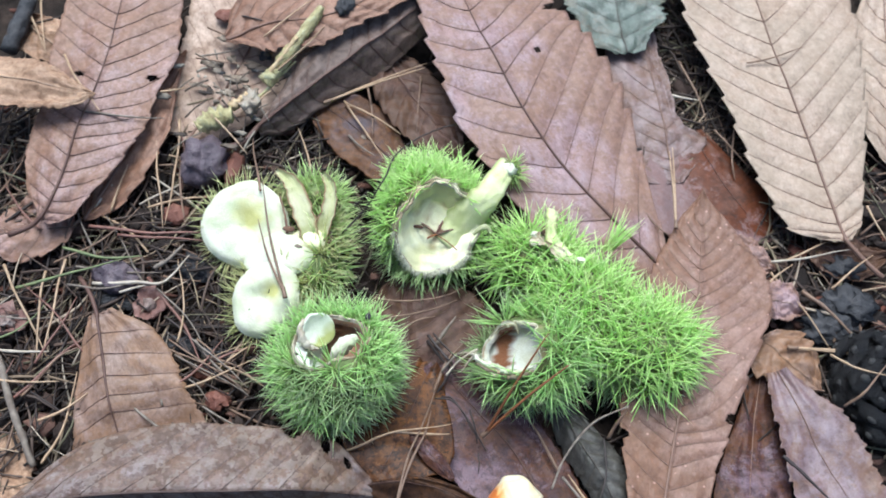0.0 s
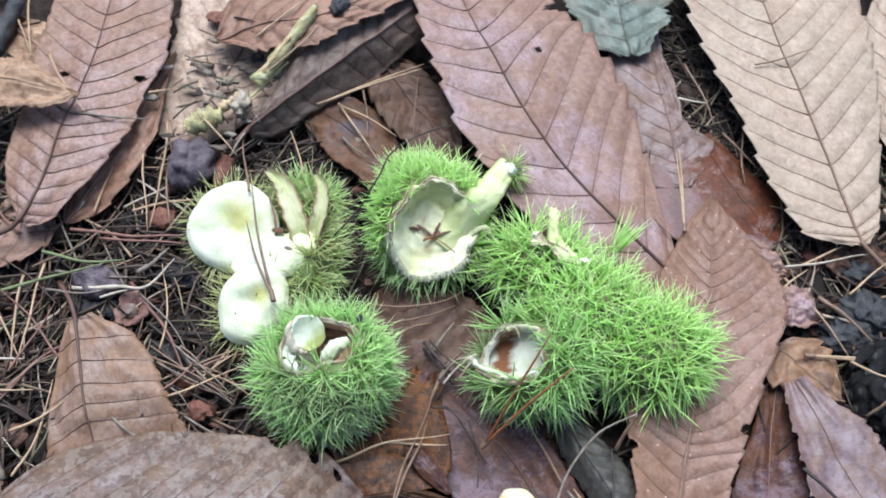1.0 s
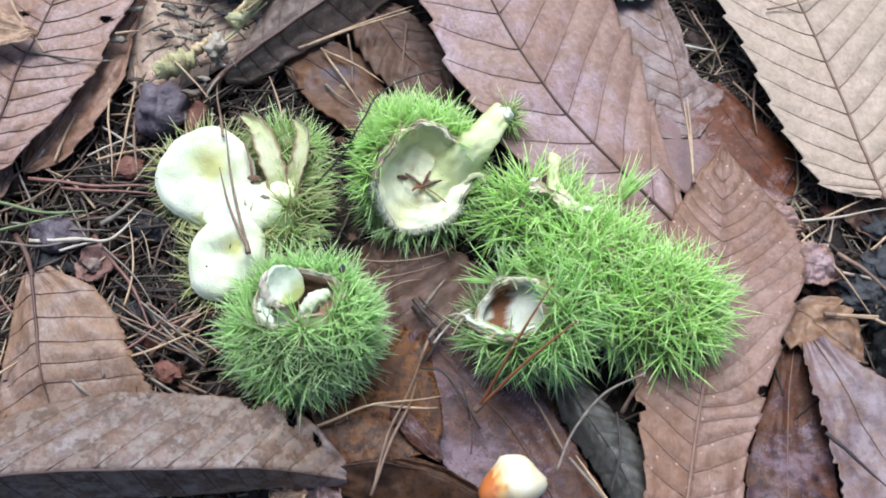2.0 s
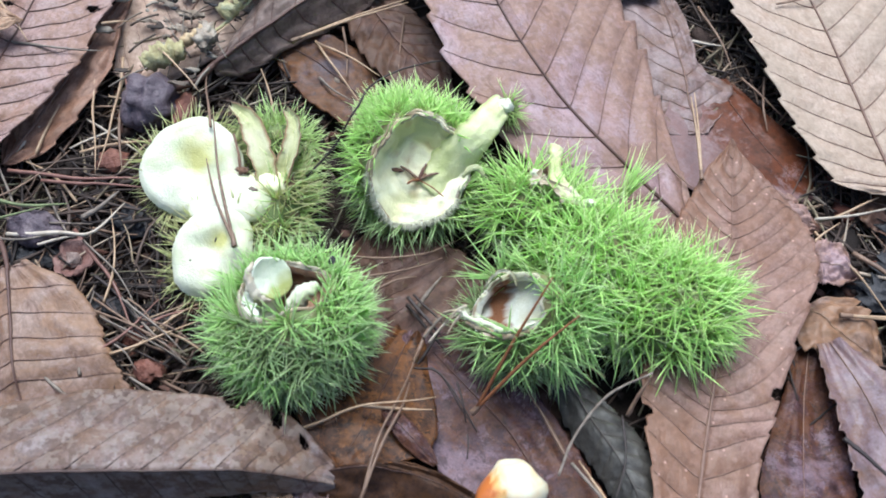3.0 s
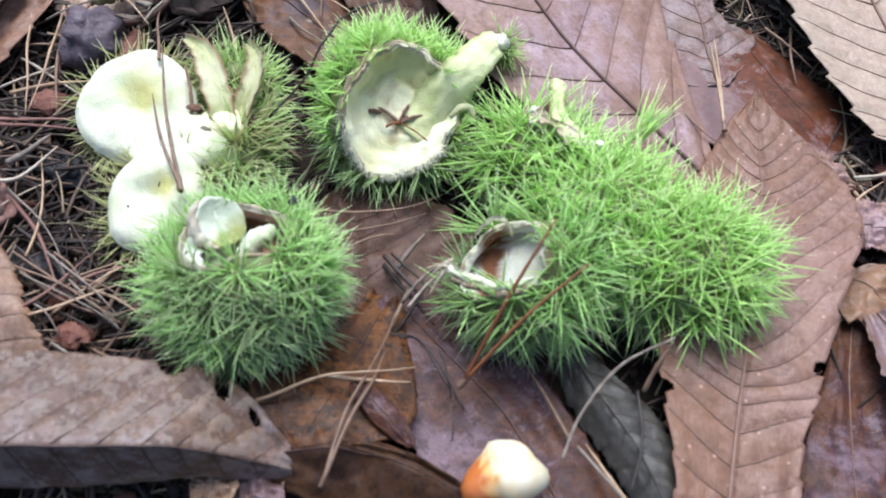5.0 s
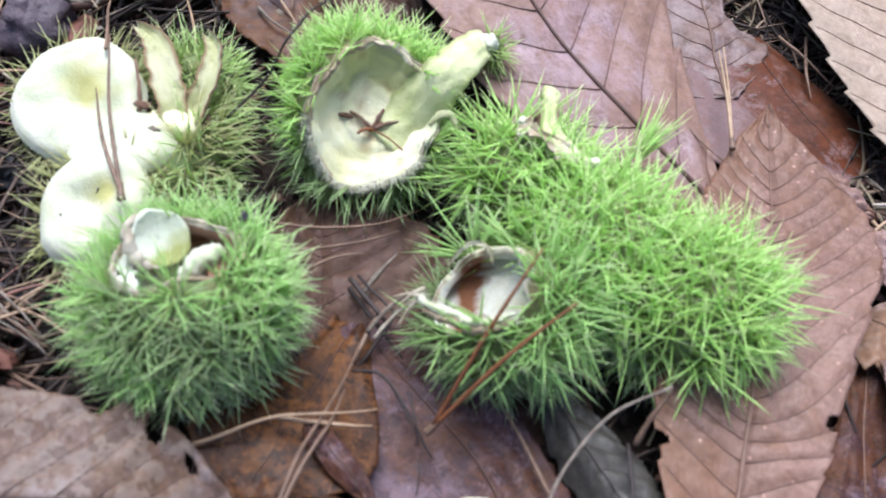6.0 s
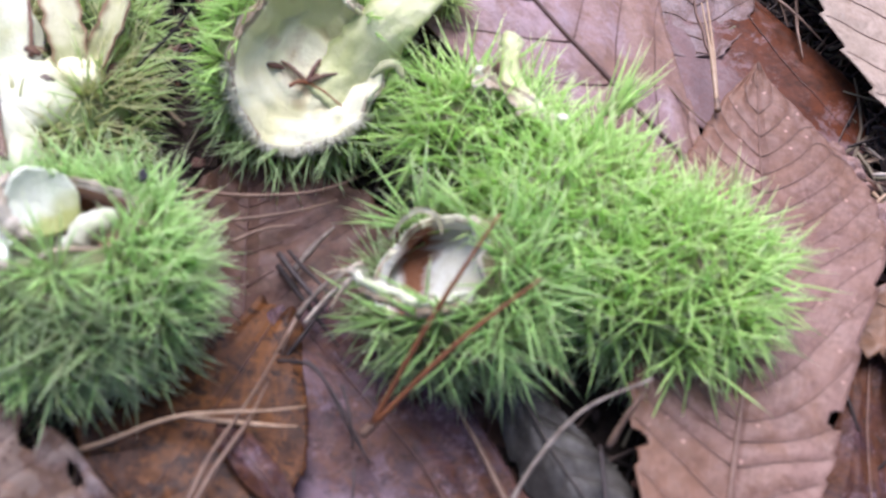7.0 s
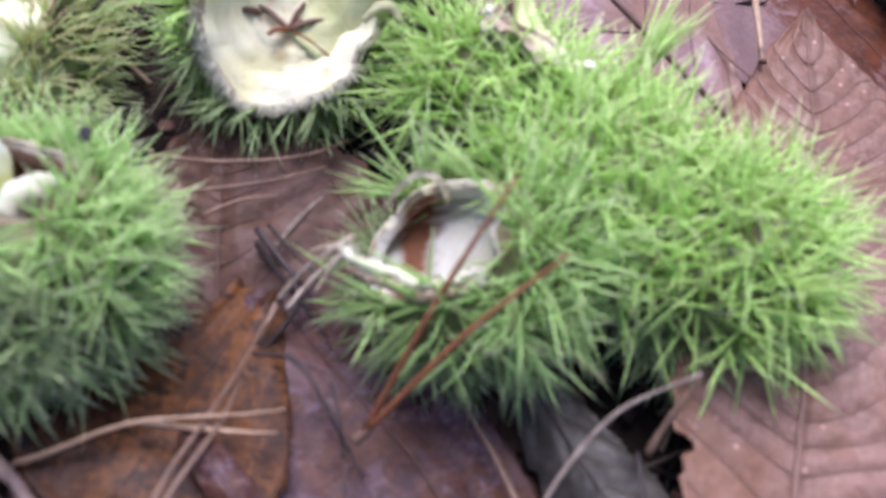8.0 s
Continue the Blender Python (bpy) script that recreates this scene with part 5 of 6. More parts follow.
def burr_long():
    """The largest burr, of several lobes, with a hollow and a torn valve."""
    ob = thing("chestnut_burr", "large bright green spiny burr with stained hollow and torn valve", "chestnut burr", "chestnut burrs")
    turn = basis((-0.66, -0.06, 0.76))

    def opening(ph):
        return 0.66 + 0.33 * abs((turn @ Vector((math.cos(ph), math.sin(ph), 0))).x) + 0.20 * noise.noise(Vector((math.cos(ph) * 1.6, math.sin(ph) * 1.6, 7))) + 0.16 * noise.noise(Vector((math.cos(ph) * 4, math.sin(ph) * 4, 2)))
    front = Lobe((0.0435, 0.2090, 0.0075), (0.0165, 0.0205, 0.0178), (-0.66, -0.06, 0.76), 0, opening, 31)
    right = Lobe((0.0885, 0.2205, 0.0065), (0.0220, 0.0178, 0.0172), seed=32, rough=0.15)
    back = Lobe((0.0440, 0.2530, 0.0055), (0.0160, 0.0140, 0.0150), seed=33, rough=0.2)
    heart = Lobe((0.0645, 0.2305, 0.0070), (0.0205, 0.0205, 0.0182), seed=34, rough=0.15)
    lobes = (front, right, back, heart)
    part("husk", shell(front, 1.0), MAT["husk"], ob)
    for b in lobes[1:]:
        part("valve", shell(b, 1.0, rings=16, segs=28), MAT["husk"], ob)
    v, f = shell(front, 0.84, True, lip=1.0)
    axis = front.m @ Vector((0, 0, 1))
    v = [p - axis * min(0.0, (p - front.c).dot(axis) - 0.0080) * 0.88 for p in v]
    st = []
    for p in v:
        streak = 0.35 * noise.noise(Vector((p.x * 150, p.y * 900, 3))) + 0.3 * noise.noise(Vector((p.x * 90, p.y * 240, 8)))
        inner = min(1.0, max(0.0, (p.x - 0.0262) * 400)) * min(1.0, max(0.0, (0.0205 - p.z) * 350))
        st.append(inner * max(0.0, 1.0 - 150 * abs(p.x - 0.0325) + 1.5 * streak))
    part("lining", with_attribute((v, f), "stain", st), FELT["stained"], ob, "white lining with a brown stain")
    rim = [front.at(opening(2 * math.pi * j / 60), 2 * math.pi * j / 60, 0.97) for j in range(61)]
    part("torn_rim", tube(rim, lambda s: 0.0004 + 0.0003 * math.sin(s * 37), 6, 0.9, 6), FELT["rim"], ob, "frayed pale rim")
    part("rim_membrane", frill(front, lambda way, ph: 0.0003 + 0.0008 * max(0.0, way.y + 0.35 * noise.noise(Vector((math.cos(ph) * 3, math.sin(ph) * 3, 6)))) ** 1.5, 0.97, -0.1, seed=8), FELT["membrane"], ob, "grey-green torn membrane")
    fold = [(0.0262, 0.2110, 0.0205), (0.0282, 0.2142, 0.0232), (0.0315, 0.2166, 0.0250), (0.0352, 0.2160, 0.0245), (0.0372, 0.2135, 0.0215)]
    part("membrane_fold", sheet(fold, lambda s: 0.0002 + 0.0005 * math.sin(3.1 * s), 0.0004, (0.2, -0.6, 0.8), cup=0.0003, seed=11, ragged=0.3), FELT["membrane"], ob, "pale folded edge of membrane")
    lip = [Vector(q) for q in ((0.0212, 0.2040, 0.0172), (0.0218, 0.2020, 0.0175), (0.0262, 0.1998, 0.0188), (0.0300, 0.1992, 0.0192), (0.0340, 0.1972, 0.0200), (0.0392, 0.1976, 0.0222), (0.0440, 0.1996, 0.0238))]
    part("lip", tube(spline(lip, 60), lambda s: 0.0004 + 0.0007 * math.sin(math.pi * s) ** 0.6 + 0.0002 * math.sin(s * 23), 9, 0.6, 8), FELT["white"], ob, "white woolly torn lip")
    part("torn_skin", tube(spline([q + Vector((0.0002, -0.0015, -0.0012)) for q in lip[1:]], 40), lambda s: 0.0006 + 0.0006 * math.sin(math.pi * s), 8, 1.0, 5), FELT["rim"], ob, "tan torn skin under the lip")
    wool = [(a.lerp(b, t), Vector((0.1, -0.6, 0.6)).normalized()) for a, b in zip(lip, lip[1:]) for t in (0.0, 0.2, 0.4, 0.6, 0.8)]
    tagged(part("felt_hairs", spines(wool, 64, 9, (0.0010, 0.0024), 0.00014, 1.0), MAT["down"], ob, "fine white felt hairs"), kind="stuff")
    for i, (a, b) in enumerate((((0.0215, 0.2062, 0.0170), (0.0150, 0.2020, 0.0105)), ((0.0212, 0.2050, 0.0160), (0.0162, 0.1985, 0.0085)), ((0.0208, 0.2040, 0.0165), (0.0140, 0.2055, 0.0110)))):
        a, b = Vector(a), Vector(b)
        part("shred", tube(spline([a, a.lerp(b, 0.5) + Vector((0, 0.0006, 0.0012 - 0.0005 * i)), b], 12), lambda q: 0.0006 - 0.0003 * q, 6, 0.5, i), FELT["rim"], ob, "grey shred of husk")
    part("torn_valve", sheet([(0.0472, 0.2690, 0.0285), (0.0466, 0.2650, 0.0292), (0.0464, 0.2610, 0.0282), (0.0482, 0.2555, 0.0268), (0.0532, 0.2506, 0.0258), (0.0600, 0.2486, 0.0232)], lambda s: 0.0022 + 0.0006 * math.cos(9 * s) + 0.0004 * math.sin(3 * s), 0.0022, (0.3, -0.2, 1), n=30, m=12, cup=lambda s: 0.0016 * math.exp(-((s - 0.35) / 0.15) ** 2) - 0.0010, seed=5, ragged=0.12), FELT["tongue"], ob, "pale green torn valve")
    part("cavity", lump((0.0452, 0.2602, 0.0255), (0.0028, 0.0030, 0.0018), 15, 0.3), FELT["brown"], ob, "dark brown cavity")
    part("torn_valve", sheet([(0.0388, 0.2560, 0.0255), (0.0420, 0.2546, 0.0265), (0.0466, 0.2530, 0.0262), (0.0520, 0.2494, 0.0252)], lambda s: 0.0018 + 0.0008 * math.sin(8 * s), 0.0016, (-0.1, -0.3, 1), cup=0.0008, seed=6, ragged=0.7), FELT["rim"], ob, "frayed cream lining")
    part("torn_shred", lump((0.0604, 0.2490, 0.0238), (0.0022, 0.0014, 0.0014), 14, 0.6), FELT["white"], ob, "white torn shred of lining")
    part("torn_shred", lump((0.0402, 0.2575, 0.0262), (0.0018, 0.0013, 0.0010), 19, 0.6), FELT["white"], ob, "white torn shred of lining")
    hole = Vector((0.0479, 0.2615, 0.0200))
    for i, b in enumerate(lobes):
        rest = [o for o in lobes if o is not b] + ([Lobe(front.c + Vector((-0.010, -0.001, 0.010)), (0.0165, 0.0155, 0.016))] if i else [])
        s = sites_on(b, (235, 270, 175, 260)[i], 40 + i, rest, margin=-0.02 if i else 0.09, keep=lambda p: (p - hole).length > 0.008)
        # Low and down-facing spines get the duller colour, which paints the underside's shade.
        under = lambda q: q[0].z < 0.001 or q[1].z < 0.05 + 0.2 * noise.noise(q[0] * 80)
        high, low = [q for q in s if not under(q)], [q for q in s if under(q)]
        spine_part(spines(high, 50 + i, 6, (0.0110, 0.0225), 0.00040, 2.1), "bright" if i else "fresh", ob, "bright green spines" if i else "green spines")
        spine_part(spines(low, 55 + i, 7, (0.0090, 0.0170), 0.00033, 1.7), "dull", ob, "duller spines near the ground, shade in their colour")
        long_spines(ob, high, (55, 90, 50, 90)[i], 70 + i, (0.016, 0.0225), "bright" if i else "fresh")
    tuft = [(Vector((0.0710, 0.2586, 0.0180)) + Vector((i * 0.0008, i % 3 * 0.0007, 0)), Vector((0.45, 0.75, 0.4)).normalized()) for i in range(6)]
    spine_part(spines(tuft, 60, 6, (0.013, 0.021), 0.0003, 0.28), "bright", ob, "long bright green spines")
    return ob


def burr_flat():
    """The burr laid wide open, its cream valves upward."""
    ob = thing("chestnut_burr", "burr laid wide open with two round cream valves and yellowish spines", "chestnut burr", "chestnut burrs")

    def dish(center, rx, ry, spin, seed, dep=0.008, tip=22):
        n, m, v, f, st = 14, 44, [], [], []
        c = Vector(center)
        rot = Matrix.Rotation(radians(tip), 3, "X") @ Matrix.Rotation(radians(spin), 3, "Z")
        for i in range(n + 1):
            for j in range(m):
                a = 2 * math.pi * j / m
                q = i / n
                w = 1 + 0.10 * noise.noise(Vector((math.cos(a) * 1.5, math.sin(a) * 1.5, seed))) + 0.03 * noise.noise(Vector((math.cos(a) * 7, math.sin(a) * 7, seed)))
                d = Vector((math.cos(a) * rx * q * w, math.sin(a) * ry * q * w, 0))
                d.z = 0.0016 * math.sin(q * 3.1) - 0.0010 * math.exp(-((q - 0.1) / 0.3) ** 2) - 0.0022 * max(0, q - 0.88) / 0.12 + 0.0014 * noise.noise(d * 130 + Vector((seed, 0, 0)))
                st.append(max(0.0, 1 - abs((d - Vector((rx * 0.1, ry * 0.25, d.z))).length) / (rx * 0.6)) * 0.9 + 0.5 * max(0.0, noise.noise(d * 200 + Vector((0, seed, 0)))))
                v.append(c + rot @ d)
        for i in range(n):
            for j in range(m):
                a, b = i * m + j, i * m + (j + 1) % m
                f.append((a, a + m, b + m, b))
        part("valve_lining", with_attribute((v, f), "stain", st), FELT["white"], ob, "round cream downy lining")
        low = Lobe(c + rot @ Vector((0, 0, -0.003)), (rx * 0.97, ry * 0.97, dep), rot @ Vector((0, 0, 1)), spin, lambda ph: 1.45, seed)
        part("valve", shell(low, 1.0, rings=10, segs=32), MAT["husk"], ob)
        s = sites_on(low, 200, seed, margin=0.1, floor=-0.02)
        spine_part(spines(s, seed + 1, 6, (0.007, 0.0125), 0.00028, 0.9), "yellow", ob, "yellowish spines")

    dish((-0.0862, 0.2535, 0.0075), 0.0188, 0.0195, 0, 71)
    dish((-0.0705, 0.2210, 0.0065), 0.0135, 0.0175, -22, 73)
    for q, size, sd in (((-0.0650, 0.2425, 0.0085), (0.0125, 0.0105, 0.0048), 75), ((-0.0735, 0.2385, 0.0060), (0.0100, 0.0090, 0.0050), 74)):
        lv, lf = lump(q, size, sd, 0.10, 1.3, 18, 28)
        part("pith", with_attribute((lv, lf), "stain", [max(0.0, 0.5 * noise.noise(p * 150)) for p in lv]), FELT["white"], ob, "smooth cream pith")
    mound = Lobe((-0.0535, 0.2470, -0.001), (0.0100, 0.0195, 0.0110), seed=76)
    part("husk", shell(mound, 1.0, rings=16, segs=28), MAT["husk"], ob)
    ledge = Vector((-0.0586, 0.2521, 0.0120))
    s = sites_on(mound, 230, 77, margin=0, keep=lambda p: (p - ledge).length > 0.008 and p.x > -0.0575)
    s = s[::2]
    spine_part(spines(s[::2], 78, 8, (0.0095, 0.0165), 0.00031, 1.3), "yellow", ob, "yellowish spines")
    spine_part(spines(s[1::2], 79, 8, (0.0095, 0.0165), 0.00031, 1.3), "lime", ob, "yellowish green spines")
    long_spines(ob, s, 60, 178, (0.013, 0.018), "lime", 1.1)
    long_spines(ob, s, 30, 179, (0.012, 0.017), "yellow", 1.1)
    crest = Lobe((-0.0590, 0.2750, 0.000), (0.0120, 0.0075, 0.0090), seed=79)
    part("husk", shell(crest, 1.0, rings=12, segs=24), MAT["husk"], ob)
    s = sites_on(crest, 60, 80)
    spine_part(spines(s, 81, 7, (0.0085, 0.0150), 0.00031, 1.3), "lime", ob, "yellowish green spines")
    long_spines(ob, s, 40, 180, (0.013, 0.018), "lime", 1.0)
    part("flap", sheet([(-0.0550, 0.2480, 0.0112), (-0.0585, 0.2551, 0.0148), (-0.0636, 0.2650, 0.0168), (-0.0684, 0.2727, 0.0168), (-0.0760, 0.2790, 0.0145)], lambda s: 0.0036 + 0.0012 * math.sin(3.0 * s) - 0.0030 * s ** 3, 0.0014, (0.25, -0.4, 1), n=30, m=16, cup=0.0020, seed=82, ragged=0.25), FELT["flap"], ob, "pale olive curled flap of husk with brown edges")
    part("flap", sheet([(-0.0525, 0.2495, 0.0100), (-0.0500, 0.2575, 0.0142), (-0.0492, 0.2670, 0.0168), (-0.0510, 0.2745, 0.0168), (-0.0548, 0.2800, 0.0150)], lambda s: 0.0036 - 0.0026 * s * s, 0.0014, (-0.2, -0.4, 1), n=30, m=16, cup=0.0022, seed=83, ragged=0.3), FELT["flap"], ob, "pale olive curled flap of husk with brown edges")
    part("flap_base", lump((-0.0560, 0.2490, 0.0105), (0.0078, 0.0052, 0.0034), 84, 0.18), FELT["cream"], ob, "cream pith")
    part("torn_skin", tube(spline([(-0.0660, 0.2500, 0.0125), (-0.0680, 0.2570, 0.0150), (-0.0720, 0.2660, 0.0150)], 14), lambda q: 0.0007 - 0.0003 * q, 6, 0.6, 3), FELT["brown"], ob, "dark brown torn edge")
    part("torn_skin", lump((-0.0655, 0.2520, 0.0128), (0.0024, 0.0014, 0.0010), 86, 0.6), FELT["brown"], ob, "dark brown torn edge")
    part("torn_skin", lump((-0.0482, 0.2510, 0.0100), (0.0016, 0.0030, 0.0012), 87, 0.6), FELT["brown"], ob, "dark brown torn edge")
    part("stem_scar", lump((-0.0602, 0.2442, 0.0125), (0.0018, 0.0010, 0.0007), 85, 0.6), NEEDLE["grey"], ob, "grey-black scar")
    for i, q in enumerate(((-0.0619, 0.2378, 0.0110), (-0.0687, 0.2227, 0.0105), (-0.0752, 0.2135, 0.0105), (-0.0669, 0.2543, 0.0125))):
        part("fleck", lump(q, (0.0003, 0.0011 if i < 2 else 0.0005, 0.0003), i, 0.3, 1.6, 5, 6), NEEDLE["dark"], ob, "dark fleck")
    return ob


burr_cup()
burr_pot()
burr_long()
burr_flat()


def nut():
    c, n, m = Vector((0.0437, 0.1521, 0.0020)), 20, 28
    v, f, st = [], [], []
    for i in range(n + 1):
        th = math.pi * i / n
        for j in range(m):
            ph = 2 * math.pi * j / m
            k = 1 + 0.08 * math.cos(3 * ph + 0.5) * math.sin(th) + 0.04 * math.cos(5 * ph) * math.sin(th) + 0.06 * noise.noise(Vector((math.cos(ph) * 2, math.sin(ph) * 2, th * 1.4)))
            d = Vector((0.0097 * math.sin(th) * math.cos(ph) * k, 0.0086 * math.sin(th) * math.sin(ph) * k, 0.0082 * math.cos(th)))
            way = d.normalized().dot(Vector((-0.88, -0.40, -0.25)).normalized())
            d *= 1 + 0.38 * max(0.0, way) ** 5 - 0.10 * max(0.0, 1 - abs(way - 0.55) * 3)
            v.append(c + d)
            st.append(0.16 + 1.1 * max(0.0, way) ** 2 + 120 * max(0.0, 0.2 * d.x - 0.45 * d.z - 0.40 * d.y - 0.0016) + 0.22 * noise.noise(d * 420) + 0.16 * noise.noise(d * 1100))
    for i in range(n):
        for j in range(m):
            a, b = i * m + j, i * m + (j + 1) % m
            f.append((a, a + m, b + m, b))
    ob = part("young_chestnut", with_attribute((v, f), "stain", st), MAT["nut"])
    return tagged(ob, "small cream young nut streaked with red-brown", "nut")


nut()

# ---- loose pine needles and twigs that stand out ----
needle_pair("pair of brown pine needles lying across the open cream burr", (-0.0617, 0.2218, 0.0125), [(-0.0804, 0.2709, 0.0185), (-0.0793, 0.2539, 0.0145)], "brown", 0.00062, bow=-0.0012)
needle_pair("pair of rust-red pine needles leaning on the largest burr", (0.0289, 0.1762, 0.0020), [(0.0564, 0.1976, 0.0370), (0.0468, 0.2076, 0.0410)], "rust", 0.00068, rise=0.005)
needle_pair("pair of straw-coloured pine needles on the mauve leaf", (0.1071, 0.2853, 0.0000), [(0.1050, 0.3266, 0.0010), (0.1034, 0.3244, 0.0010)], "straw", 0.0006)
needle("long straw pine needle crossing the amber leaf", [(-0.0268, 0.1611, 0.0040), (-0.0077, 0.1698, 0.0060), (0.0146, 0.1784, 0.0040)], "straw", 0.00052)
needle("straw pine needle crossing the amber leaf", [(-0.0078, 0.1703, 0.0040), (0.0068, 0.1732, 0.0030), (0.0143, 0.1748, 0.0020)], "straw", 0.0006)
needle("long straw pine needle lying over the amber leaf", [(-0.0038, 0.1407, 0.0080), (0.0005, 0.1657, 0.0060), (0.0073, 0.1998, -0.0040)], "brown", 0.00052)
needle("long straw pine needle lying over the amber leaf", [(-0.0042, 0.1397, 0.0080), (0.0034, 0.1683, 0.0050), (0.0052, 0.1837, 0.0000)], "brown", 0.0006)
needle("brown pine needle beside the amber leaf", [(0.0056, 0.1934, -0.0040), (0.0100, 0.2064, -0.0040), (0.0162, 0.2158, -0.0040)], "brown", 0.0008)
needle("dark twig between two burrs", [(0.0002, 0.2167, -0.0080), (0.0091, 0.2073, -0.0060), (0.0186, 0.1984, -0.0080)], "dark", 0.0008, "twig", "twig", "twigs")
needle("dark twig between two burrs", [(0.0057, 0.1929, -0.0090), (0.0123, 0.2036, -0.0060), (0.0158, 0.2137, -0.0080)], "dark", 0.0006, "twig", "twig", "twigs")
needle("dark bent twig on the wet mauve leaf", [(0.0085, 0.1919, -0.0060), (0.0140, 0.1908, -0.0040), (0.0227, 0.1786, -0.0040), (0.0301, 0.1709, -0.0060)], "dark", 0.0004, "twig", "twig", "twigs")
needle("grey curved twig beside the grey leaf", [(0.0571, 0.1559, 0.0060), (0.0618, 0.1695, 0.0080), (0.0705, 0.1824, 0.0120), (0.0830, 0.1897, 0.0180)], "grey", 0.0005, "twig", "twig", "twigs", 0.2)
needle("thin brown twig over the grey leaf", [(0.0782, 0.1798, 0.0040), (0.0804, 0.1848, 0.0120), (0.0836, 0.1898, 0.0160)], "brown", 0.0008, "twig", "twig", "twigs")
needle("thin dark thread over the grey leaf", [(0.0767, 0.1799, 0.0030), (0.0792, 0.1658, 0.0040), (0.0754, 0.1511, 0.0040)], "dark", 0.0005, "twig", "twig", "twigs")
needle("brown pine needle beside the grey leaf", [(0.0608, 0.1660, -0.0040), (0.0532, 0.1775, -0.0040), (0.0464, 0.1878, -0.0040)], "brown", 0.0007)
needle("brown pine needle beside the grey leaf", [(0.0759, 0.1505, -0.0020), (0.0691, 0.1595, -0.0020), (0.0647, 0.1650, -0.0020)], "straw", 0.0006)
needle("straw pine needle under the largest burr", [(0.0714, 0.1946, -0.0020), (0.0616, 0.1990, 0.0020), (0.0573, 0.2003, 0.0060)], "straw", 0.0006)
needle("thin black forked twig on the wet leaf", [(0.0061, 0.1892, 0.0000), (0.0136, 0.1882, 0.0020), (0.0222, 0.1797, 0.0010), (0.0306, 0.1698, -0.0020)], "dark", 0.00036, "twig", "twig", "twigs", 0.3)
needle("short black twig on the wet leaf", [(0.0203, 0.1859, 0.0000), (0.0238, 0.1789, 0.0000), (0.0262, 0.1728, -0.0030)], "dark", 0.0004, "twig", "twig", "twigs", 0.3)
needle("thin black twig beside the young nut", [(0.0277, 0.1688, -0.0030), (0.0288, 0.1650, -0.0020), (0.0290, 0.1607, -0.0030)], "dark", 0.0003, "twig", "twig", "twigs", 0.3)
needle("bleached twig beside the grey leaf", [(0.0619, 0.1630, 0.0000), (0.0683, 0.1559, 0.0010), (0.0747, 0.1497, 0.0000)], "grey", 0.0006, "twig", "twig", "twigs", 0.3)
needle("thin dark stem arching over the open burr", [(-0.0424, 0.2541, 0.0100), (-0.0323, 0.2641, 0.0180), (-0.0274, 0.2717, 0.0300), (-0.0218, 0.2931, 0.0240), (-0.0006, 0.3165, 0.0120), (0.0171, 0.3103, 0.0120), (0.0368, 0.3106, 0.0130)], "dark", 0.00042, "thin_stem", "stem", "twigs", 0.3, 30)
needle("brown needle under the open burr", [(-0.0261, 0.2324, -0.0060), (-0.0104, 0.2321, -0.0040), (0.0052, 0.2376, -0.0040), (0.0155, 0.2434, -0.0040)], "brown", 0.0005, "twig", "twig", "twigs")
needle("brown needle on the rosy leaf between burrs", [(-0.0196, 0.2241, -0.0060), (-0.0066, 0.2273, -0.0050), (0.0110, 0.2370, -0.0050)], "brown", 0.0005, "twig", "twig", "twigs")
needle("brown twig piece on the rosy leaf between burrs", [(-0.0116, 0.2195, -0.0060), (-0.0047, 0.2250, -0.0060), (0.0016, 0.2279, -0.0060)], "brown", 0.0005, "twig", "twig", "twigs")
needle("pale ridge twig on the rosy leaf between burrs", [(0.0043, 0.2152, -0.0070), (0.0080, 0.2236, -0.0050), (0.0110, 0.2299, -0.0060)], "grey", 0.0009, "twig", "twig", "twigs")
needle("dark short twig on the mauve leaf", [(0.0860, 0.2962, 0.0000), (0.0953, 0.2870, 0.0000), (0.1056, 0.2799, -0.0020)], "brown", 0.00045, "twig", "twig", "twigs")
needle("dark short twig on the mauve leaf", [(0.0777, 0.2978, 0.0020), (0.0801, 0.2926, 0.0030), (0.0824, 0.2893, 0.0020)], "dark", 0.0005, "twig", "twig", "twigs")
needle("brown twig lying on the pale leaf", [(0.1409, 0.3792, 0.0060), (0.1569, 0.3850, 0.0080), (0.1697, 0.3928, 0.0070)], "brown", 0.0005, "twig", "twig", "twigs")
needle_pair("pair of brown pine needles beside the dark leaf", (-0.0626, 0.3280, 0.0020), [(-0.0174, 0.3519, 0.0100), (-0.0181, 0.3490, 0.0100)], "straw", 0.0006)
needle("straw pine needle behind the open burr", [(-0.0551, 0.3313, -0.0020), (-0.0447, 0.3185, -0.0020), (-0.0312, 0.3012, -0.0020)], "straw", 0.0006)
needle("straw pine needle behind the open burr", [(-0.0550, 0.3306, -0.0020), (-0.0402, 0.3251, -0.0010), (-0.0253, 0.3172, -0.0020)], "straw", 0.0006)
needle("straw pine needle on the wet leaf", [(-0.0512, 0.3140, -0.0040), (-0.0447, 0.3091, -0.0040), (-0.0366, 0.3048, -0.0040)], "grey", 0.0006)
needle("brown pine needle on the brown leaf", [(-0.0201, 0.3512, 0.0000), (-0.0190, 0.3360, 0.0000), (-0.0172, 0.3180, 0.0000)], "brown", 0.0005)
needle("brown pine needle on the wet leaf", [(-0.0440, 0.3405, -0.0020), (-0.0406, 0.3274, -0.0020), (-0.0393, 0.3151, -0.0030)], "brown", 0.0006)
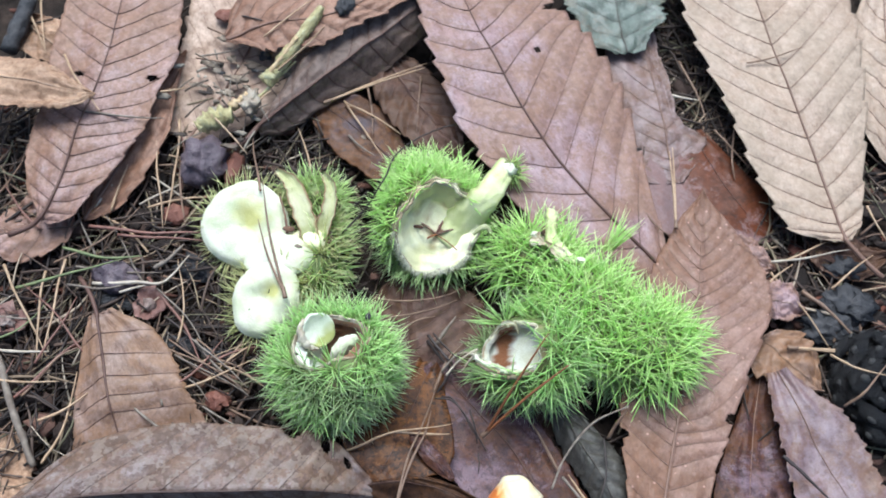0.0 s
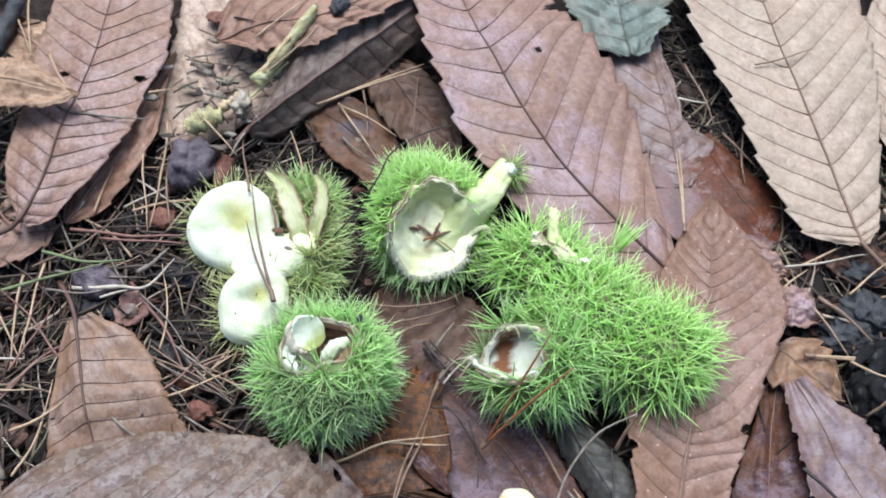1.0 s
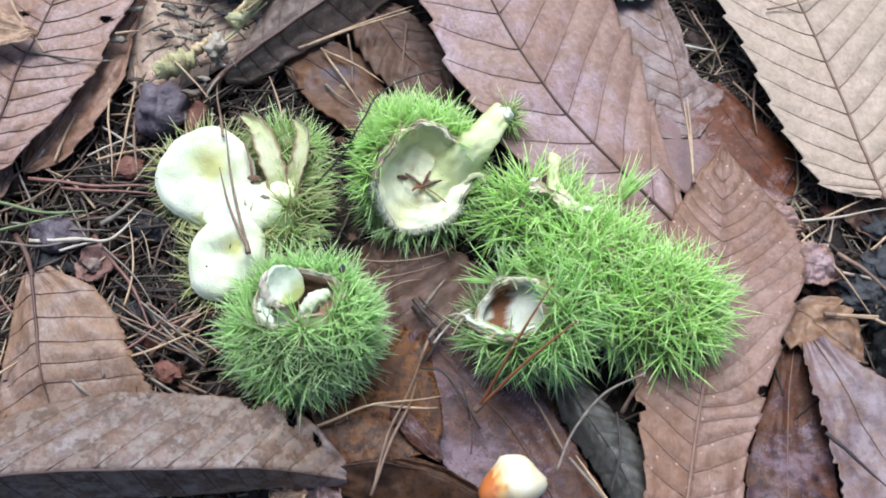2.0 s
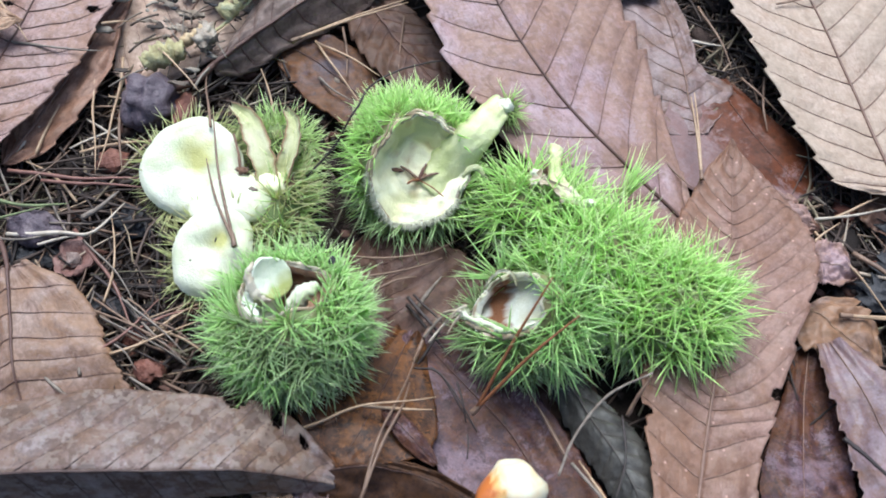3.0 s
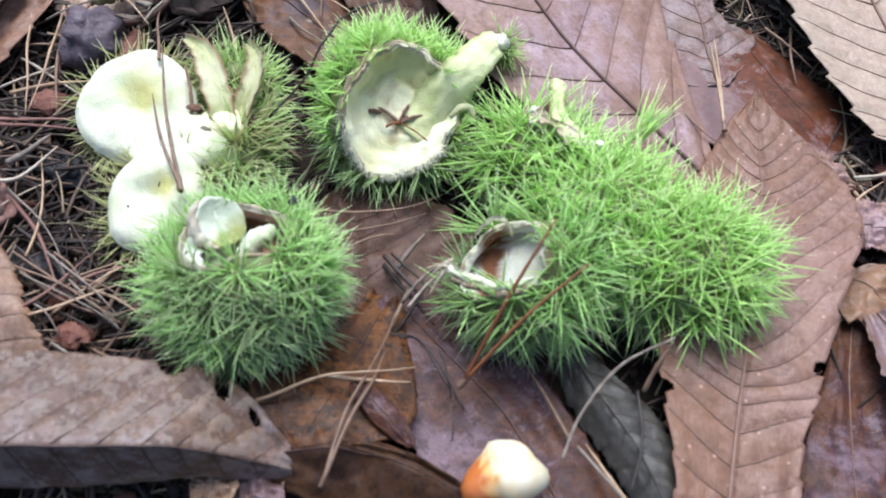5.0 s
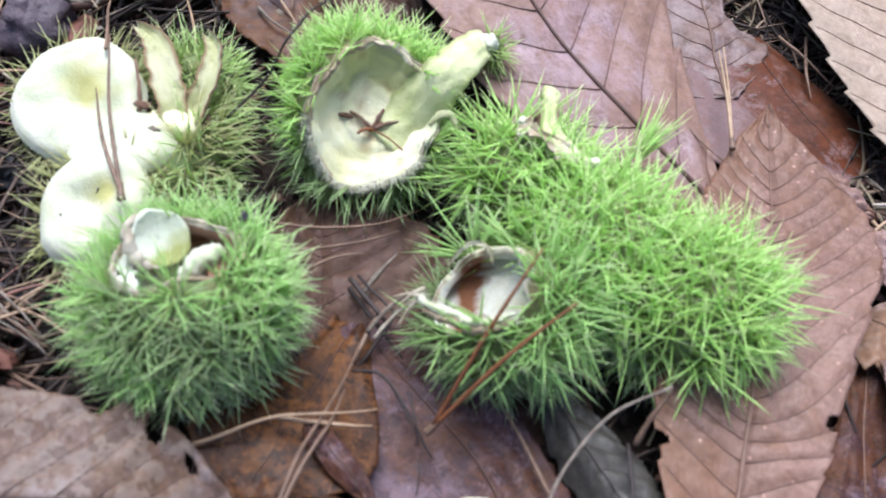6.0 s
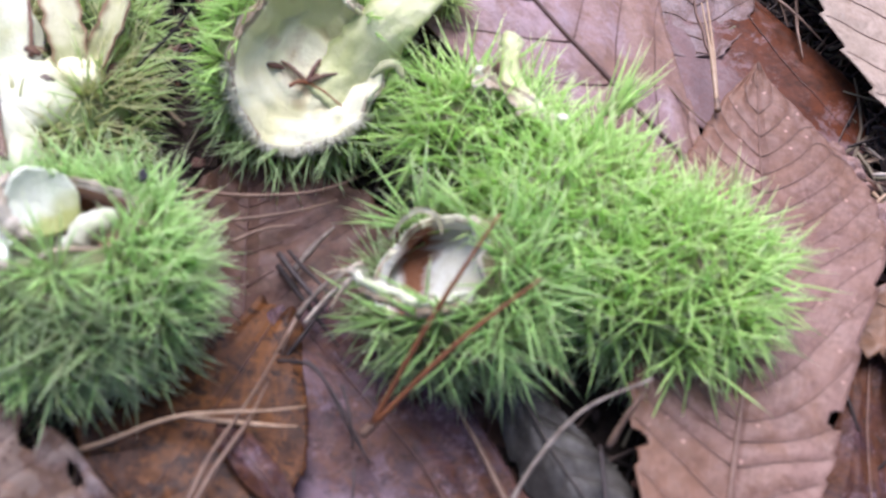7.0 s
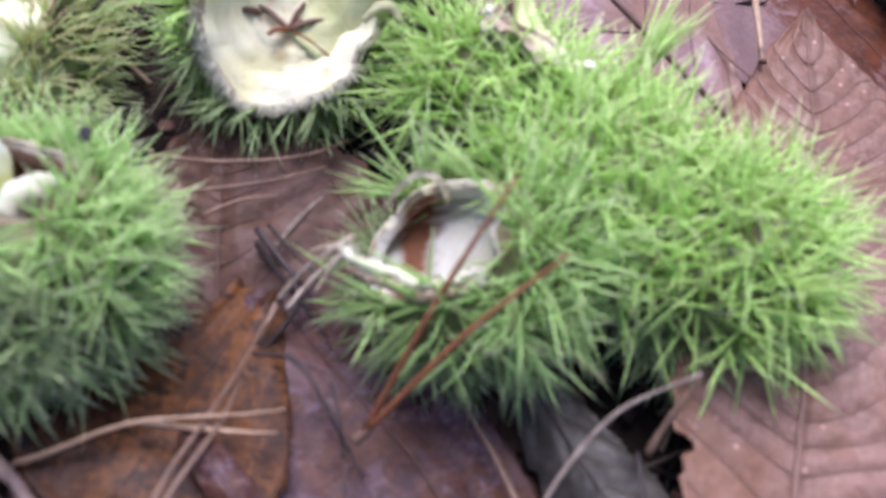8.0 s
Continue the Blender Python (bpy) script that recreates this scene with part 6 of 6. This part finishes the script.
needle("brown pine needle on the wet leaf", [(-0.0403, 0.3403, -0.0020), (-0.0359, 0.3332, -0.0020), (-0.0323, 0.3277, -0.0030)], "straw", 0.0005)
needle("straw pine needle on dark litter", [(-0.1438, 0.3090, 0.0000), (-0.1336, 0.2773, 0.0000), (-0.1240, 0.2511, -0.0010)], "straw", 0.0006)
needle("straw pine needle on dark litter", [(-0.1298, 0.3078, 0.0000), (-0.1257, 0.2785, 0.0000), (-0.1236, 0.2526, -0.0010)], "straw", 0.0006)
needle("brown pine needle on dark litter", [(-0.1253, 0.2909, -0.0010), (-0.1208, 0.2707, -0.0010), (-0.1140, 0.2534, -0.0010)], "brown", 0.0007)
needle("reddish pine needle on dark litter", [(-0.1567, 0.2484, -0.0020), (-0.1282, 0.2485, -0.0010), (-0.1006, 0.2519, 0.0000)], "red", 0.0008)
needle("reddish pine needle on dark litter", [(-0.1443, 0.2456, -0.0020), (-0.1226, 0.2470, -0.0010), (-0.1000, 0.2473, 0.0000)], "red", 0.0007)
needle("greenish pine needle on dark litter", [(-0.1656, 0.2357, -0.0020), (-0.1470, 0.2337, -0.0010), (-0.1305, 0.2379, -0.0010)], "green", 0.0008)
needle("greenish pine needle on dark litter", [(-0.1794, 0.2145, -0.0030), (-0.1616, 0.2224, -0.0020), (-0.1385, 0.2349, -0.0010)], "green", 0.0008)
needle("bleached stalk lying on dark litter", [(-0.1478, 0.2215, -0.0030), (-0.1292, 0.2237, -0.0010), (-0.1173, 0.2259, -0.0010), (-0.1088, 0.2404, -0.0010)], "white", 0.0009)
needle("bleached short stalk on dark litter", [(-0.1235, 0.2337, -0.0030), (-0.1177, 0.2377, -0.0010), (-0.1124, 0.2450, -0.0010)], "grey", 0.0011)
needle("bleached pine needle on dark litter", [(-0.1354, 0.2189, -0.0030), (-0.1266, 0.2224, -0.0020), (-0.1187, 0.2256, -0.0020)], "white", 0.0006)
needle("straw pine needle on dark litter", [(-0.1890, 0.2246, -0.0030), (-0.1737, 0.2060, -0.0020), (-0.1577, 0.1857, -0.0040)], "straw", 0.00065)
needle("straw pine needle on dark litter", [(-0.1696, 0.2245, -0.0030), (-0.1664, 0.2030, -0.0020), (-0.1616, 0.1827, -0.0040)], "straw", 0.0006)
needle("straw pine needle on dark litter", [(-0.1633, 0.2310, -0.0030), (-0.1608, 0.2038, -0.0020), (-0.1597, 0.1842, -0.0040)], "straw", 0.0006)
needle("bleached pine needle on dark litter", [(-0.1810, 0.1865, -0.0030), (-0.1675, 0.1869, -0.0020), (-0.1570, 0.1881, -0.0040)], "white", 0.0007)
needle("red-brown pine needle on dark litter", [(-0.1665, 0.1672, -0.0040), (-0.1562, 0.1805, -0.0030), (-0.1446, 0.1969, -0.0040)], "red", 0.0008)
needle("red-brown pine needle on dark litter", [(-0.1635, 0.1688, -0.0040), (-0.1527, 0.1847, -0.0030), (-0.1441, 0.1934, -0.0040)], "brown", 0.0007)
needle("straw pine needle beside the sandy leaf", [(-0.1457, 0.1425, -0.0040), (-0.1419, 0.1571, -0.0030), (-0.1429, 0.1814, -0.0040)], "straw", 0.00065)
needle("grey weathered stick on the needle litter", [(-0.1782, 0.1842, -0.0040), (-0.1618, 0.1589, -0.0020), (-0.1482, 0.1408, -0.0040)], "grey", 0.0016, "stick", "stick", "twigs", 0.2)
needle("dark brown needle beside the sandy leaf", [(-0.1256, 0.2292, -0.0060), (-0.1063, 0.2094, -0.0040), (-0.0911, 0.1911, -0.0050)], "red", 0.0009)
needle("dark needle beside the sandy leaf", [(-0.1128, 0.2040, -0.0060), (-0.0923, 0.1928, -0.0030), (-0.0696, 0.1806, -0.0060)], "dark", 0.0006)
needle("brown needle beside the sandy leaf", [(-0.1085, 0.1968, -0.0060), (-0.0891, 0.1885, -0.0040), (-0.0716, 0.1840, -0.0060)], "brown", 0.0006)
needle("dark needle beside the sandy leaf", [(-0.1151, 0.2120, -0.0070), (-0.0967, 0.2002, -0.0040), (-0.0763, 0.1834, -0.0060)], "dark", 0.0006)
needle("grey needle beside the sandy leaf", [(-0.0991, 0.2033, -0.0060), (-0.0847, 0.1913, -0.0030), (-0.0711, 0.1816, -0.0060)], "grey", 0.0006)
needle("straw needle beside the sandy leaf", [(-0.0872, 0.1945, -0.0060), (-0.0751, 0.1904, -0.0040), (-0.0648, 0.1862, -0.0060)], "straw", 0.0006)
needle("yellow pine needle lying on the pinkish leaf", [(-0.1871, 0.3273, 0.0160), (-0.1730, 0.3113, 0.0200), (-0.1587, 0.2959, 0.0180)], "straw", 0.00065)
needle("brown needle below the curled tan leaf", [(-0.1720, 0.2994, 0.0120), (-0.1517, 0.3002, 0.0120), (-0.1343, 0.3026, 0.0100)], "grey", 0.0006)
needle("straw pine needle beside the pinkish leaf", [(-0.1392, 0.3166, 0.0100), (-0.1329, 0.3182, 0.0100), (-0.1282, 0.3232, 0.0060)], "straw", 0.0006)
needle("straw pine needle in the far corner", [(-0.2225, 0.3666, 0.0000), (-0.2134, 0.3516, 0.0000), (-0.2045, 0.3370, 0.0000)], "straw", 0.0006)
needle("straw pine needle in the far corner", [(-0.2165, 0.3732, 0.0000), (-0.2115, 0.3555, 0.0000), (-0.2055, 0.3386, 0.0000)], "straw", 0.0006)
needle("bleached pine needle beside the pale leaf", [(0.1533, 0.2748, -0.0060), (0.1722, 0.2797, -0.0040), (0.1932, 0.2864, -0.0040)], "white", 0.0006)
needle("straw pine needle on dark soil", [(0.1539, 0.2706, -0.0080), (0.1663, 0.2541, -0.0060), (0.1788, 0.2374, -0.0080)], "straw", 0.00065)
needle("straw pine needle on dark soil", [(0.1611, 0.2780, -0.0080), (0.1729, 0.2847, -0.0050), (0.1793, 0.2880, -0.0040)], "straw", 0.00065)
needle_pair("pair of straw pine needles on dark soil", (0.1606, 0.2340, -0.0060), [(0.2044, 0.2359, -0.0040), (0.2034, 0.2341, -0.0050)], "straw", 0.00065)
needle("brown pine needle on dark soil", [(0.1676, 0.2636, -0.0080), (0.1774, 0.2538, -0.0050), (0.1894, 0.2431, -0.0070)], "brown", 0.0011)
needle("straw pine needle on dark soil", [(0.1480, 0.2609, -0.0080), (0.1554, 0.2681, -0.0060), (0.1636, 0.2756, -0.0060)], "straw", 0.0006)
needle("straw pine needle beside the pale leaf stalk", [(0.1799, 0.2652, -0.0060), (0.1901, 0.2749, -0.0040), (0.1991, 0.2833, -0.0020)], "straw", 0.0006)
needle("straw pine needle beside the pale leaf stalk", [(0.1978, 0.3081, 0.0000), (0.2010, 0.2995, 0.0000), (0.2058, 0.2897, 0.0000)], "straw", 0.0006)
needle("bleached pine needle in the gap between leaves", [(0.1067, 0.3626, -0.0060), (0.1130, 0.3621, -0.0060), (0.1196, 0.3624, -0.0060)], "white", 0.0007)
needle("brown pine needle in the gap between leaves", [(0.1115, 0.3863, -0.0080), (0.1182, 0.3678, -0.0060), (0.1244, 0.3510, -0.0080)], "brown", 0.0007)
needle("brown pine needle in the gap between leaves", [(0.1380, 0.3479, -0.0080), (0.1369, 0.3298, -0.0060), (0.1383, 0.3183, -0.0080)], "brown", 0.0007)
needle("straw pine needle in the gap between leaves", [(0.1286, 0.3465, -0.0080), (0.1375, 0.3348, -0.0060), (0.1463, 0.3259, -0.0080)], "brown", 0.0006)
needle("thin dark stick on the purplish leaf", [(0.1500, 0.1818, 0.0040), (0.1589, 0.1756, 0.0040), (0.1696, 0.1657, 0.0040)], "dark", 0.0008, "twig", "twig", "twigs")
needle("thin stalk through the open yellowish burr", [(-0.0805, 0.2681, 0.0160), (-0.0862, 0.2830, 0.0120), (-0.0930, 0.3010, 0.0040)], "brown", 0.0006)

needle("dark twig beside the stained hollow", [(0.0005, 0.2175, -0.0040), (0.0095, 0.2085, -0.0020), (0.0150, 0.2030, -0.0030)], "dark", 0.0008, "twig", "twig", "twigs")
needle("dark twig beside the stained hollow", [(0.0025, 0.2190, -0.0040), (0.0115, 0.2100, 0.0000), (0.0165, 0.2050, 0.0000)], "dark", 0.0005, "twig", "twig", "twigs")
needle("pale shred of stalk beside the stained hollow", [(0.0085, 0.2020, -0.0030), (0.0140, 0.2075, 0.0020), (0.0195, 0.2105, 0.0070)], "grey", 0.0006, "twig", "twig", "twigs")
needle("pale shred of stalk beside the stained hollow", [(0.0105, 0.2005, -0.0030), (0.0155, 0.2055, 0.0020), (0.0205, 0.2082, 0.0080)], "white", 0.0005, "twig", "twig", "twigs")
for _a, _b, _c in (((-0.1297, 0.3422, 0.0050), (-0.1080, 0.3507, 0.0070), "grey"), ((-0.1308, 0.3410, 0.0050), (-0.1033, 0.3417, 0.0070), "brown"), ((-0.1275, 0.3601, 0.0060), (-0.1054, 0.3518, 0.0080), "brown"),
                   ((-0.0968, 0.3507, 0.0170), (-0.0726, 0.3795, 0.0210), "straw"), ((-0.1109, 0.3644, 0.0120), (-0.0995, 0.3609, 0.0140), "dark"), ((-0.1147, 0.3079, 0.0095), (-0.0920, 0.2892, 0.0080), "straw"), ((-0.0860, 0.3330, 0.0150), (-0.0678, 0.3575, 0.0210), "straw")):
    _m = (Vector(_a) + Vector(_b)) / 2 + Vector((0.001, -0.001, 0.0012))
    needle("thin dry needle lying on the debris-strewn leaf", [_a, tuple(_m), _b], _c, 0.0005)
for _a, _b, _c in (((-0.1199, 0.2237, -0.0030), (-0.0914, 0.1984, -0.0030), "grey"), ((-0.1100, 0.1998, -0.0030), (-0.0709, 0.1823, -0.0030), "white"), ((-0.1049, 0.1941, -0.0035), (-0.0707, 0.1811, -0.0025), "grey"), ((-0.0997, 0.2025, -0.0030), (-0.0712, 0.1835, -0.0020), "grey"),
                   ((-0.0908, 0.1959, -0.0030), (-0.0698, 0.1882, -0.0020), "white"), ((-0.0981, 0.1861, -0.0035), (-0.0877, 0.1776, -0.0030), "grey"), ((-0.1103, 0.1959, -0.0035), (-0.0769, 0.1877, -0.0025), "brown"), ((-0.0973, 0.2028, -0.0030), (-0.0826, 0.1920, -0.0030), "white")):
    _m = (Vector(_a) + Vector(_b)) / 2 + Vector((0.0008, 0.001, 0.0015))
    needle("thin dry pine needle in a bundle beside the sandy leaf", [_a, tuple(_m), _b], "brown" if _c == "white" else _c, 0.00042)
_r = random.Random(71)
for _i in range(46):
    _c = Vector((_r.uniform(-0.195, -0.055), _r.uniform(0.165, 0.305), _r.uniform(-0.006, -0.002)))
    _t, _l = _r.gauss(1.0, 0.9), _r.uniform(0.018, 0.045)
    _d = Vector((math.cos(_t), math.sin(_t), _r.uniform(-0.05, 0.05))) * _l
    needle("dry pine needle lying loose on dark litter", [_c - _d / 2, _c + Vector((-_d.y, _d.x, 0)) * _r.uniform(-0.1, 0.1) + Vector((0, 0, 0.001)), _c + _d / 2], _r.choice(("straw", "straw", "white", "grey", "grey", "green", "brown", "red")), _r.uniform(0.00045, 0.0007))
for _q, _sz, _n in (((-0.1401, 0.2177, -0.0100), (0.0080, 0.0050, 0.0026), 111), ((-0.1073, 0.2374, -0.0100), (0.0085, 0.0060, 0.0026), 113), ((-0.1050, 0.2006, -0.0110), (0.0085, 0.0045, 0.0024), 115),
                    ((-0.0880, 0.1985, -0.0110), (0.0070, 0.0040, 0.0022), 117), ((0.1793, 0.2470, -0.0110), (0.0100, 0.0080, 0.0036), 119), ((0.1900, 0.2600, -0.0110), (0.0110, 0.0085, 0.0036), 121), ((0.1885, 0.2800, -0.0120), (0.0090, 0.0065, 0.0034), 123)):
    tagged(part("bark_chip", lump(_q, _sz, _n, 0.9, 2.8, 14, 18), MAT["charcoal"]), "dark wet chip of bark on the litter", "bark", "bark chips")

# ---- other small things ----
tagged(part("dried_bud", lump((-0.1134, 0.2877, 0.0000), (0.0105, 0.0125, 0.0095), 91, 0.35, 2.2, 18, 26), MAT["bud"]), "wrinkled purplish-black dried bud", "bud")
tagged(part("dried_bud", lump((-0.1405, 0.2271, -0.0070), (0.0105, 0.0075, 0.006), 92, 0.4, 2.2, 14, 20), MAT["bud"]), "flattened purplish-black bud on needle litter", "bud")
tagged(part("bark_flake", lump((-0.1001, 0.2865, -0.0020), (0.004, 0.009, 0.003), 93, 0.45, 2.4), MAT["bark"]), "red-brown bark flake beside the bud", "bark")
tagged(part("bark_flake", lump((-0.1217, 0.2614, -0.0060), (0.006, 0.005, 0.002), 94, 0.5, 2.4), MAT["bark"]), "red-brown bark flake on litter", "bark")
tagged(part("bark_flake", lump((-0.0834, 0.1780, -0.0060), (0.005, 0.0045, 0.002), 95, 0.5, 2.4), MAT["bark"]), "small rusty bark flake on litter", "bark")
tagged(part("bark_flake", lump((-0.1208, 0.3689, 0.0060), (0.005, 0.0035, 0.002), 96, 0.5, 2.4), MAT["bark"]), "red-brown bark flake among debris", "bark")


def cap(center, r, seed, label):
    """A small ridged cup, open upward."""
    ob = thing("acorn_cap", label, "acorn cap", "acorn caps")
    v, f, n, m = [], [], 12, 24
    for i in range(n + 1):
        q = i / n
        for j in range(m):
            a = 2 * math.pi * j / m
            rr = r * (math.sin(q * 2.2) if q < 0.72 else 1.0 - (q - 0.72) * 2.2) * (1 + 0.45 * noise.noise(Vector((math.cos(a) * 1.6, math.sin(a) * 1.6, seed + q * 3))) + 0.10 * math.sin(a * 7 + q * 5))
            zz = r * (-0.4 + 1.1 * q if q < 0.72 else 0.392 - (q - 0.72) * 1.6)
            v.append(Vector(center) + Vector((rr * math.cos(a), rr * math.sin(a), zz)))
    for i in range(n):
        for j in range(m):
            a, b = i * m + j, i * m + (j + 1) % m
            f.append((a, b, b + m, a + m))
    part("cup", (v, f), MAT["cap"], ob)
    part("pith", lump(Vector(center) + Vector((0, 0, r * 0.15)), (r * 0.45, r * 0.36, r * 0.22), seed, 0.7), MAT["pith"], ob, "pale dry pith")
    return ob


cap((-0.1224, 0.2161, -0.0070), 0.0074, 3, "reddish brown curled acorn cap on litter")
cap((-0.1803, 0.2005, -0.0070), 0.0075, 7, "reddish brown acorn cap among needles")

stick = thing("lichen_stick", "broken yellowish stick crusted with pale lichen", "stick")
part("wood", tube(spline([(-0.0925, 0.3285, 0.0105), (-0.0880, 0.3345, 0.0125), (-0.0835, 0.3420, 0.0160), (-0.0770, 0.3535, 0.0200), (-0.0705, 0.3660, 0.0245)], 30), lambda s: 0.0036 - 0.0012 * s + 0.0005 * math.sin(s * 17), 10, 0.5, 3), MAT["lichen"], stick, "pale split wood with greenish lichen")
part("core", tube(spline([(-0.0920, 0.3300, 0.0122), (-0.0862, 0.3378, 0.0170), (-0.0795, 0.3490, 0.0215)], 16), lambda s: 0.0016 - 0.0007 * s, 8, 0.6, 5), NEEDLE["split"], stick, "bare yellow core")
part("splinter", tube(spline([(-0.0990, 0.3175, 0.0070), (-0.0925, 0.3235, 0.0085), (-0.0860, 0.3330, 0.0105), (-0.0800, 0.3420, 0.0120)], 18), lambda s: 0.0008 - 0.0003 * s, 6, 0.5, 4), MAT["lichen"], stick, "thin greenish splinter")
part("splinter", tube(spline([(-0.1010, 0.3130, 0.0060), (-0.0960, 0.3170, 0.0075), (-0.0890, 0.3255, 0.0090)], 14), lambda s: 0.0005, 5, 0.4, 6), NEEDLE["straw"], stick, "thin straw-coloured splinter")
part("bark", tube(spline([(-0.1062, 0.3150, 0.0060), (-0.1020, 0.3195, 0.0075), (-0.0968, 0.3225, 0.0090)], 14), lambda s: 0.0024 - 0.0010 * s + 0.0005 * math.sin(11 * s), 8, 0.8, 7), NEEDLE["split"], stick, "crumbling tan wood")
part("broken_end", tube(spline([(-0.1200, 0.3030, 0.0040), (-0.1150, 0.3065, 0.0050), (-0.1090, 0.3098, 0.0056), (-0.1045, 0.3110, 0.0060)], 20), lambda s: 0.0022 + 0.0028 * math.sin(2.4 * s + 0.4), 10, 0.6, 9), MAT["lichen"], stick, "crumbling yellow end")
part("knot", lump((-0.0968, 0.3180, 0.0075), (0.0040, 0.0068, 0.0036), 101, 0.7, 2.4, 16, 20), MAT["chip"], stick, "bleached weathered knot")
_r = random.Random(44)
for _i, _q in enumerate(((-0.1177, 0.3550, 0.0060), (-0.1103, 0.3244, 0.0040), (-0.1161, 0.3361, 0.0030), (-0.0992, 0.3222, 0.0070), (-0.1081, 0.3331, 0.0040), (-0.0986, 0.3381, 0.0060), (-0.1005, 0.3164, 0.0080), (-0.1119, 0.3159, 0.0040),
                         (-0.0969, 0.3486, 0.0040), (-0.1132, 0.3451, 0.0030), (-0.1262, 0.3285, 0.0020), (-0.0958, 0.3120, 0.0060), (-0.1224, 0.3421, 0.0020), (-0.0959, 0.3575, 0.0040))):
    _s = 0.0030 if _i < 2 else _r.uniform(0.0015, 0.0032)
    tagged(part("wood_chip", lump(_q, (_s * _r.uniform(0.8, 1.8), _s * _r.uniform(0.4, 1.0), _s * 0.22), _i * 7.3, 1.3, 2.8, 8, 10), MAT["charcoal" if _i % 3 == 2 else "chip"]),
           "small dark chip of rotten wood" if _i % 3 == 2 else "small bleached chip of rotten wood", "wood chip", "wood chips")
tagged(part("dark_crumb", lump((-0.0597, 0.3703, 0.0220), (0.0045, 0.006, 0.004), 99, 0.5, 2.4), MAT["charcoal"]), "black crumb lying on the rusty leaf", "crumb")
tagged(part("dark_crumb", lump((-0.0430, 0.3156, -0.0060), (0.0018, 0.0016, 0.001), 97, 0.3), MAT["chip"]), "tiny grey pebble on the wet leaf", "pebble")
tagged(part("bark_strip", tube(spline([(-0.2224, 0.3360, 0.0000), (-0.2220, 0.3530, 0.0010), (-0.2220, 0.3752, 0.0010)], 12), lambda s: 0.0042, 8, 0.5, 9), MAT["charcoal"]), "dark strip of bark in the litter", "bark")


def pine_cone(center, axis, length, width):
    ob = thing("pine_cone", "dark wet weathered pine cone half sunk in soil", "pine cone")
    m = basis(axis)
    c = Vector(center)
    part("core", lump((0, 0, 0), (width * 0.8, width * 0.8, length * 0.95), 5, 0.1), MAT["cone"], ob).matrix_local = Matrix.Translation(c) @ m.to_4x4()
    v, f = lump((0, 0, 0), (1, 0.75, 0.34), 8, 0.12, 1.5, 6, 10)
    me = mesh_from([Vector((p.x, p.y, p.z + 0.12 * (1 - p.x * p.x))) for p in v], f, "scale")
    me.materials.append(MAT["cone"])
    bv, bf = lump((0, 0, 0), (0.30, 0.24, 0.14), 9, 0.2, 1.5, 4, 7)
    boss = mesh_from(bv, bf, "boss")
    boss.materials.append(MAT["boss"])
    rnd = random.Random(17)
    for i in range(72):
        q = (i + 0.5) / 72
        a = i * 2.39996
        h = (q * 2 - 1) * 0.93
        r = math.sqrt(1 - h * h) * width
        d = Vector((math.cos(a), math.sin(a), 0))
        p = m @ Vector((d.x * r, d.y * r, h * length)) + c
        nrm = (m @ Vector((d.x / width * math.sqrt(1 - h * h), d.y / width * math.sqrt(1 - h * h), h / length))).normalized()
        rot = nrm.to_track_quat("Z", "Y").to_matrix().to_4x4()
        k = 0.0060 * (0.7 + 0.5 * math.sqrt(1 - h * h)) * rnd.uniform(0.75, 1.2)
        sc = part("scale", me, None, ob)
        tip = Matrix.Rotation(rnd.uniform(-0.45, 0.45), 4, "X") @ Matrix.Rotation(rnd.uniform(-0.5, 0.5), 4, "Y") @ Matrix.Rotation(rnd.uniform(-0.6, 0.6), 4, "Z")
        sc.matrix_local = Matrix.Translation(p + nrm * rnd.uniform(-0.001, 0.0014)) @ rot @ tip @ Matrix.Diagonal((k, k * rnd.uniform(0.8, 1.1), k * rnd.uniform(0.8, 1.3), 1))
        bo = part("boss", boss, None, sc)
        bo.matrix_local = Matrix.Translation((0, 0, 0.42))
    return ob


pine_cone((0.1988, 0.2210, -0.0100), (0.25, -0.9, 0.05), 0.026, 0.0165)

needle("straw pine needle across the pine cone", [(0.1721, 0.2288, 0.0060), (0.1797, 0.2214, 0.0120), (0.1948, 0.2190, 0.0120)], "straw", 0.0006)
needle("brown pine needle across the pine cone", [(0.1761, 0.2062, 0.0040), (0.1824, 0.2119, 0.0120), (0.1954, 0.2267, 0.0100)], "brown", 0.0007)
